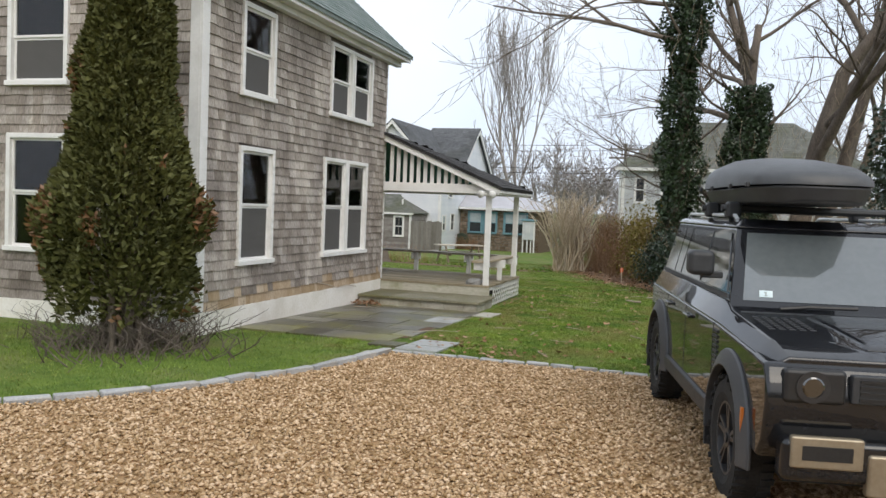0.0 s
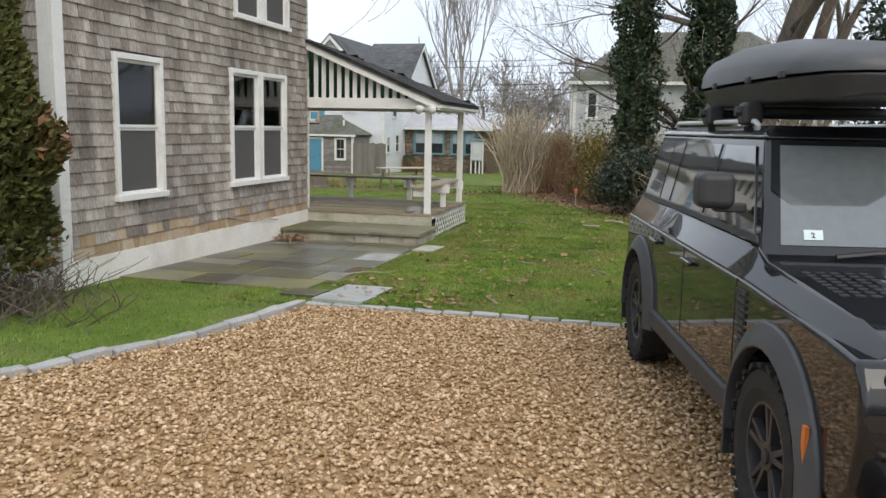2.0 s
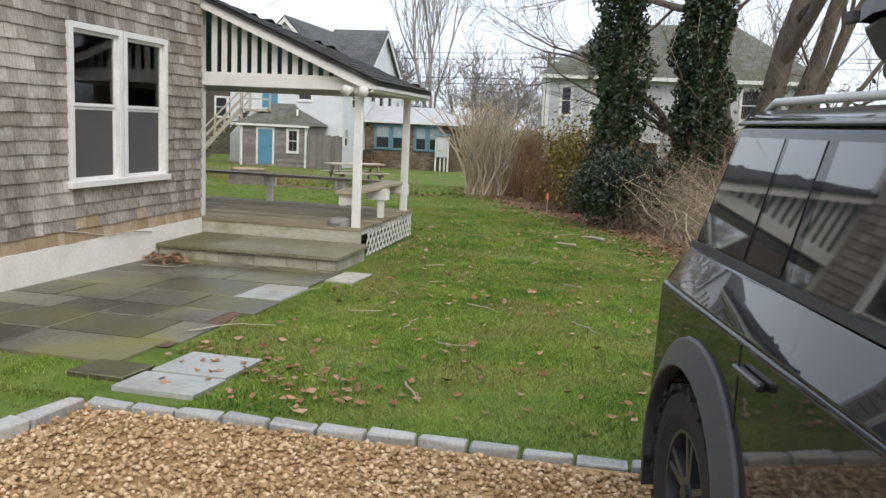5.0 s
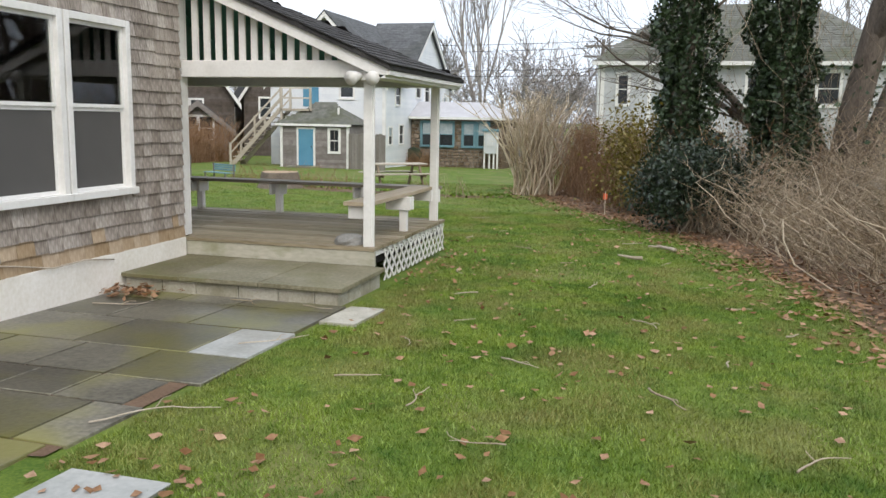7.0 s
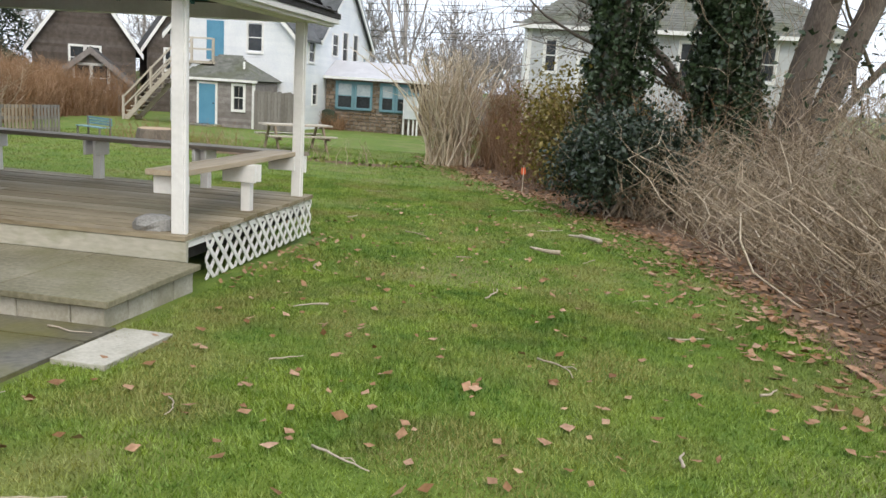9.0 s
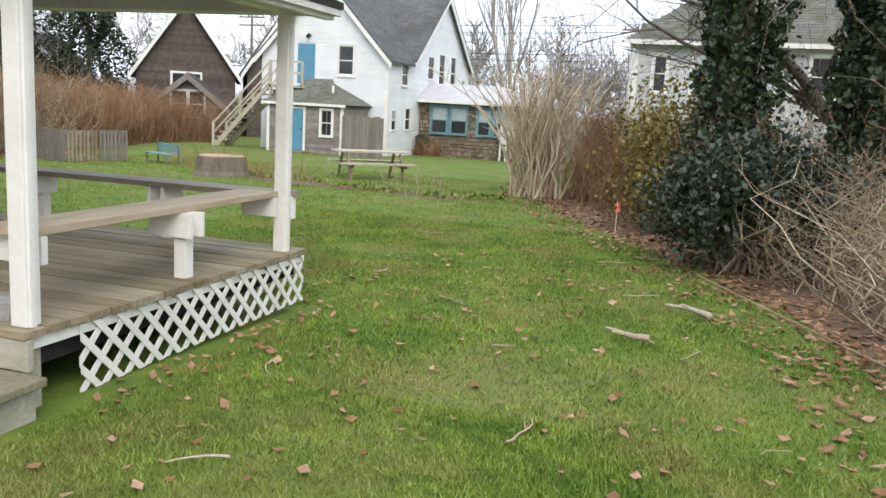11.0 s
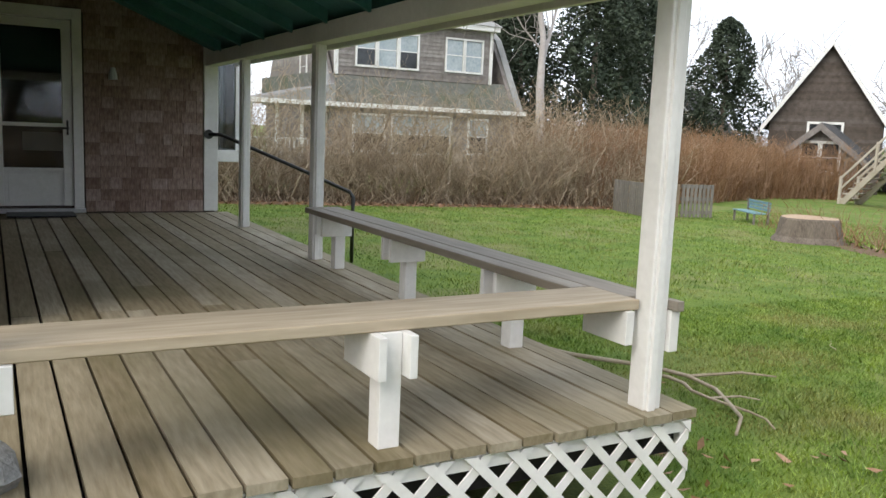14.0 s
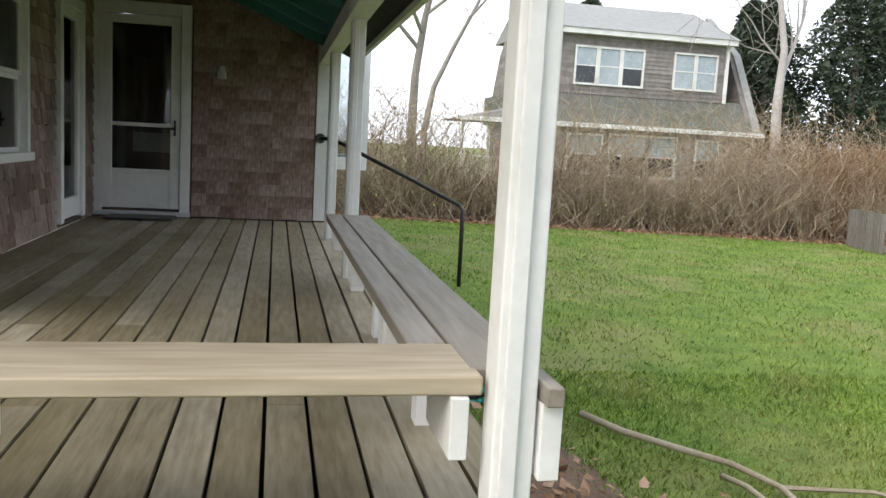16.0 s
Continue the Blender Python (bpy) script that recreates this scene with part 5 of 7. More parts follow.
        if sg < 0:
            roof_courses((X1 + 0.3, ye, z), (-1, 0, 0), Vector((0, 51.5 - ye, 6.35 - z)).normalized(), 10, 31, M_ROOF, r, w=0.34, h=0.17)
        s = Mesh().prism([(ye, z - 0.09), (51.5, 6.26), (51.5, 6.03), (ye, z - 0.30)], X1 + 0.23, X1 + 0.29, "x")
        part("rake_board", s, M_WHITE, h)
    part("corner_board", Mesh().box(X1 - 0.1, Y0 - 0.05, b, X1 + 0.05, Y0 + 0.1, EZ), M_WHITE, h)
    # rear chimney-like dormer stub far behind
    # stone sunroom
    sr = thing("sunroom", "low fieldstone sunroom with teal windows and pale roof", "sunroom")
    x0, x1, y0, y1, zt = -13.45, -8.6, 48.4, 52.6, 1.25
    bb = gz(48.4) - 0.2
    mm = Matrix(((1, 0, 0, 0), (0, -1, 0, y0), (0, 0, 1, 0), (0, 0, 0, 1)))
    part("core", Mesh().box(x0, y0 + 0.08, bb, x1 - 0.08, y1, zt), M_MORTAR, sr)
    holes = [(-12.95, -0.25, -11.1, 1.12), (-10.75, -0.25, -9.25, 1.12)]
    rnd, z = random.Random(8), bb
    n_ = 0
    while z < zt - 0.05:
        hh = rnd.uniform(0.13, 0.22)
        x = x0
        while x < x1 - 0.05:
            w = min(rnd.uniform(0.16, 0.38), x1 - x)
            cx = x + w / 2
            if not any(q[0] < cx < q[2] and q[1] < z + hh / 2 < q[3] for q in holes):
                t = rnd.uniform(0.02, 0.07)
                sm = Mesh().add([(x + 0.015, y0 + 0.1, z + 0.012), (x + w - 0.015, y0 + 0.1, z + 0.012), (x + w - 0.015, y0 + 0.1, z + hh - 0.012), (x + 0.015, y0 + 0.1, z + hh - 0.012),
                                 (x + 0.04, y0 + 0.06 - t, z + 0.035), (x + w - 0.045, y0 + 0.06 - t, z + 0.03), (x + w - 0.04, y0 + 0.06 - t, z + hh - 0.035), (x + 0.045, y0 + 0.06 - t, z + hh - 0.03)], BOX_FACES)
                part("stone", sm, M_STONE, sr)
                n_ += 1
            x += w
        z += hh
    for a0, z0_, a1, z1_ in holes:
        part("window_surround", Mesh().box(a0, -0.02, z0_, a1, 0.0, z1_, mm), M_TEALTRIM, sr)
        m3 = (a1 - a0) / 2
        for i in range(2):
            far_window(sr, mm, a0 + 0.14 + i * m3, z0_ + 0.12, a0 - 0.10 + (i + 1) * m3, z1_ - 0.12, M_TEALTRIM, (1, 2), curtain=0.5)
    part("side_wall", Mesh().box(x1 - 0.08, y0 + 0.1, bb, x1, y1, zt), M_STONE, sr)
    s = Mesh().add([(x0, y0 - 0.35, zt + 0.05), (x1 + 0.35, y0 - 0.35, zt + 0.05), (x1 + 0.35, y1 + 0.2, zt + 0.05), (x0, y1 + 0.2, zt + 0.05),
                    (x0, y0 + 1.4, zt + 0.85), (x1 - 1.6, y0 + 1.8, zt + 0.85), (x1 - 1.6, y1 - 1.0, zt + 0.85), (x0, y1 - 1.0, zt + 0.85)], BOX_FACES)
    part("roof", s, M_ROOF_PALE, sr)
    part("fascia", Mesh().box(x0, y0 - 0.37, zt - 0.06, x1 + 0.37, y0 - 0.33, zt + 0.06), M_WHITE, sr)
    for i in range(14):
        part("rafter_tail", Mesh().box(x0 + 0.2 + i * 0.36, y0 - 0.33, zt - 0.04, x0 + 0.27 + i * 0.36, y0 + 0.05, zt + 0.04), M_WHITE, sr)


white_house()


def shed():
    x0, x1, y0, y1, zt = -17.65, -14.3, 42.0, 44.4, 0.83
    b = gz(42) - 0.1
    o = thing("shed", "small weathered shingle shed with blue door and hip roof", "shed")
    mf = Matrix(((1, 0, 0, 0), (0, -1, 0, y0), (0, 0, 1, 0), (0, 0, 0, 1)))
    ms = Matrix(((0, 1, 0, x1), (1, 0, 0, 0), (0, 0, 1, 0), (0, 0, 0, 1)))
    part("wall", Mesh().box(x0, y0, b, x1, y1, zt), M_GREY_SHINGLE, o)
    holes = [(-16.8, -1.1, -15.95, 0.72), (-15.3, -0.42, -14.68, 0.72)]
    clapboards(o, mf, lambda z: minus([(x0, x1)], holes, z), b, zt, 0.12, M_GREY_SHINGLE, "shingles")
    clapboards(o, ms, lambda z: [(y0, y1)], b, zt, 0.12, M_GREY_SHINGLE, "shingles")
    d = part("door", Mesh().box(-16.73, 0, -1.0, -16.0, 0.05, 0.64, mf), M_BLUE, o, "faded blue plank door")
    part("door_frame", Mesh().box(-16.82, 0, -1.0, -16.73, 0.06, 0.72, mf).box(-16.0, 0, -1.0, -15.91, 0.06, 0.72, mf).box(-16.73, 0, 0.64, -16.0, 0.06, 0.72, mf), M_WHITE, o)
    part("door_handle", Mesh().tube([(-16.08, y0 - 0.1, -0.15), (-16.08, y0 - 0.05, -0.15)], 0.03, 8), M_BLACK, d)
    far_window(o, mf, -15.2, -0.33, -14.78, 0.62, panes=(2, 2), casing=0.10)
    for x in (x0, x1 - 0.1):
        part("corner_board", Mesh().box(x, y0 - 0.04, b, x + 0.12, y0 + 0.05, zt), M_WHITE, o)
    e = 0.18
    top = [(x0 + 1.35, y0 + 1.3, 1.85), (x1 - 1.35, y0 + 1.3, 1.85)]
    s = Mesh().add([(x0 - e, y0 - e, zt + 0.04), (x1 + e, y0 - e, zt + 0.04), (x1 + e, y1 + e, zt + 0.04), (x0 - e, y1 + e, zt + 0.04), *top],
                   [(0, 1, 5, 4), (1, 2, 5), (2, 3, 4, 5), (3, 0, 4), (0, 3, 2, 1)])
    r = part("roof", s, M_ROOF_MOSS, o)
    u = Vector((0, 1.48, 0.98)).normalized()
    roof_courses((x0 - e, y0 - e, zt + 0.05), (1, 0, 0), u, 13, 12, M_ROOF_MOSS, r, w=0.285, h=0.15, inside=lambda a, q: q * 0.8 < a < 3.7 - q * 0.8)
    part("fascia", Mesh().box(x0 - e, y0 - e - 0.02, zt - 0.05, x1 + e, y0 - e + 0.02, zt + 0.05), M_WHITE, o)
    part("vent_pipe", Mesh().tube([(-15.0, y0 + 0.5, 1.2), (-15.0, y0 + 0.5, 1.62)], 0.05, 8), M_WHITE, o)
    boxpart("doorstep", (-17.1, y0 - 0.75, b, -15.7, y0 - 0.02, gz(42) + 0.08), M_FLAG, o)
    f = thing("board_fence", "grey weathered board fence beside the shed", "fence", group="")
    for i in range(12):
        x = -14.25 + i * 0.145
        boxpart("board", (x, 41.85, gz(42), x + 0.135, 41.89, 0.48 + 0.03 * math.sin(i * 2.1)), M_FENCE, f)
    boxpart("rail", (-14.25, 41.9, 0.1, -12.55, 41.95, 0.2), M_FENCE, f)


shed()


def stairs():
    o = thing("outside_stairs", "weathered open wooden stairs to the upstairs door", "stairs")
    xa, za, xb, zb = -20.6, gz(43) , -17.9, 1.55
    n = 13
    for y in (42.55, 43.55):
        part("stringer", Mesh().prism([(xa, za), (xa + 0.3, za), (xb, zb - 0.12), (xb, zb + 0.12)], y, y + 0.06, "y"), M_PLANK, o)
        part("handrail", Mesh().prism([(xa, za + 0.85), (xb, zb + 0.85), (xb, zb + 0.95), (xa, za + 0.95)], y, y + 0.05, "y"), M_PLANK, o)
        part("mid_rail", Mesh().prism([(xa, za + 0.45), (xb, zb + 0.45), (xb, zb + 0.53), (xa, za + 0.53)], y, y + 0.05, "y"), M_PLANK, o)
        for t in (0.02, 0.5, 1.0):
            x, z = xa + (xb - xa) * t, za + (zb - za) * t
            boxpart("baluster", (x - 0.04, y - 0.02, z - 0.1, x + 0.04, y + 0.07, z + 0.98), M_PLANK, o)
    for i in range(n):
        t = (i + 0.5) / n
        x, z = xa + (xb - xa) * t, za + (zb - za) * (i + 1) / n
        boxpart("tread", (x - 0.14, 42.58, z - 0.04, x + 0.14, 43.58, z), M_PLANK, o)
    boxpart("landing", (xb - 0.05, 42.5, zb - 0.1, -16.4, 44.45, zb), M_PLANK, o)
    for x in (xb, -16.45):
        boxpart("landing_post", (x, 42.5, gz(43) if x == xb else zb - 0.1, x + 0.09, 42.6, zb + 0.95), M_PLANK, o)
    for z in (0.45, 0.9):
        boxpart("landing_rail", (xb + 0.1, 42.52, zb + z, -16.46, 42.57, zb + z + 0.07), M_PLANK, o)


stairs()


def grey_house():
    o = thing("grey_house", "tall pale grey clapboard house behind ivy trees", "house")
    x0, x1, y0, y1, zt = -3.1, 7.5, 40.0, 50.0, 3.45
    b = gz(40) - 0.2
    part("wall", Mesh().box(x0, y0, b, x1, y1, zt), M_CLAP_GREY, o)
    mf = Matrix(((1, 0, 0, 0), (0, -1, 0, y0), (0, 0, 1, 0), (0, 0, 0, 1)))
    ms = Matrix(((0, -1, 0, x0), (-1, 0, 0, 0), (0, 0, 1, 0), (0, 0, 0, 1)))
    wins = [(-2.45, 1.9, -2.1, 3.0), (-0.55, 2.0, 0.1, 3.1), (2.2, 1.95, 2.9, 3.1), (4.6, 1.95, 5.3, 3.1), (0.8, -0.3, 1.5, 0.9)]
    clapboards(o, mf, lambda z: minus([(x0, x1)], wins, z), b, zt, 0.12, M_CLAP_GREY)
    for w in wins:
        far_window(o, mf, *w, casing=0.1)
    part("corner_board", Mesh().box(x0 - 0.03, y0 - 0.04, b, x0 + 0.12, y0 + 0.1, zt), M_WHITE, o)
    part("bay_board", Mesh().box(-1.35, y0 - 0.045, b, -1.22, y0, zt), M_WHITE, o)
    part("downpipe", Mesh().tube([(x0 - 0.1, y0 - 0.1, zt), (x0 - 0.1, y0 - 0.1, b)], 0.05, 8), M_SILVER, o)
    e = 0.35
    s = Mesh().add([(x0 - e, y0 - e, zt), (x1 + e, y0 - e, zt), (x1 + e, y1 + e, zt), (x0 - e, y1 + e, zt), (x0 + 2.6, y0 + 3.2, zt + 2.5), (x1 - 3, y0 + 3.2, zt + 2.5), (x1 - 3, y1 - 3.2, zt + 2.5), (x0 + 2.6, y1 - 3.2, zt + 2.5)], BOX_FACES)
    r = part("roof", s, M_ROOF_MOSS, o)
    roof_courses((x0 - e, y0 - e, zt), (1, 0, 0), Vector((0, 3.55, 2.5)).normalized(), 33, 25, M_ROOF_MOSS, r, w=0.34, h=0.17, inside=lambda a, q: q * 0.7 < a < 11.2 - q * 0.8)
    part("fascia", Mesh().box(x0 - e, y0 - e - 0.02, zt - 0.12, x1 + e, y0 - e + 0.02, zt + 0.02), M_WHITE, o)


grey_house()


def west_house():
    o = thing("west_house", "grey shingled gambrel house behind the winter hedge", "house")
    X, y0, y1 = -30.0, 26.2, 34.4
    b = gz(30) - 0.3
    part("wall", Mesh().box(X - 8, y0, b, X, y1, 1.75), M_GREY_SHINGLE, o)
    m = Matrix(((0, 1, 0, X), (1, 0, 0, 0), (0, 0, 1, 0), (0, 0, 0, 1)))
    ml = Matrix(((1, 0, 0, 0), (0, -1, 0, y0), (0, 0, 1, 0), (0, 0, 0, 1)))
    low = [(27.2, 0.1, 28.4, 1.4), (28.8, 0.05, 30.2, 1.45), (30.3, 0.05, 31.3, 1.45), (32.2, 0.1, 33.0, 1.4)]
    clapboards(o, m, lambda z: minus([(y0, y1)], low, z), b, 1.75, 0.15, M_GREY_SHINGLE, "shingles")
    for w in low:
        far_window(o, m, *w, casing=0.09, curtain=0.5)
    # lower roof skirt, dormer wall, upper roof
    part("skirt_roof", Mesh().prism([(X + 0.35, 1.75), (X - 0.55, 2.95), (X - 8, 2.95), (X - 8, 1.75)], y0 - 0.2, y1 + 0.2, "y"), M_ROOF_MOSS, o)
    part("gutter", Mesh().box(X + 0.33, y0 - 3.2, 1.68, X + 0.45, y1 + 0.25, 1.84), M_WHITE, o)
    D = X - 0.5
    part("dormer_wall", Mesh().box(D - 5, 26.6, 2.9, D, 33.4, 5.0), M_GREY_SHINGLE, o)
    md = Matrix(((0, 1, 0, D), (1, 0, 0, 0), (0, 0, 1, 0), (0, 0, 0, 1)))
    up_ = [(27.35, 3.25, 30.05, 4.6), (31.2, 3.3, 33.0, 4.62)]
    clapboards(o, md, lambda z: minus([(26.6, 33.4)], up_, z), 2.9, 5.0, 0.15, M_GREY_SHINGLE, "shingles")
    for i in range(3):
        far_window(o, md, 27.45 + i * 0.9, 3.3, 28.2 + i * 0.9, 4.55, panes=(1, 2), casing=0.07, curtain=1 if i == 1 else 0.5)
    for i in range(2):
        far_window(o, md, 31.3 + i * 0.88, 3.35, 32.05 + i * 0.88, 4.57, panes=(1, 2), casing=0.07, curtain=1)
    part("corner_board", Mesh().box(D - 0.05, 33.3, 2.9, D + 0.04, 33.45, 5.0), M_WHITE, o)
    part("corner_board", Mesh().box(D - 0.05, 26.55, 2.9, D + 0.04, 26.7, 5.0), M_WHITE, o)
    part("frieze", Mesh().box(D - 0.1, 26.4, 5.0, D + 0.3, 33.6, 5.2), M_WHITE, o)
    part("upper_roof", Mesh().prism([(D + 0.35, 5.2), (D - 3.6, 6.7), (D - 7.0, 5.2)], 26.2, 33.7, "y"), M_ROOF_PALE_GREY, o)
    # gambrel ends
    gm = [(X + 0.3, 1.75), (X - 1.6, 4.7), (X - 4.1, 6.4), (X - 6.6, 4.7), (X - 8.2, 1.75)]
    for y in (y0 + 0.02, y1 - 0.3):
        part("gable_end", Mesh().prism(gm, y, y + 0.25, "y"), M_GREY_SHINGLE, o)
    def span(z):
        if z < 4.7:
            k = (z - 1.75) / 2.95
            return [(X - 8.0 + 1.6 * k, X + 0.3 - 1.9 * k)]
        k = (z - 4.7) / 1.7
        return [(X - 6.5 + 2.4 * k, X - 1.6 - 2.5 * k)]
    clapboards(o, ml, span, 1.75, 6.3, 0.15, M_GREY_SHINGLE, "shingles")
    far_window(o, ml, X - 3.2, 2.6, X - 2.5, 3.9, casing=0.08)
    for y in (y0 - 0.2, y1 - 0.15):
        s = Mesh().prism([(X + 0.4, 1.75), (X - 1.6, 4.85), (X - 4.1, 6.6), (X - 4.1, 6.4), (X - 1.75, 4.65), (X + 0.15, 1.75)], y, y + 0.3, "y")
        part("roof_edge", s, M_ROOF_PALE_GREY, o)
    # side porch with a white balustrade
    boxpart("porch_floor", (X - 3, y0 - 3.0, b, X - 0.2, y0, b + 0.75), M_GREY_SHINGLE, o)
    part("porch_roof", Mesh().prism([(y0 - 3.2, 1.72), (y0 + 0.1, 1.72), (y0 + 0.1, 2.5)], X - 3.2, X + 0.35, "x"), M_ROOF_PALE_GREY, o)
    for i in range(4):
        boxpart("porch_post", (X - 0.3, y0 - 2.9 + i * 0.95, b + 0.75, X - 0.2, y0 - 2.8 + i * 0.95, 1.72), M_WHITE, o)
    for i in range(16):
        boxpart("baluster", (X - 0.22, y0 - 2.8 + i * 0.17, b + 0.8, X - 0.18, y0 - 2.75 + i * 0.17, b + 1.55), M_WHITE, o)
    boxpart("porch_rail", (X - 0.24, y0 - 2.9, b + 1.55, X - 0.16, y0 - 0.02, b + 1.62), M_WHITE, o)


M_ROOF_PALE_GREY = mat("pale_grey_shingle_roof", (0.24, 0.24, 0.235), (0.33, 0.33, 0.32), 5, 0.95, 0.4, 50)
west_house()


def dark_house(at, rz, w, d, ez, pz, label, material, group="", rake=M_WHITE):
    o = thing("dark_house", label, "house", at, rz, group)
    part("wall", Mesh().prism([(-w / 2, -1.5), (w / 2, -1.5), (w / 2, ez), (0, pz), (-w / 2, ez)], 0, d, "y"), material, o)
    mf = Matrix(((1, 0, 0, 0), (0, -1, 0, 0), (0, 0, 1, 0), (0, 0, 0, 1)))
    win = [(-0.8, 0.6 * ez, 0.8, 0.6 * ez + 1.3)]
    def span(z):
        k = max(0.0, (z - ez) / (pz - ez))
        return minus([(-w / 2 * (1 - k), w / 2 * (1 - k))], win, z)
    clapboards(o, mf, span, -0.5, pz - 0.1, 0.16, material, "shingles")
    for i in range(2):
        far_window(o, mf, -0.75 + i * 0.78, 0.6 * ez, -0.03 + i * 0.78, 0.6 * ez + 1.2, casing=0.12)
    for sg in (-1, 1):
        xe, k = sg * (w / 2 + 0.4), (pz - ez) / (w / 2)
        z = ez - 0.4 * k + 0.1
        part("roof", Mesh().prism([(xe, z), (0, pz + 0.1), (0, pz - 0.05), (xe, z - 0.15)], -0.4, d, "y"), M_ROOF_DARK, o)
        part("rake_board", Mesh().prism([(xe, z - 0.02), (0, pz + 0.08), (0, pz - 0.25), (xe, z - 0.35)], -0.46, -0.405, "y"), rake, o)
    return o


dark_house((-29.3, 53.0, gz(53)), 34, 5.4, 9, 3.7, 7.6, "dark brown shingled gable house with white rakes", M_DARK_SHINGLE)
dark_house((-26.0, 57.5, gz(56)), 34, 3.6, 7, 4.2, 7.0, "dark shingled gable with white trim beyond the stairs", M_DARK_SHINGLE)
dark_house((-25.3, 47.5, gz(47)), 30, 3.2, 4, 1.8, 3.1, "small grey shingled outbuilding with a window", M_GREY_SHINGLE, rake=M_GREY_SHINGLE)
dark_house((-38.0, 50.5, gz(50)), 30, 4.5, 8, 2.6, 5.2, "brown shingled house half hidden by bare trees", M_DARK_SHINGLE)


# ---------------------------------------------------------------- plants
def tubes_np(P, R, n=3):
    """Arrays of tubes: P (count, points, 3), R (count, points)."""
    N, K, _ = P.shape
    d = P[:, -1] - P[:, 0]
    d /= np.linalg.norm(d, axis=1, keepdims=True) + 1e-9
    ref = np.where(np.abs(d[:, 2:3]) < 0.9, np.array([[0.1, 0.2, 1.0]]), np.array([[1.0, 0.2, 0.1]]))
    u = np.cross(d, ref)
    u /= np.linalg.norm(u, axis=1, keepdims=True) + 1e-9
    w = np.cross(d, u)
    a = np.arange(n) * 2 * np.pi / n
    off = np.cos(a)[None, :, None] * u[:, None] + np.sin(a)[None, :, None] * w[:, None]
    V = P[:, :, None, :] + R[:, :, None, None] * off[:, None]
    base = (np.arange(N) * K * n)[:, None, None]
    k, j = np.arange(K - 1)[None, :, None] * n, np.arange(n)[None, None, :]
    j2 = (j + 1) % n
    F = np.stack([base + k + j, base + k + j2, base + k + n + j2, base + k + n + j], -1)
    return V.reshape(-1, 3), F.reshape(-1, 4)


def leaves_np(C, size, up=0.0, aspect=0.6):
    """Rhombic leaves at the centres C, turned at random; up: how far they face upwards."""
    N = len(C)
    a = rng.normal(size=(N, 3))
    a[:, 2] *= 0.2 if up < 0 else 1 - up
    a /= np.linalg.norm(a, axis=1, keepdims=True)
    b = np.cross(a, rng.normal(size=(N, 3)) * (0.25 if up < 0 else 1.0) + np.array([0, 0, 1.0 if up < 0 else 0.0]))
    b /= np.linalg.norm(b, axis=1, keepdims=True) + 1e-9
    s = (np.asarray(size) * rng.uniform(0.6, 1.3, N))[:, None]
    fold = np.cross(a, b) * s * 0.15
    V = np.stack([C - a * s, C + b * s * aspect + fold, C + a * s, C - b * s * aspect + fold], 1)
    F = np.arange(N * 4).reshape(N, 4)
    return V.reshape(-1, 3), F


def stuff(name, VF, material, label="", category="", parent=None):
    ob = raw(name, VF[0], VF[1], material)
    if parent is not None:
        ob.parent = parent
        return ob
    return tagged(ob, label, category, kind="stuff")


def stems(base, height, lean, wander, r0, K=6, up=1.0):
    """Wandering stems from base points (N, 3)."""
    N = len(base)
    h = np.asarray(height).reshape(-1, 1)
    t = np.linspace(0, 1, K)[None, :]
    d = rng.normal(size=(N, 2)) * lean
    P = np.zeros((N, K, 3))
    drift = np.cumsum(rng.normal(size=(N, K, 2)) * wander / K, axis=1)
    drift -= drift[:, :1]
    P[:, :, :2] = base[:, None, :2] + (d[:, None] * (t[..., None] ** 1.3) + drift) * h[..., None]
    P[:, :, 2] = base[:, None, 2] + h * t * up * (1 - 0.15 * t)
    R = r0 * (1 - 0.8 * t) * rng.uniform(0.6, 1.4, (N, 1))
    return P, R


def side_twigs(P, count, length, r, wander=0.4):
    """Twigs that leave given stems at random places."""
    N, K, _ = P.shape
    i, k = rng.integers(0, N, count), rng.integers(1, K - 1, count)
    b = P[i, k] + (P[i, k + 1] - P[i, k]) * rng.uniform(0, 1, (count, 1))
    d = rng.normal(size=(count, 3))
    d[:, 2] = np.abs(d[:, 2]) * 0.8 + 0.2
    d /= np.linalg.norm(d, axis=1, keepdims=True)
    L = length * rng.uniform(0.4, 1.3, (count, 1, 1))
    t = np.linspace(0, 1, 4)[None, :, None]
    Q = b[:, None] + d[:, None] * t * L + np.cumsum(rng.normal(size=(count, 4, 3)) * 0.06, axis=1) * L * wander * 2
    Q[:, 0] = b
    return Q, r * (1 - 0.7 * np.linspace(0, 1, 4))[None] * np.ones((count, 1))


def join(*vfs):
    V, F, k = [], [], 0
    for v, f in vfs:
        V.append(v)
        F.append(f + k)
        k += len(v)
    return np.concatenate(V), np.concatenate(F)


def along(line, n, spread0, spread1):
    """Random ground points along a line of (x, y), set off to its right by spread0..spread1."""
    line = np.array(line, float)
    seg = np.linalg.norm(np.diff(line, axis=0), axis=1)
    c = np.concatenate([[0], np.cumsum(seg)])
    s = rng.uniform(0, c[-1], n)
    x, y = np.interp(s, c, line[:, 0]), np.interp(s, c, line[:, 1])
    i = np.clip(np.searchsorted(c, s) - 1, 0, len(seg) - 1)
    d = np.diff(line, axis=0)[i] / seg[i][:, None]
    o = rng.uniform(min(spread0, spread1), max(spread0, spread1), n)
    x, y = x + d[:, 1] * o, y - d[:, 0] * o
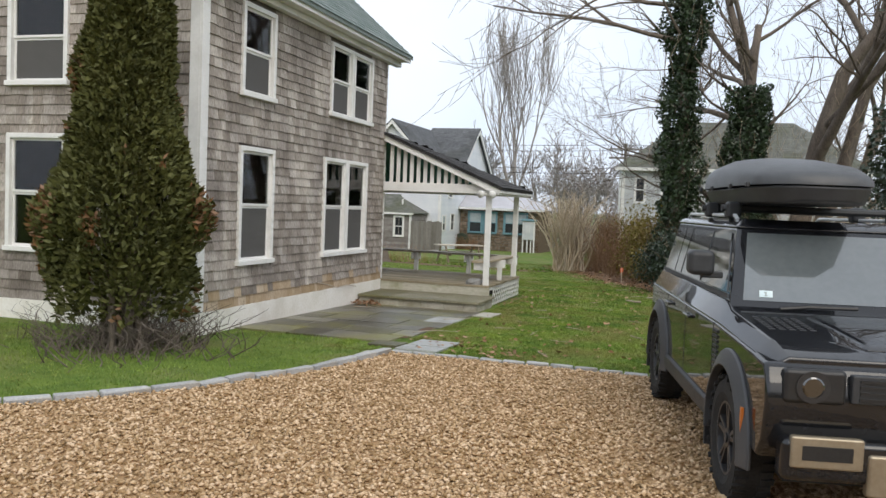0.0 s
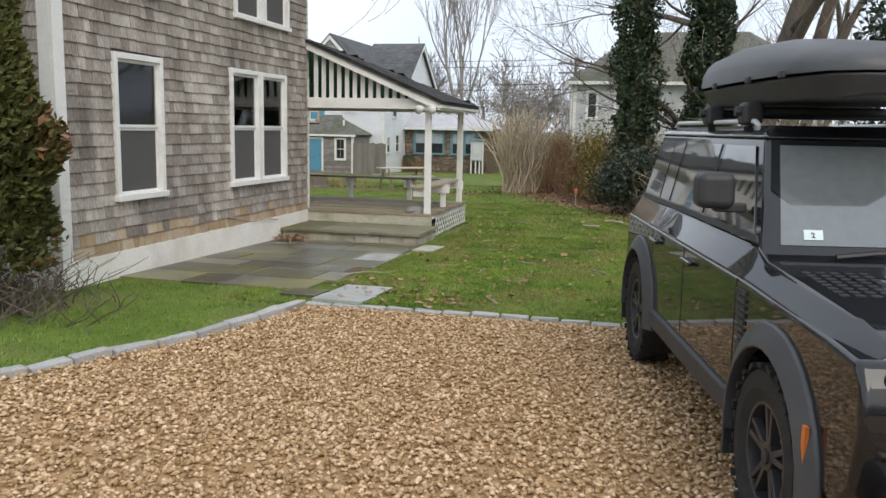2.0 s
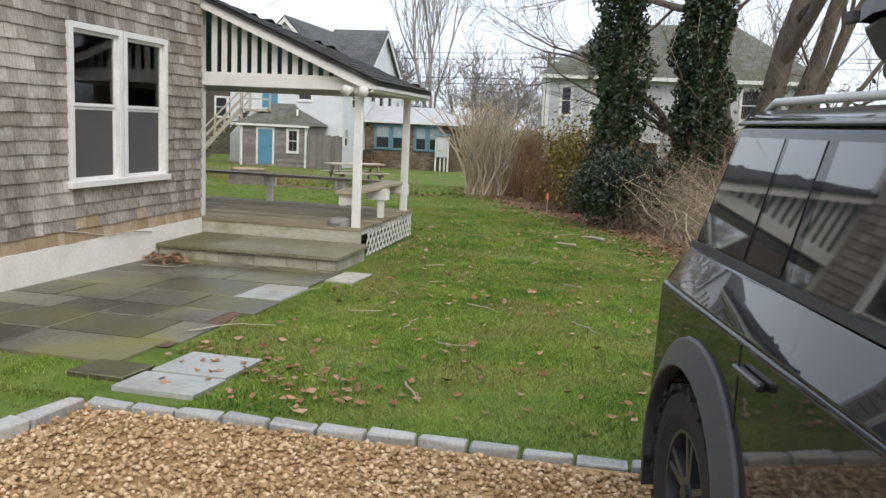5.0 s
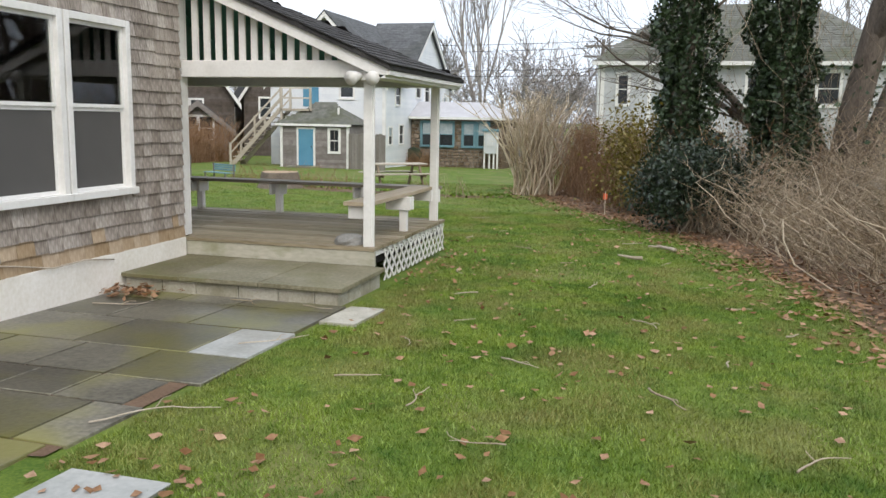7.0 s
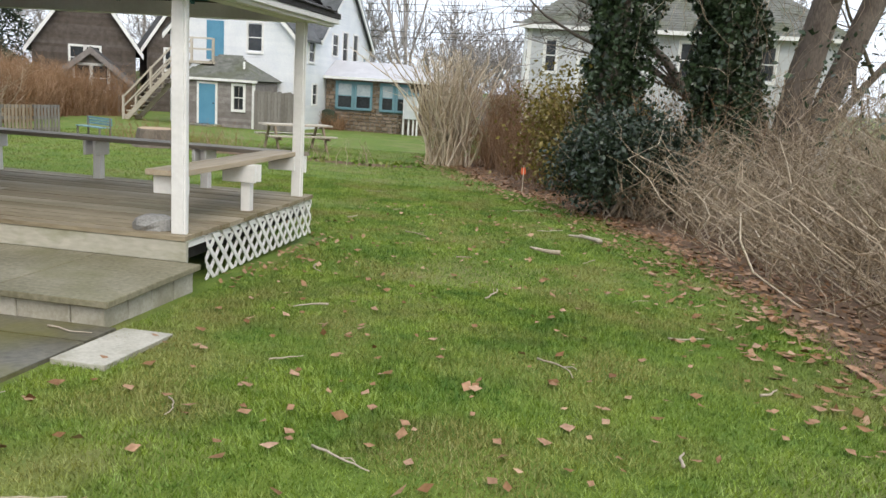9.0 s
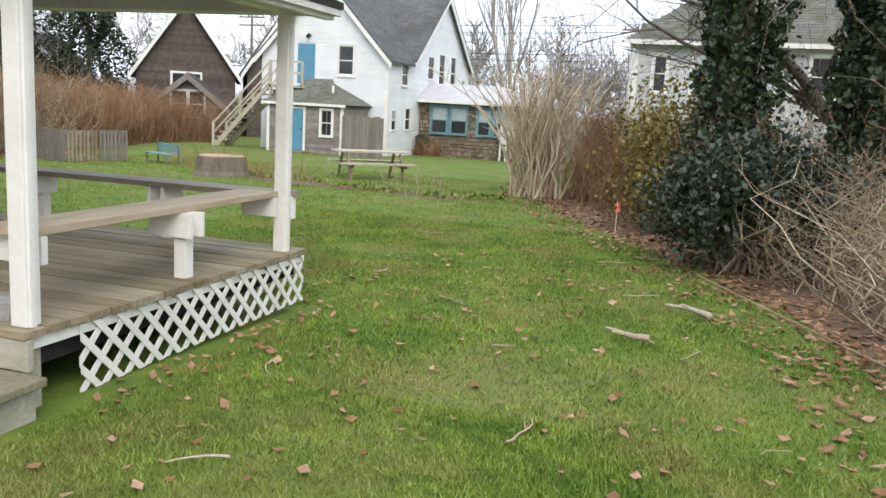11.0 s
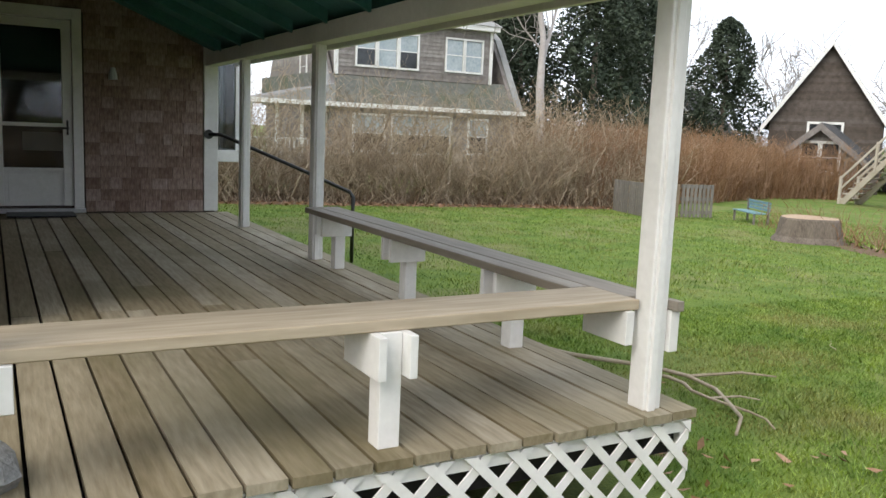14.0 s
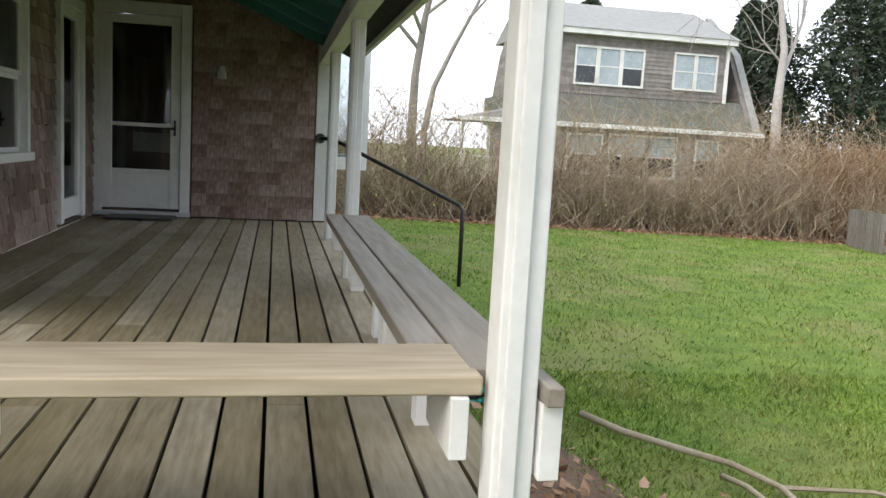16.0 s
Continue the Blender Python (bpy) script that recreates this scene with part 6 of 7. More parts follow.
    return np.stack([x, y, np.array([gz(v) for v in y])], 1)


def grow(start, direction, length, radius, depth, spread=0.6, rise=0.25, kids=4, rnd=None, out=None, limit=0.35):
    """Limbs of a bare tree, each a list of points and radii."""
    out = [] if out is None else out
    p, d = np.array(start, float), np.array(direction, float) / np.linalg.norm(direction)
    n = 6
    pts, rr = [p.copy()], [radius]
    for i in range(n - 1):
        d = d + rnd.normal(size=3) * 0.13 + np.array([0, 0, rise * 0.12])
        d /= np.linalg.norm(d)
        p = p + d * length / (n - 1)
        pts.append(p.copy())
        rr.append(radius * (1 - 0.72 * (i + 1) / (n - 1)))
    out.append((depth, np.array(pts), np.array(rr)))
    if depth > 0:
        for k in range(kids + (1 if depth > 1 else 0)):
            t = rnd.uniform(limit, 1.0)
            i = min(int(t * (n - 1)), n - 2)
            q = pts[i] + (pts[i + 1] - pts[i]) * (t * (n - 1) - i)
            e = pts[i + 1] - pts[i]
            e = e / np.linalg.norm(e) + rnd.normal(size=3) * spread
            e[2] += rise
            grow(q, e, length * rnd.uniform(0.45, 0.7), rr[i] * 0.55, depth - 1, spread, rise, kids, rnd, out, 0.15)
    return out


def bare_tree(name, label, at, stemsdef, bark, depth=4, kids=4, seed=1, spread=0.6, rise=0.25, ivy=None, category="tree", twig=None):
    """A leafless tree: stemsdef lists (direction, length, radius). Parts: trunk, crown of branches, ivy."""
    o = thing(name, label, category, at)
    rnd = np.random.default_rng(seed)
    limbs = []
    for d, L, r in stemsdef:
        grow((rnd.normal() * 0.05, rnd.normal() * 0.05, -0.1), d, L, r, depth, spread, rise, kids, rnd, limbs)
    big = [l for l in limbs if l[0] >= depth - 1]
    P, R = np.array([l[1] for l in big]), np.array([l[2] for l in big])
    stuff_t = stuff("trunk", tubes_np(P, R, 9), bark, parent=o)
    stuff_t.data.polygons.foreach_set("use_smooth", [True] * len(stuff_t.data.polygons))
    small = [l for l in limbs if l[0] < depth - 1]
    if small:
        P, R = np.array([l[1] for l in small]), np.maximum(np.array([l[2] for l in small]), twig or 0.004)
        stuff("crown", tubes_np(P, R, 3), bark, parent=o)
    return o, limbs


EDGE = [(-4.6, 33.0), (-3.7, 29.5), (-1.95, 25.4), (-0.6, 22.6), (0.4, 20.2), (1.05, 18.2), (1.25, 16.6), (1.55, 14.8), (2.4, 12.6), (3.6, 10.6)]
EDGE_R = EDGE[::-1]

# leaf litter strip along the brush
def litter():
    ln = np.array(EDGE)
    s, n = Mesh(), len(ln)
    vs = []
    for i, (x, y) in enumerate(EDGE):
        for j, o in enumerate((-0.35, 0.3, 1.4, 7.0)):
            xx = x + o + 0.15 * math.sin(i * 2.3 + j)
            vs.append((xx, y, gz(y) + (-0.012, 0.02, 0.05, 0.06)[j]))
    s.add(vs, [(4 * i + j, 4 * i + j + 1, 4 * i + 5 + j, 4 * i + 4 + j) for i in range(n - 1) for j in range(3)])
    tagged(part("leaf_litter_bed", s, M_DIRT, smooth=True), "brown soil and leaf litter under the brush", "ground", kind="structure")
    b = along(EDGE, 9000, -1.6, 0.3)
    b2 = along(EDGE, 2500, 0.3, 0.9)
    C = np.concatenate([b, b2[rng.uniform(size=2500) < 0.35]])
    C[:, 2] += rng.uniform(0.01, 0.05, len(C))
    stuff("fallen_leaves", leaves_np(C, 0.045, up=-2.0, aspect=0.55), M_LEAF, "brown fallen leaves drifted along the brush edge", "leaves")


litter()

# tangled brush on the right of the walk
b = along(EDGE[3:], 2300, -0.35, -3.4)
P1, R1 = stems(b, rng.uniform(0.4, 1.75, len(b)), 0.2, 1.2, 0.008, 7)
Q1, S1 = side_twigs(P1, 9000, 0.42, 0.0035)
brush = thing("brush_thicket", "tangled leafless brown brush and brambles", "brush", kind="stuff")
stuff("stem_growth", tubes_np(P1, R1), M_BRUSH, parent=brush)
stuff("twig_growth", tubes_np(Q1, S1), M_BRUSH, parent=brush)
b = along(EDGE[4:], 160, -0.15, -2.4)
P1, R1 = stems(b, rng.uniform(0.8, 1.9, len(b)), 0.3, 0.9, 0.012, 7, up=0.85)
stuff("pale_canes", tubes_np(P1, R1, 4), M_BRUSH_TAN, parent=brush)
b = along(EDGE[:4], 1500, -0.6, -3.2)
P1, R1 = stems(b, rng.uniform(0.8, 2.4, len(b)), 0.15, 0.4, 0.010, 6)
Q1, S1 = side_twigs(P1, 5000, 0.4, 0.004)
b3 = thing("russet_brush", "reddish brown leafless shrubs behind the tan shrub", "brush", kind="stuff")
stuff("stem_growth", tubes_np(P1, R1), M_BRUSH_RED, parent=b3)
stuff("twig_growth", tubes_np(Q1, S1), M_BRUSH_RED, parent=b3)
# deeper, taller backing growth that closes the side
b = along([(0.5, 27), (2.8, 22), (4.2, 17), (5.5, 11)], 900, 0.0, -5.0)
P1, R1 = stems(b, rng.uniform(1.4, 3.0, len(b)), 0.2, 0.8, 0.013, 7)
Q1, S1 = side_twigs(P1, 6000, 0.6, 0.005)
b4 = thing("tall_brush", "tall leafless brown saplings behind the brambles", "brush", kind="stuff")
stuff("stem_growth", tubes_np(P1, R1), M_BRUSH, parent=b4)
stuff("twig_growth", tubes_np(Q1, S1), M_BRUSH, parent=b4)
b = along([(2.0, 24), (3.6, 19), (5.0, 13), (7.0, 6)], 900, 0.0, -4.0)
b[:, 2] += rng.uniform(0.2, 3.0, len(b)) ** 1.0
stuff("evergreen_undergrowth", leaves_np(b, 0.07), M_IVY, "dark green leafy undergrowth among the brush", "undergrowth")


def shrub_fan(name, label, at, n, h, lean, r, m, twigs=900, tw=0.5):
    o = thing(name, label, "shrub", at)
    base = rng.normal(size=(n, 3)) * np.array([0.22, 0.22, 0])
    P, R = stems(base, rng.uniform(0.7, 1.0, n) * h, lean, 0.25, r, 8)
    Q, S = side_twigs(P, twigs, tw, r * 0.3)
    stuff("stem_growth", tubes_np(P, R, 5), m, parent=o)
    stuff("twig_growth", tubes_np(Q, S), m, parent=o)
    return o


shrub_fan("fan_shrub", "tall tan many-stemmed leafless shrub", (-3.9, 29.8, gz(29.8)), 140, 3.4, 0.2, 0.03, M_BRUSH_TAN)
shrub_fan("tan_shrub", "tan leafless shrub beside the russet brush", (-2.5, 29.5, gz(29.5)), 60, 2.6, 0.17, 0.016, M_BRUSH_RED)


def leafy_shrub(name, label, at, rx, ry, h, n, size, m, seed=2, stem=True):
    """A dense shrub: clumped leaves in an uneven dome over bare stems."""
    o = thing(name, label, "shrub", at)
    r2 = np.random.default_rng(seed)
    cl = r2.normal(size=(60, 3))
    cl /= np.linalg.norm(cl, axis=1, keepdims=True)
    cl[:, 2] = np.abs(cl[:, 2])
    cl *= r2.uniform(0.55, 1.05, (60, 1))
    c = cl[r2.integers(0, 60, n)] + r2.normal(size=(n, 3)) * 0.16
    C = c * np.array([rx, ry, h * 0.72]) + np.array([0, 0, h * 0.25])
    stuff("foliage", leaves_np(C, size), m, parent=o)
    if stem:
        P, R = stems(rng.normal(size=(26, 3)) * np.array([0.15, 0.15, 0]), rng.uniform(0.6, 0.9, 26) * h, 0.35, 0.4, 0.022, 6)
        stuff("stem_growth", tubes_np(P, R, 5), M_TWIG, parent=o)
    return o


leafy_shrub("evergreen_shrub", "dark evergreen shrub with pale bare stems below", (0.15, 21.9, gz(21.9)), 1.0, 0.85, 1.55, 13000, 0.04, M_HOLLY)
leafy_shrub("yellow_shrub", "yellow-green shrub behind the evergreen", (-0.6, 25.2, gz(25)), 1.25, 0.9, 2.35, 7500, 0.04, M_YELLOW, 5)
leafy_shrub("evergreen_shrub", "dark glossy leaves hanging beside the brush", (3.9, 15.8, gz(15) + 1.6), 0.7, 0.9, 2.4, 3500, 0.05, M_HOLLY, 9, False)


def ivy_on(o, limbs, depth_min, n, spread, size, m=M_IVY, zmax=9.0):
    """Ivy leaves clustered on the thick limbs of a tree."""
    L = [l for l in limbs if l[0] >= depth_min]
    pick = rng.integers(0, len(L), n)
    C = np.zeros((n, 3))
    for j in range(n):
        _, p, r = L[pick[j]]
        t = rng.uniform(0, len(p) - 1.001)
        i = int(t)
        C[j] = p[i] + (p[i + 1] - p[i]) * (t - i)
    lump = 0.6 + 0.6 * np.array([noise.noise((c[0] * 1.5, c[1] * 1.5, c[2] * 1.1)) for c in C])
    g = rng.normal(size=(n, 3)) * np.array([1, 1, 0.7])
    C += g * spread * np.clip(lump, 0.25, 1.3)[:, None]
    C = C[(C[:, 2] > 0.1) & (C[:, 2] < zmax)]
    stuff("ivy", leaves_np(C, size), m, parent=o)


def vines(o, n, x, y, z0, z1, r=0.006):
    b = np.stack([rng.uniform(*x, n), rng.uniform(*y, n), rng.uniform(z0, z1, n)], 1)
    P, R = stems(b, rng.uniform(1.0, 3.0, n), 0.06, 0.5, r, 7, up=-1.0)
    stuff("vines", tubes_np(P, R), M_BRUSH, parent=o)


def ivy_column(label, at, h, r, ivy_h, n, seed, lean=0.0):
    """A straight trunk clothed in clumped ivy, with a few bare limbs and hanging vines."""
    o = thing("ivy_tree", label, "tree", at)
    r2 = np.random.default_rng(seed)
    pts = [(lean * k * h + 0.06 * math.sin(k * 9 + seed), 0.05 * math.cos(k * 7), -0.1 + k * h) for k in (i / 9 for i in range(10))]
    part("trunk", Mesh().tube(pts, [0.24 - 0.016 * i for i in range(10)], 10), M_BARK, o, smooth=True)
    limbs = []
    for k in range(6):
        z = h * (0.55 + 0.075 * k)
        a = r2.uniform(0, 2 * math.pi)
        grow((lean * z, 0, z), (math.cos(a), math.sin(a), 0.7), h * 0.28, 0.06, 2, 0.55, 0.15, 3, r2, limbs)
    stuff("crown", tubes_np(np.array([l[1] for l in limbs]), np.maximum(np.array([l[2] for l in limbs]), 0.006), 4), M_BARK, parent=o)
    z = r2.uniform(0.5, ivy_h, n)
    a = r2.uniform(0, 2 * np.pi, n)
    lump = np.array([noise.noise((math.cos(q) * 1.3, math.sin(q) * 1.3 + seed, w * 0.9)) + 0.5 * noise.noise((math.cos(q) * 3, math.sin(q) * 3, w * 2.6)) for q, w in zip(a, z)])
    rad = r * np.clip(0.72 + 0.75 * lump, 0.2, 1.5) * r2.uniform(0.3, 1.0, n) ** 0.4
    C = np.stack([lean * z + np.cos(a) * rad, np.sin(a) * rad, z], 1)
    stuff("ivy", leaves_np(C, 0.055), M_IVY, parent=o)
    vines(o, 60, (-1.0, 1.0), (-0.6, 0.6), ivy_h * 0.5, ivy_h * 0.95)
    return o


ivy_column("tall tree trunk thickly wrapped in dark ivy", (-0.14, 24.6, gz(24.6)), 9.0, 0.68, 8.6, 21000, 3)
ivy_column("ivy-covered tree with reddish vines", (1.6, 24.4, gz(24.4)), 7.4, 0.74, 5.6, 18000, 4, 0.02)
t3, l3 = bare_tree("spreading_tree", "big bare tree with several thick vine-hung trunks", (3.3, 26.8, gz(26.8)),
                   [((-0.16, 0, 1), 10.0, 0.30), ((0.04, 0, 1), 11.0, 0.36), ((0.30, 0, 1), 10.5, 0.28), ((-0.6, -0.1, 0.8), 6.0, 0.15)], M_BARK, 4, 4, 6, 0.55, 0.12)
ivy_on(t3, l3, 4, 5000, 0.3, 0.05, zmax=3.5)
vines(t3, 160, (-2.0, 2.2), (-0.8, 0.8), 2.0, 7.5, 0.008)
# the low limb that reaches over the lawn
o = thing("reaching_limb", "long bare limb reaching out from the ivy tree", "branch", (0, 0, 0))
rnd5 = np.random.default_rng(15)
limb = []
grow((-0.1, 24.6, 6.2), (-1.0, -0.45, 0.10), 5.6, 0.075, 3, 0.5, 0.08, 3, rnd5, limb, 0.2)
grow((-0.1, 24.6, 7.2), (-1.0, -0.5, 0.14), 6.0, 0.075, 3, 0.5, 0.05, 3, rnd5, limb, 0.2)
stuff("wood", tubes_np(np.array([l[1] for l in limb]), np.maximum(np.array([l[2] for l in limb]), 0.006), 5), M_BARK, parent=o)

for i, (x, y, h, r) in enumerate(((6.2, 25.0, 9.0, 0.25), (7.5, 19.0, 9.0, 0.24), (5.2, 15.5, 8.5, 0.2), (9.5, 30.0, 11.0, 0.3), (4.2, 31.0, 10.0, 0.22), (8.5, 12.0, 9.0, 0.22))):
    tt, ll = bare_tree("bare_tree", "leafless roadside tree with vines", (x, y, gz(y)), [((0.1 * (-1) ** i, 0, 1), h, r), ((0.35, 0.1, 1), h * 0.8, r * 0.6)], M_BARK, 3, 4, 30 + i, 0.6, 0.2)
    if i in (1, 2):
        ivy_on(tt, ll, 3, 3500, 0.4, 0.06, zmax=6)

# the hedge west of the lawn
HEDGE = [(-16.9, 15.0), (-16.9, 19.0), (-16.9, 22.0), (-17.1, 25.7), (-17.0, 28.0), (-17.4, 31.0)]
b = along(HEDGE, 2300, 0.1, -2.2)
P1, R1 = stems(b, rng.uniform(1.0, 2.9, len(b)) * (0.8 + 0.3 * np.sin(b[:, 1] * 1.7)), 0.16, 0.75, 0.013, 7)
Q1, S1 = side_twigs(P1, 11000, 0.6, 0.005)
b = along(HEDGE, 420, -0.1, -2.2)
P2, R2 = stems(b, rng.uniform(2.3, 3.5, len(b)), 0.12, 0.6, 0.013, 7)
Q2, S2 = side_twigs(P2, 3500, 0.5, 0.005)
hd = thing("winter_hedge", "tall leafless tan-brown hedge along the lawn", "hedge", kind="stuff")
stuff("stem_growth", join(tubes_np(P1, R1), tubes_np(P2, R2)), M_BRUSH, parent=hd)
stuff("twig_growth", join(tubes_np(Q1, S1), tubes_np(Q2, S2)), M_BRUSH, parent=hd)
b = along([(-17.6, 28.5), (-18.2, 31.0), (-19.6, 35.0), (-22.0, 40.0), (-22.6, 43.0), (-22.2, 46.3)], 5200, 0.2, -3.0)
P1, R1 = stems(b, rng.uniform(1.2, 2.7, len(b)), 0.12, 0.35, 0.013, 6)
Q1, S1 = side_twigs(P1, 13000, 0.5, 0.007)
hd = thing("russet_hedge", "dense russet winter hedge at the yard's end", "hedge", kind="stuff")
stuff("stem_growth", tubes_np(P1, R1), M_BRUSH_RED, parent=hd)
stuff("twig_growth", tubes_np(Q1, S1), M_BRUSH_RED, parent=hd)
s = Mesh()
for i, (x, y) in enumerate(HEDGE):
    s.v += [(x + 0.5 + 0.1 * math.sin(i * 3), y, gz(y) - 0.012), (x - 0.3, y, gz(y) + 0.03), (x - 2.5, y, gz(y) + 0.05)]
for i in range(len(HEDGE) - 1):
    for j in range(2):
        s.f.append((3 * i + j, 3 * i + j + 1, 3 * i + 4 + j, 3 * i + 3 + j))
        s.m.append(0)
tagged(part("hedge_bed", s, M_DIRT), "brown soil strip under the hedge", "ground", kind="structure")
C = along(HEDGE, 2200, 0.55, -0.6)
C[:, 2] += 0.03
stuff("hedge_leaves", leaves_np(C, 0.05, up=-2), M_LEAF, "fallen brown leaves along the hedge foot", "leaves")

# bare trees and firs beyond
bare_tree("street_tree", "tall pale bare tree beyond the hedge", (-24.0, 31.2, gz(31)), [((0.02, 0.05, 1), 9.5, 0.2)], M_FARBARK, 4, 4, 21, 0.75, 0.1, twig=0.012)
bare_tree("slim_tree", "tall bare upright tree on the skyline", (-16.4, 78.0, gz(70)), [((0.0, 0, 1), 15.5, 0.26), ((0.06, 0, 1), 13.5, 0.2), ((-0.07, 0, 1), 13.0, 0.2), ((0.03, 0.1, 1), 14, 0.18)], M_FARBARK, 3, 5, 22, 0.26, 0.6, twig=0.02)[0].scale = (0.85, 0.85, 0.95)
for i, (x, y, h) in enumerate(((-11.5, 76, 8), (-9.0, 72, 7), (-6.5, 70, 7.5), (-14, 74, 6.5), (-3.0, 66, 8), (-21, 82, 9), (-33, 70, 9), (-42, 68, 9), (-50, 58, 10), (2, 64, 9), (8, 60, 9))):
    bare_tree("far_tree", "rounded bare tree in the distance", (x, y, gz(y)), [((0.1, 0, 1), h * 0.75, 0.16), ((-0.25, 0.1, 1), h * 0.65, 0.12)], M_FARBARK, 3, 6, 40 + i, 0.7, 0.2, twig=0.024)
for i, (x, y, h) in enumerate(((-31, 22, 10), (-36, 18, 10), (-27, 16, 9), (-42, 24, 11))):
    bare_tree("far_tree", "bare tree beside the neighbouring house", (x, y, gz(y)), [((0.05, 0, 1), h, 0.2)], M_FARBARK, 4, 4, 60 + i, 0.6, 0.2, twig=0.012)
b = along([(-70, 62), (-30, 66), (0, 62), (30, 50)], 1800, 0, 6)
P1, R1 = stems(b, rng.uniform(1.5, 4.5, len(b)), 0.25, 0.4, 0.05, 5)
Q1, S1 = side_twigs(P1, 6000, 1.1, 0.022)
stuff("far_woods", join(tubes_np(P1, R1), tubes_np(Q1, S1)), M_FARBARK, "band of leafless woods on the horizon, haze put into its pale colour", "woods")


def fir(at, h, r, n, seed):
    o = thing("fir", "dark evergreen conifer behind the hedge", "tree", at, group="dark firs")
    r2 = np.random.default_rng(seed)
    part("trunk", Mesh().tube([(0, 0, 0), (0.1, 0, h * 0.6), (0, 0, h)], [0.2, 0.12, 0.03], 7), M_BARK, o)
    k = r2.uniform(0.08, 1, n) ** 0.8
    a = r2.uniform(0, 2 * np.pi, n)
    lump = 0.75 + 0.35 * np.sin(a * 3 + k * 17 + seed)
    rad = r * (1 - k) ** 0.5 * lump * r2.uniform(0.35, 1.0, n) ** 0.5
    C = np.stack([np.cos(a) * rad, np.sin(a) * rad, k * h - rad * 0.25], 1)
    stuff("foliage", leaves_np(C, 0.13, up=0.3, aspect=0.4), M_FIR, parent=o)


for i, (x, y, h, r) in enumerate(((-31.5, 39.5, 9.5, 3.0), (-35, 44, 10, 3.2), (-40, 40, 10, 3), (-33.5, 50.0, 9, 2.8), (-44, 33, 10, 3.0), (-33, 36.5, 8.5, 2.6), (-37, 47, 11, 3.2))):
    fir((x, y, gz(y) - 0.2), h, r * 1.3, 13000, i)


# the arborvitae before the house
def arborvitae():
    o = thing("arborvitae", "large shaggy arborvitae with brown patches by the house", "tree", (-5.38, 7.72, gz(7.7)))
    n = 75000
    k = rng.uniform(0, 1, n)
    z = 0.35 + k * 5.0
    prof = np.interp(z, [0.3, 0.6, 1.1, 1.7, 2.1, 2.5, 3.2, 4.2, 5.4], [0.66, 0.80, 0.86, 0.80, 0.68, 0.57, 0.49, 0.41, 0.22])
    a = rng.uniform(0, 2 * np.pi, n)
    lump = np.array([noise.noise((math.cos(q) * 2.2, math.sin(q) * 2.2, zz * 1.7)) for q, zz in zip(a, z)])
    rad = prof * (0.90 + 0.34 * lump) * rng.uniform(0.55, 1.0, n) ** 0.35
    C = np.stack([np.cos(a) * rad, np.sin(a) * rad, z + rng.normal(size=n) * 0.03], 1)
    dead = (lump > 0.36) & (rng.uniform(size=n) < 0.5) & (k < 0.55)
    thin = (z < 0.7) & (rng.uniform(size=n) < 0.75)
    for nm, sel, m in (("foliage", ~dead & ~thin, M_THUJA), ("brown_foliage", dead & ~thin, M_THUJA_DEAD)):
        c = C[sel]
        N = len(c)
        out = c * np.array([1, 1, 0])
        out /= np.linalg.norm(out, axis=1, keepdims=True) + 1e-9
        ax = out * 0.8 + np.array([0, 0, 0.5]) + rng.normal(size=(N, 3)) * 0.5
        ax /= np.linalg.norm(ax, axis=1, keepdims=True)
        bb = np.cross(ax, rng.normal(size=(N, 3)))
        bb /= np.linalg.norm(bb, axis=1, keepdims=True) + 1e-9
        s = (0.042 * rng.uniform(0.5, 1.5, N))[:, None]
        V = np.stack([c - ax * s, c + bb * s * 0.45, c + ax * s, c - bb * s * 0.45], 1).reshape(-1, 3)
        stuff(nm, (V, np.arange(N * 4).reshape(N, 4)), m, parent=o)
    P, R = stems(rng.normal(size=(34, 3)) * np.array([0.12, 0.12, 0]), rng.uniform(1.0, 3.2, 34), 0.04, 0.08, 0.03, 6)
    stuff("trunk_cluster", tubes_np(P, R, 6), M_BARK, parent=o)
    b = rng.normal(size=(420, 3)) * np.array([0.5, 0.5, 0.0])
    P, R = stems(b, rng.uniform(0.25, 0.6, 420), 0.4, 0.9, 0.008, 6)
    stuff("dead_growth", tubes_np(P, R), M_BARK, parent=o)


arborvitae()

# ---------------------------------------------------------------- lawn blades, leaves, pebbles
def blades(name, n, box, h, w, ok, label):
    x, y = rng.uniform(box[0], box[1], n), rng.uniform(box[2], box[3], n)
    keep = ok(x, y)
    x, y = x[keep], y[keep]
    n = len(x)
    z = -0.19 - 0.0215 * y
    a = rng.uniform(0, 2 * np.pi, n)
    patch = np.array([noise.noise((p * 1.1, q * 1.1, 3)) for p, q in zip(x, y)])
    hh = h * rng.uniform(0.5, 1.25, n) * (1 + 0.5 * patch)
    lean = rng.normal(size=(n, 2)) * 0.55 * hh[:, None]
    b = np.stack([x, y, z - 0.005], 1)
    s = np.stack([np.cos(a), np.sin(a), np.zeros(n)], 1) * w / 2
    tip = b + np.stack([lean[:, 0], lean[:, 1], hh], 1)
    V = np.stack([b - s, b + s, tip], 1).reshape(-1, 3)
    return stuff(name, (V, np.arange(n * 3).reshape(n, 3)), M_GRASS, label, "grass")


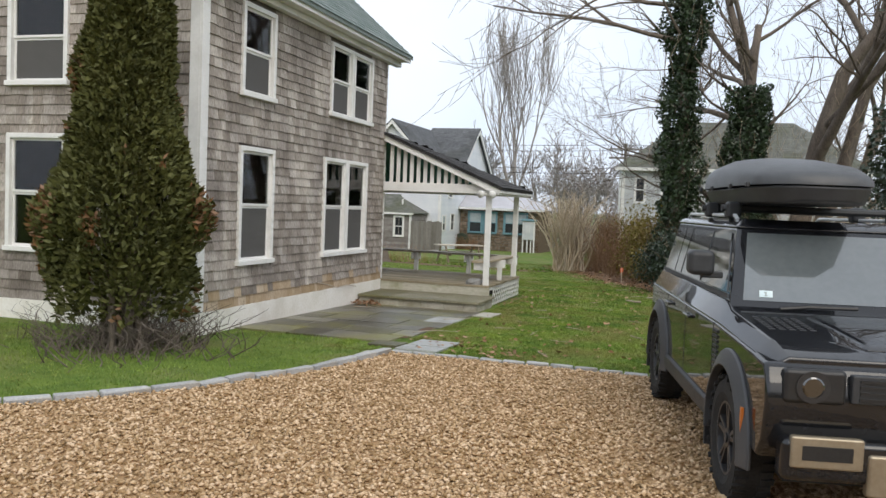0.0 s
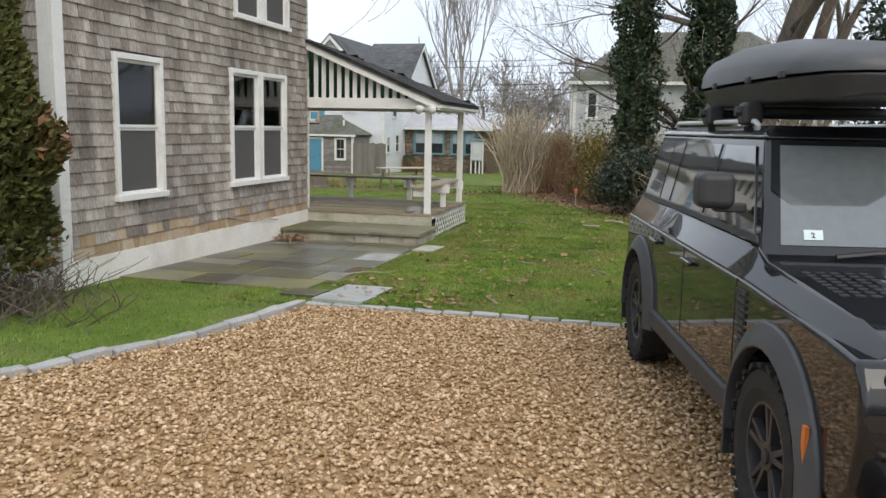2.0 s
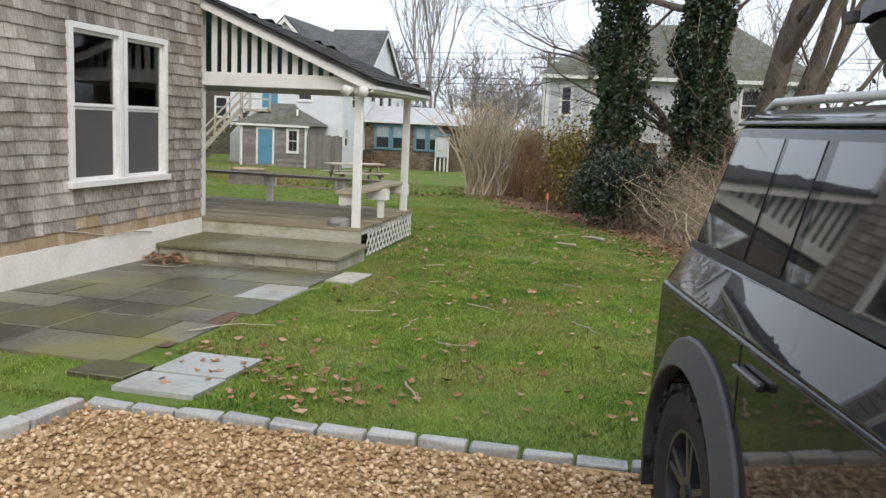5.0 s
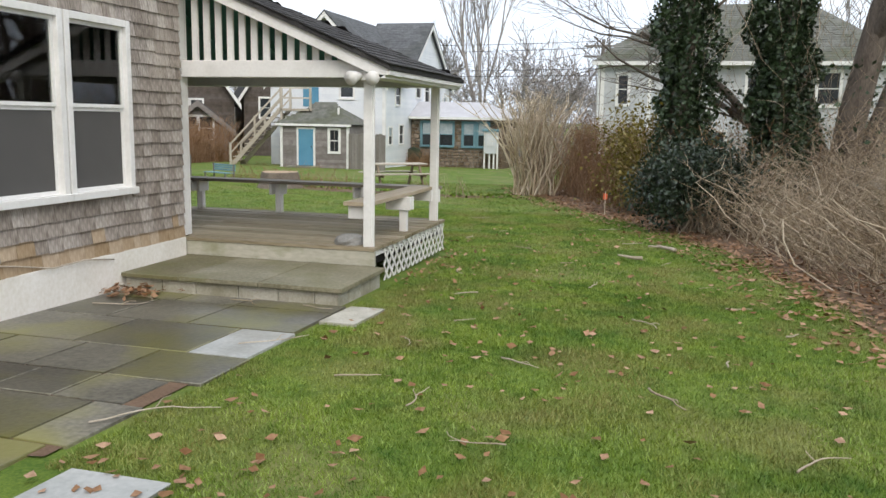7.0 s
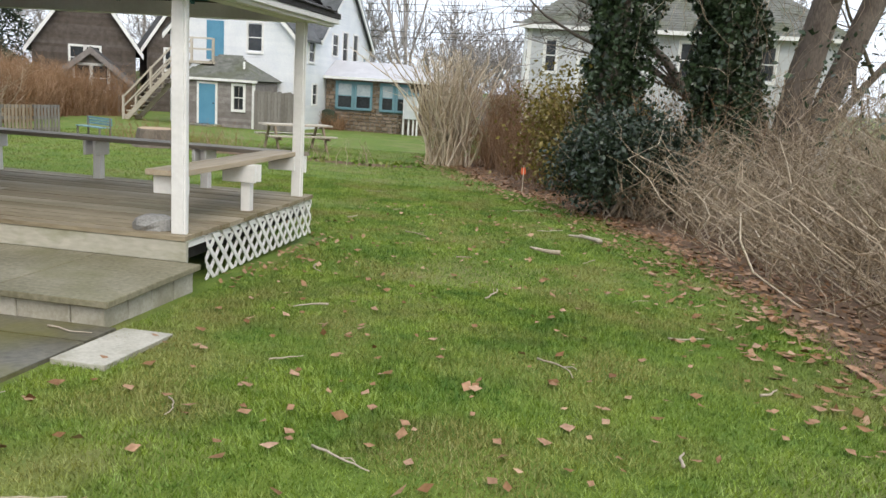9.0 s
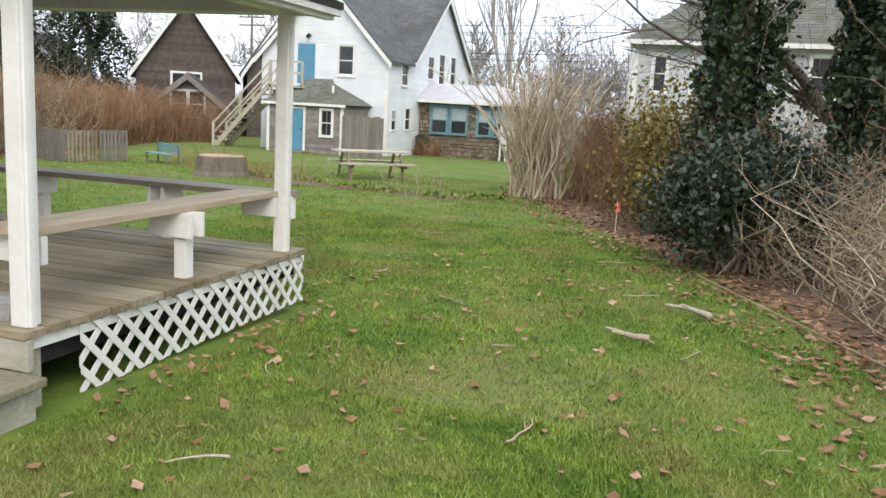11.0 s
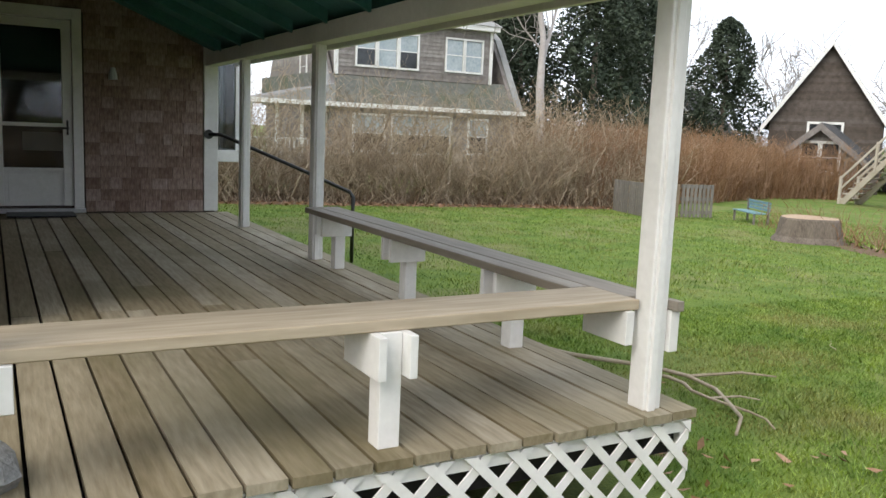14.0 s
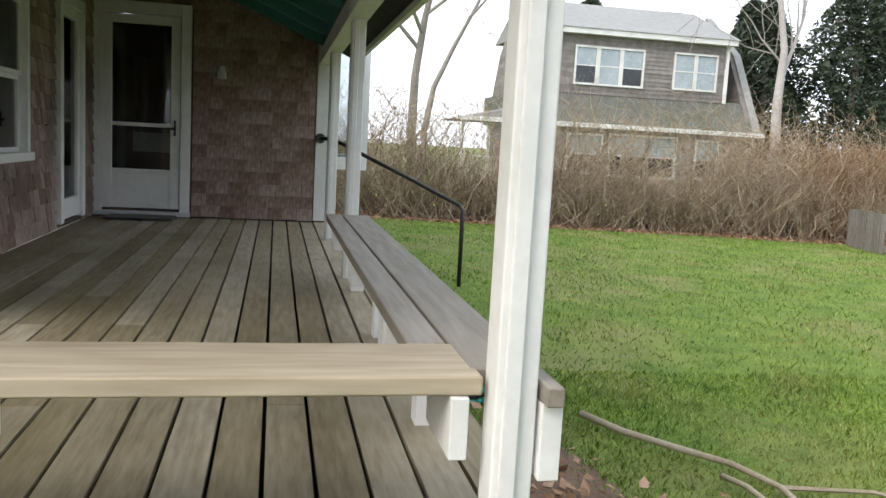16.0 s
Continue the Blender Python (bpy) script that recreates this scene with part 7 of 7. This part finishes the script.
edge = np.array(EDGE_R)
def on_lawn(x, y):
    e = np.interp(y, edge[:, 1], edge[:, 0])
    off_patio = ~((x < -2.9) & (y < 13.9) & (y > 9.72)) & ~((x < -2.95) & (y >= 13.7) & (y < 17.7)) & ~((x > -3.4) & (x < -2.28) & (y > 9.1) & (y < 10.1))
    return (x < e - 0.1 + rng.normal(size=len(x)) * 0.25) & off_patio & (y > 8.96)


blades("near_grass", 400000, (-3.6, 2.6, 9.0, 16.0), 0.032, 0.006, on_lawn, "short green lawn grass beside the patio")
blades("mid_grass", 260000, (-6.5, 2.0, 15.0, 24.0), 0.034, 0.008, on_lawn, "short green lawn grass beyond the porch")
blades("far_grass", 130000, (-16.5, -1.0, 17.6, 34.0), 0.040, 0.012, lambda x, y: on_lawn(x, y), "short green lawn behind the house")
blades("front_grass", 60000, (-9.0, -2.9, 2.0, 9.75), 0.034, 0.007,
       lambda x, y: (x < np.array([kerb_x(v) for v in y]) - 0.06) & ~((y > 8.85) & (x < -5.22)), "lawn strip between the kerb and house")

n = 750
x, y = rng.uniform(-3.4, 1.6, n), 9.3 + 12 * rng.uniform(0, 1, n) ** 1.2
k = on_lawn(x, y)
C = np.stack([x[k], y[k], -0.19 - 0.0215 * y[k] + 0.035], 1)
stuff("lawn_leaves", leaves_np(C, 0.034, up=-2.0, aspect=0.7), M_LEAF, "scattered dry oak leaves on the lawn", "leaves")
n = 90
C = np.stack([rng.normal(-2.0, 0.35, n), rng.normal(9.75, 0.3, n), np.zeros(n)], 1)
C[:, 2] = -0.19 - 0.0215 * C[:, 1] + 0.04
C = C[C[:, 1] > 9.15]
stuff("lawn_leaves", leaves_np(C, 0.035, up=-2.0, aspect=0.7), M_LEAF, "cluster of dry leaves by the kerb", "leaves")
n = 60
C = np.stack([-3.05 + np.abs(rng.normal(0, 0.14, n)), rng.uniform(15.2, 17.7, n), np.zeros(n)], 1)
C[:, 2] = -0.19 - 0.0215 * C[:, 1] + 0.035
stuff("lattice_leaves", leaves_np(C, 0.033, up=-2.0), M_LEAF, "dry leaves gathered at the lattice foot", "leaves")


def twig(at, L, r, rz, seed, m=M_TWIG, label="pale fallen twig on the grass", name="fallen_twig"):
    r2 = random.Random(seed)
    p, d, pts = Vector((0, 0, 0.03 + r)), 0.0, []
    for i in range(9):
        pts.append(tuple(p))
        d += r2.uniform(-0.45, 0.45)
        p = p + Vector((math.cos(d), math.sin(d), r2.uniform(-0.06, 0.06))) * L / 8
        p.z = max(p.z, r + 0.018)
    o = thing(name, label, "twig", (at[0], at[1], gz(at[1])), rz, group="fallen twigs")
    part("stick", Mesh().tube(pts, [r * (1 - 0.07 * i) for i in range(9)], 6), m, o, smooth=True)
    if L > 0.3:
        q = pts[4]
        part("side_shoot", Mesh().tube([q, (q[0] + L * 0.14, q[1] + L * 0.10, q[2] + 0.015), (q[0] + L * 0.24, q[1] + L * 0.12, q[2] + 0.01)], [r * 0.6, r * 0.5, r * 0.3], 5), m, o)


r7 = random.Random(77)
for i, (x, y) in enumerate(((-1.6, 11.4), (-0.95, 11.0), (-2.2, 11.8), (-1.3, 12.6), (0.2, 12.9), (-0.5, 14.2), (-1.9, 13.6), (-1.0, 15.6), (0.1, 16.0), (-0.2, 17.8), (-1.5, 17.2), (-2.3, 18.5), (-2.9, 20.3),
                             (-0.9, 19.5), (-2.0, 14.9), (0.7, 14.0), (-1.2, 9.9), (0.4, 11.1), (-2.55, 16.2), (-3.2, 19.2), (-4.8, 20.9), (-3.9, 22.4), (-1.4, 21.3), (0.3, 15.0), (-2.1, 12.9), (-0.3, 12.2))):
    twig((x, y), r7.uniform(0.14, 0.42), r7.uniform(0.004, 0.009), r7.uniform(0, 360), 100 + i)
twig((-0.15, 18.9), 0.45, 0.03, 115, 5, M_TWIG, "thick pale broken branch on the lawn", "fallen_branch")
twig((-0.55, 17.9), 0.35, 0.026, 170, 6, M_TWIG, "thick pale broken branch on the lawn", "fallen_branch")
twig((-5.5, 18.55), 2.2, 0.02, 38, 7, M_TWIG, "long pale fallen branch on the grass", "fallen_branch")
twig((-4.7, 18.9), 1.1, 0.014, 30, 8, M_TWIG, "long pale fallen branch on the grass", "fallen_branch")


def pebbles():
    n = 95000
    y = rng.uniform(0.9, 8.85, n)
    x = rng.uniform(-4.7, 2.2, n)
    far = rng.uniform(size=n) < 0.95
    k = (x > np.array([kerb_x(v) for v in y]) + 0.05) & far
    x, y = x[k], y[k]
    n = len(x)
    base = np.array([(1, 0, 0), (-1, 0, 0), (0, 1, 0), (0, -1, 0), (0, 0, 1), (0, 0, -1)], float)
    tri = np.array([(0, 2, 4), (2, 1, 4), (1, 3, 4), (3, 0, 4), (2, 0, 5), (1, 2, 5), (3, 1, 5), (0, 3, 5)])
    s = rng.uniform(0.009, 0.022, n)
    sc = np.stack([s * rng.uniform(0.9, 1.6, n), s, s * rng.uniform(0.45, 0.8, n)], 1)
    a = rng.uniform(0, 2 * np.pi, n)
    V = base[None] * sc[:, None] * rng.uniform(0.75, 1.2, (n, 6, 1))
    V[:, :, 2] += V[:, :, 0] * rng.uniform(-0.4, 0.4, (n, 1))
    c, q = np.cos(a)[:, None], np.sin(a)[:, None]
    X, Y = V[:, :, 0] * c - V[:, :, 1] * q, V[:, :, 0] * q + V[:, :, 1] * c
    z = -0.19 - 0.0215 * y + 0.034 + rng.uniform(-0.006, 0.016, n)
    W = np.stack([X + x[:, None], Y + y[:, None], V[:, :, 2] + z[:, None]], 2).reshape(-1, 3)
    F = (tri[None] + (np.arange(n) * 6)[:, None, None]).reshape(-1, 3)
    ob = stuff("gravel_pebbles", (W, F), M_PEBBLE, "loose tan and honey-coloured gravel pebbles", "gravel")


pebbles()


# ---------------------------------------------------------------- things in the yard
def picnic_table():
    o = thing("picnic_table", "pale weathered picnic table on the far lawn", "table", (-8.45, 31.3, gz(31.3)), 40)
    for i in range(4):
        boxpart("top_plank", (-0.95, -0.32 + i * 0.165, 0.66, 0.95, -0.165 + i * 0.165, 0.70), M_PLANK, o)
    for sy in (-0.72, 0.48):
        boxpart("seat_plank", (-0.95, sy, 0.38, 0.95, sy + 0.24, 0.42), M_PLANK, o)
    for x in (-0.7, 0.66):
        for sg in (-1, 1):
            part("leg", Mesh().prism([(sg * 0.2, 0.65), (sg * 0.29, 0.65), (sg * 0.66, 0.0), (sg * 0.56, 0.0)], x, x + 0.05, "x"), M_PALLET, o)
        boxpart("crossbar", (x + 0.052, -0.7, 0.30, x + 0.09, 0.7, 0.378), M_PALLET, o)


picnic_table()


def stump():
    o = thing("tree_stump", "broad cut tree stump beside the flower bed", "stump", (-10.9, 28.4, gz(28.4)))
    n, vs = 26, []
    for z, r in ((-0.05, 0.72), (0.12, 0.58), (0.42, 0.52), (0.45, 0.50)):
        vs += [(r * (1 + 0.08 * math.sin(3 * a) + 0.05 * math.sin(7 * a + 1)) * math.cos(a), r * (1 + 0.08 * math.sin(3 * a)) * math.sin(a), z) for a in (2 * math.pi * i / n for i in range(n))]
    part("bark", Mesh().add(vs, [(k * n + i, k * n + (i + 1) % n, (k + 1) * n + (i + 1) % n, (k + 1) * n + i) for k in range(3) for i in range(n)]), M_BARK, o)
    part("cut_face", Mesh().add([(p[0], p[1], 0.452) for p in vs[3 * n:]] + [(p[0] * 0.98, p[1] * 0.98, 0.40) for p in vs[3 * n:]],
                                [tuple(range(n)), tuple(range(n, 2 * n))[::-1]] + [(i, n + i, n + (i + 1) % n, (i + 1) % n) for i in range(n)]), M_CUTWOOD, o)


stump()


def pallet_bin():
    o = thing("compost_bin", "compost bin knocked together from wooden pallets", "compost bin", (-15.3, 28.6, gz(28.6)), -12)
    o.scale = (0.62, 0.75, 0.88)
    for side, (x, y, r) in enumerate(((-0.55, -0.5, 0), (-1.75, -0.5, 0), (0.6, -0.45, 90), (0.6, 0.75, 90))):
        m = pose(x, y, 0, 0, 0, r)
        for i in range(8):
            part("slat", Mesh().box(i * 0.145, -0.02, 0.02, i * 0.145 + 0.095, 0.0, 0.88, m), M_PALLET if side == 2 else M_FENCE, o)
        for z in (0.1, 0.45, 0.78):
            part("rail", Mesh().box(0, 0.002, z, 1.12, 0.08, z + 0.09, m), M_FENCE, o)


pallet_bin()

gb = thing("garden_bench", "faded blue garden bench by the beds", "bench", (-14.0, 30.4, gz(30.4)), -25)
gb.scale = (0.85, 0.8, 0.62)
for i in range(3):
    boxpart("seat_slat", (-0.7, -0.2 + i * 0.14, 0.4, 0.7, -0.08 + i * 0.14, 0.43), M_TEALTRIM, gb)
    boxpart("back_slat", (-0.7, 0.24, 0.5 + i * 0.12, 0.7, 0.27, 0.59 + i * 0.12), M_TEALTRIM, gb)
for x in (-0.65, 0.6):
    for y in (-0.18, 0.22):
        boxpart("leg", (x, y, 0, x + 0.05, y + 0.05, 0.4 if y < 0 else 0.85), M_FENCE, gb)

ub = thing("utility_cabinet", "grey utility meter cabinet on white legs", "utility box", (-9.1, 48.0, gz(48)))
boxpart("cabinet", (-0.3, -0.15, 0.75, 0.3, 0.15, 1.85), M_UTIL, ub, bevel=0.02)
boxpart("cap", (-0.42, -0.22, 1.85, 0.42, 0.22, 1.97), M_TEALTRIM, ub, bevel=0.02)
boxpart("meter_plate", (-0.15, -0.18, 1.15, 0.12, -0.152, 1.6), M_SILVER, ub)
for x in (-0.36, -0.1, 0.12, 0.3):
    boxpart("leg", (x, -0.06, 0, x + 0.07, 0.04, 1.84 if abs(x) > 0.25 else 0.74), M_WHITE, ub)

hz = thing("garden_hose", "coiled black and teal hose beside the porch", "hose", (-6.1, 18.05, gz(18)))
for k, (m_, r_, dz) in enumerate(((M_HOSE, 0.26, 0.02), (M_BLACK, 0.22, 0.05), (M_HOSE, 0.18, 0.07))):
    part("coil", Mesh().tube([(r_ * 1.3 * math.cos(a) + 0.05 * k, r_ * math.sin(a), dz + 0.02 * math.sin(2 * a)) for a in (i * 0.4 for i in range(17))], 0.014, 6), m_, hz, smooth=True)

rock = Mesh()
rr_ = random.Random(3)
n = 10
vs = []
for z, r in ((0, 0.9), (0.35, 1.0), (0.75, 0.85), (1.0, 0.5)):
    vs += [(0.16 * r * math.cos(2 * math.pi * i / n) * rr_.uniform(0.85, 1.1), 0.10 * r * math.sin(2 * math.pi * i / n) * rr_.uniform(0.85, 1.1), z * 0.11) for i in range(n)]
rock.add(vs, [(k * n + i, k * n + (i + 1) % n, (k + 1) * n + (i + 1) % n, (k + 1) * n + i) for k in range(3) for i in range(n)] + [tuple(range(n))[::-1], tuple(3 * n + i for i in range(n))])
ro = part("rock", rock, M_ROCK)
ro.matrix_world = pose(-3.43, 15.12, DZ, 0, 0, 20)
tagged(ro, "rough grey granite rock on the deck corner", "rock")

ms_ = thing("marker_stake", "small orange marker flag in the brush", "marker", (-1.55, 24.4, gz(24.4)))
part("flag", Mesh().box(-0.04, -0.005, 0.34, 0.04, 0.005, 0.46), M_ORANGE, ms_)
part("stake", Mesh().tube([(0, 0, 0), (0, 0, 0.5)], 0.008, 5), M_BRUSH_TAN, ms_)

# flower bed across the lawn
s = Mesh()
bed = [(-12.0, 29.6), (-9.4, 28.5), (-7.2, 28.1), (-5.2, 27.8), (-4.4, 28.6)]
for i, (x, y) in enumerate(bed):
    w = 0.28 if i > 1 else 0.75
    s.v += [(x, y - w, gz(y - w) - 0.008), (x, y, gz(y) + 0.05), (x + 0.1, y + w, gz(y + w) - 0.008)]
for i in range(len(bed) - 1):
    for j in range(2):
        s.f.append((3 * i + j, 3 * i + j + 1, 3 * i + 4 + j, 3 * i + 3 + j))
        s.m.append(0)
tagged(part("flower_bed", s, M_DIRT), "narrow bare flower bed across the lawn", "flower bed", kind="structure")
b = along(bed, 700, -0.25, 0.25)
b[:, 2] += rng.uniform(0.02, 0.10, 700)
stuff("bed_plants", leaves_np(b, 0.05), M_GRASS, "low green plants in the flower bed", "plants")
b = along([(-13.2, 30.2), (-10.2, 28.9), (-8.8, 28.4)], 220, -0.5, 0.5)
P1, R1 = stems(b, rng.uniform(0.3, 0.9, 220), 0.25, 0.5, 0.007, 5)
stuff("bed_stalks", tubes_np(P1, R1), M_BRUSH_RED, "dry reddish stalks in the flower bed", "plants")
for i, (x, y) in enumerate(((-8.0, 27.9), (-9.2, 28.4), (-5.6, 27.6), (-6.7, 28.0))):
    shrub_fan("rose_bush", "small bare rose bush in the bed", (x, y, gz(y)), 9, 0.75, 0.35, 0.008, M_BRUSH, 40, 0.2)
b = along([(-14.2, 47.9), (-12.4, 47.9)], 500, -0.6, 0.2)
P1, R1 = stems(b, rng.uniform(0.5, 1.1, 500), 0.3, 0.5, 0.01, 5)
stuff("foundation_shrub", tubes_np(P1, R1), M_BRUSH_RED, "low russet shrub against the white house", "shrub")

# dirt patch behind the deck corner
s = Mesh()
pts = [(-4.55 + 0.95 * math.cos(a) * (1 + 0.12 * math.sin(3 * a)), 18.0 + 0.42 * math.sin(a)) for a in (2 * math.pi * i / 18 for i in range(18))]
s.add([(x, y, gz(y) + 0.002) for x, y in pts] + [(-4.55, 18.0, gz(18) + 0.06)], [(i, (i + 1) % 18, 18) for i in range(18)])
tagged(part("bare_soil", s, M_DIRT, smooth=True), "bare brown soil behind the deck corner", "ground", kind="structure")
C = np.stack([rng.normal(-4.5, 0.5, 260), rng.normal(18.0, 0.2, 260), np.full(260, gz(18) + 0.06)], 1)
stuff("soil_leaves", leaves_np(C, 0.035, up=-1), M_LEAF, "dead leaves on the bare soil", "leaves")
# leaves and twigs by the steps
C = np.stack([rng.normal(-4.95, 0.14, 90), rng.normal(13.62, 0.10, 90), gz(13.6) + 0.04 + rng.uniform(0, 0.06, 90)], 1)
stuff("step_leaves", leaves_np(C, 0.045, up=-1), M_LEAF, "heap of dead leaves at the step", "leaves")
for i, (x, y, L, rz) in enumerate(((-4.9, 13.6, 0.35, -20), (-4.0, 13.68, 0.4, 10), (-3.3, 13.7, 0.3, -30), (-3.15, 12.3, 0.55, 60), (-3.05, 10.6, 0.7, 70), (-5.0, 13.1, 0.5, 30))):
    twig((x, y), L, 0.006, rz, 300 + i)
cb = Mesh().tube([(HX + 0.03, 12.2, 0.02), (HX + 0.035, 12.5, -0.03), (HX + 0.06, 12.9, -0.11), (HX + 0.06, 13.3, -0.10), (HX + 0.05, 13.7, -0.16)], 0.007, 5)
tagged(part("cable", cb, M_TWIG, smooth=True), "thin loose cable drooping along the foundation", "cable")

# utility poles and wires
def pole(x, y, top, label):
    o = thing("utility_pole", label, "pole", (x, y, gz(y)))
    part("mast", Mesh().tube([(0, 0, 0), (0, 0, top - gz(y))], [0.16, 0.11], 8), M_FENCE, o)
    for dz in (0.35, 1.0):
        boxpart("crossarm", (-1.2, -0.06, top - gz(y) - dz - 0.12, 1.2, 0.06, top - gz(y) - dz), M_FENCE, o)
    for i in range(4):
        part("insulator", Mesh().tube([(-1.05 + i * 0.7, 0, top - gz(y) - 0.35), (-1.05 + i * 0.7, 0, top - gz(y) - 0.2)], 0.05, 6), M_PLASTIC, o)


pole(-38.5, 75.0, 8.0, "wooden utility pole with two crossarms")
pole(-5.0, 62.0, 6.4, "wooden utility pole by the grey house")
for i, (z0, z1) in enumerate(((7.6, 6.3), (7.0, 5.9), (5.6, 4.6), (5.2, 4.2))):
    pts = [(-38.5 + 33.5 * t, 75 - 13 * t, z0 + (z1 - z0) * t - 1.2 * t * (1 - t)) for t in (j / 12 for j in range(13))]
    tagged(part("overhead_wire", Mesh().tube(pts, 0.016, 4), M_BLACK), "dark overhead wire sagging between poles", "wire", group="overhead wires")
    pts = [(-5 + 40 * t, 62 - 4 * t, z1 - 1.0 * t * (1 - t)) for t in (j / 8 for j in range(9))]
    tagged(part("overhead_wire", Mesh().tube(pts, 0.016, 4), M_BLACK), "dark overhead wire sagging between poles", "wire", group="overhead wires")
hr2 = thing("hose_reel", "dark green hose reel against the white house", "hose reel", (-13.2, 48.2, gz(48)))
part("drum", Mesh().tube([(0, -0.15, 0.55), (0, 0.1, 0.55)], 0.42, 16), M_HOLLY, hr2)
boxpart("stand", (-0.3, -0.1, 0, 0.3, 0.08, 0.2), M_HOLLY, hr2)

# street side behind the walk: unseen woods added to close the view and reflections
b = along([(-25, -14), (0, -17), (22, -12)], 1400, 0, 5)
P1, R1 = stems(b, rng.uniform(2.0, 6.0, len(b)), 0.25, 0.4, 0.06, 5)
Q1, S1 = side_twigs(P1, 4000, 1.2, 0.03)
stuff("roadside_woods", join(tubes_np(P1, R1), tubes_np(Q1, S1)), M_BRUSH, "unseen leafless woods added behind the driveway", "woods")

# ---------------------------------------------------------------- shingles of the house, laid last
m_e = Matrix(((0, 1, 0, HX), (1, 0, 0, HY0), (0, 0, 1, HBASE), (0, 0, 0, 1)))
holes_e = [(a - HY0, c - HBASE - 0.03, b - HY0, d - HBASE) for a, c, b, d in east_holes] + [(0, -1, 0.12, 9), (HYE - HY0, -1, 9, 9)]
shingle_field(wall_e, m_e, HY1 - HY0, HTOP - HBASE, holes_e, M_SHINGLE, M_SHINGLE_NEW, single=lambda x, z: 3.4 < x < 6.1 and z < 1.6, seed=11)
m_s = Matrix(((-1, 0, 0, HX), (0, -1, 0, HY0), (0, 0, 1, HBASE), (0, 0, 0, 1)))
holes_s = [(HX - c, b - HBASE - 0.03, HX - a, d - HBASE) for a, b, c, d in front_holes] + [(0, -1, 0.14, 9)]
shingle_field(wall_s, m_s, HX - HW, HTOP - HBASE, holes_s, M_SHINGLE, seed=12)
m_n = Matrix(((1, 0, 0, HW), (0, 1, 0, HY1), (0, 0, 1, -0.1), (0, 0, 0, 1)))
holes_n = [(-8.32 - HW, 0.62, -7.42 - HW, 1.87), (-10.12 - HW, -1, -9.18 - HW, 2.05), (HX - 0.21 - HW, -1, 9, 9), (-1, -1, WX - HW, 9)]
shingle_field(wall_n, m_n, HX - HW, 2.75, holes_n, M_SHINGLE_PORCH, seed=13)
m_w = Matrix(((0, 1, 0, WX), (1, 0, 0, HY1), (0, 0, 1, -0.1), (0, 0, 0, 1)))
wall_p = bpy.data.objects["wall_porch_end"]
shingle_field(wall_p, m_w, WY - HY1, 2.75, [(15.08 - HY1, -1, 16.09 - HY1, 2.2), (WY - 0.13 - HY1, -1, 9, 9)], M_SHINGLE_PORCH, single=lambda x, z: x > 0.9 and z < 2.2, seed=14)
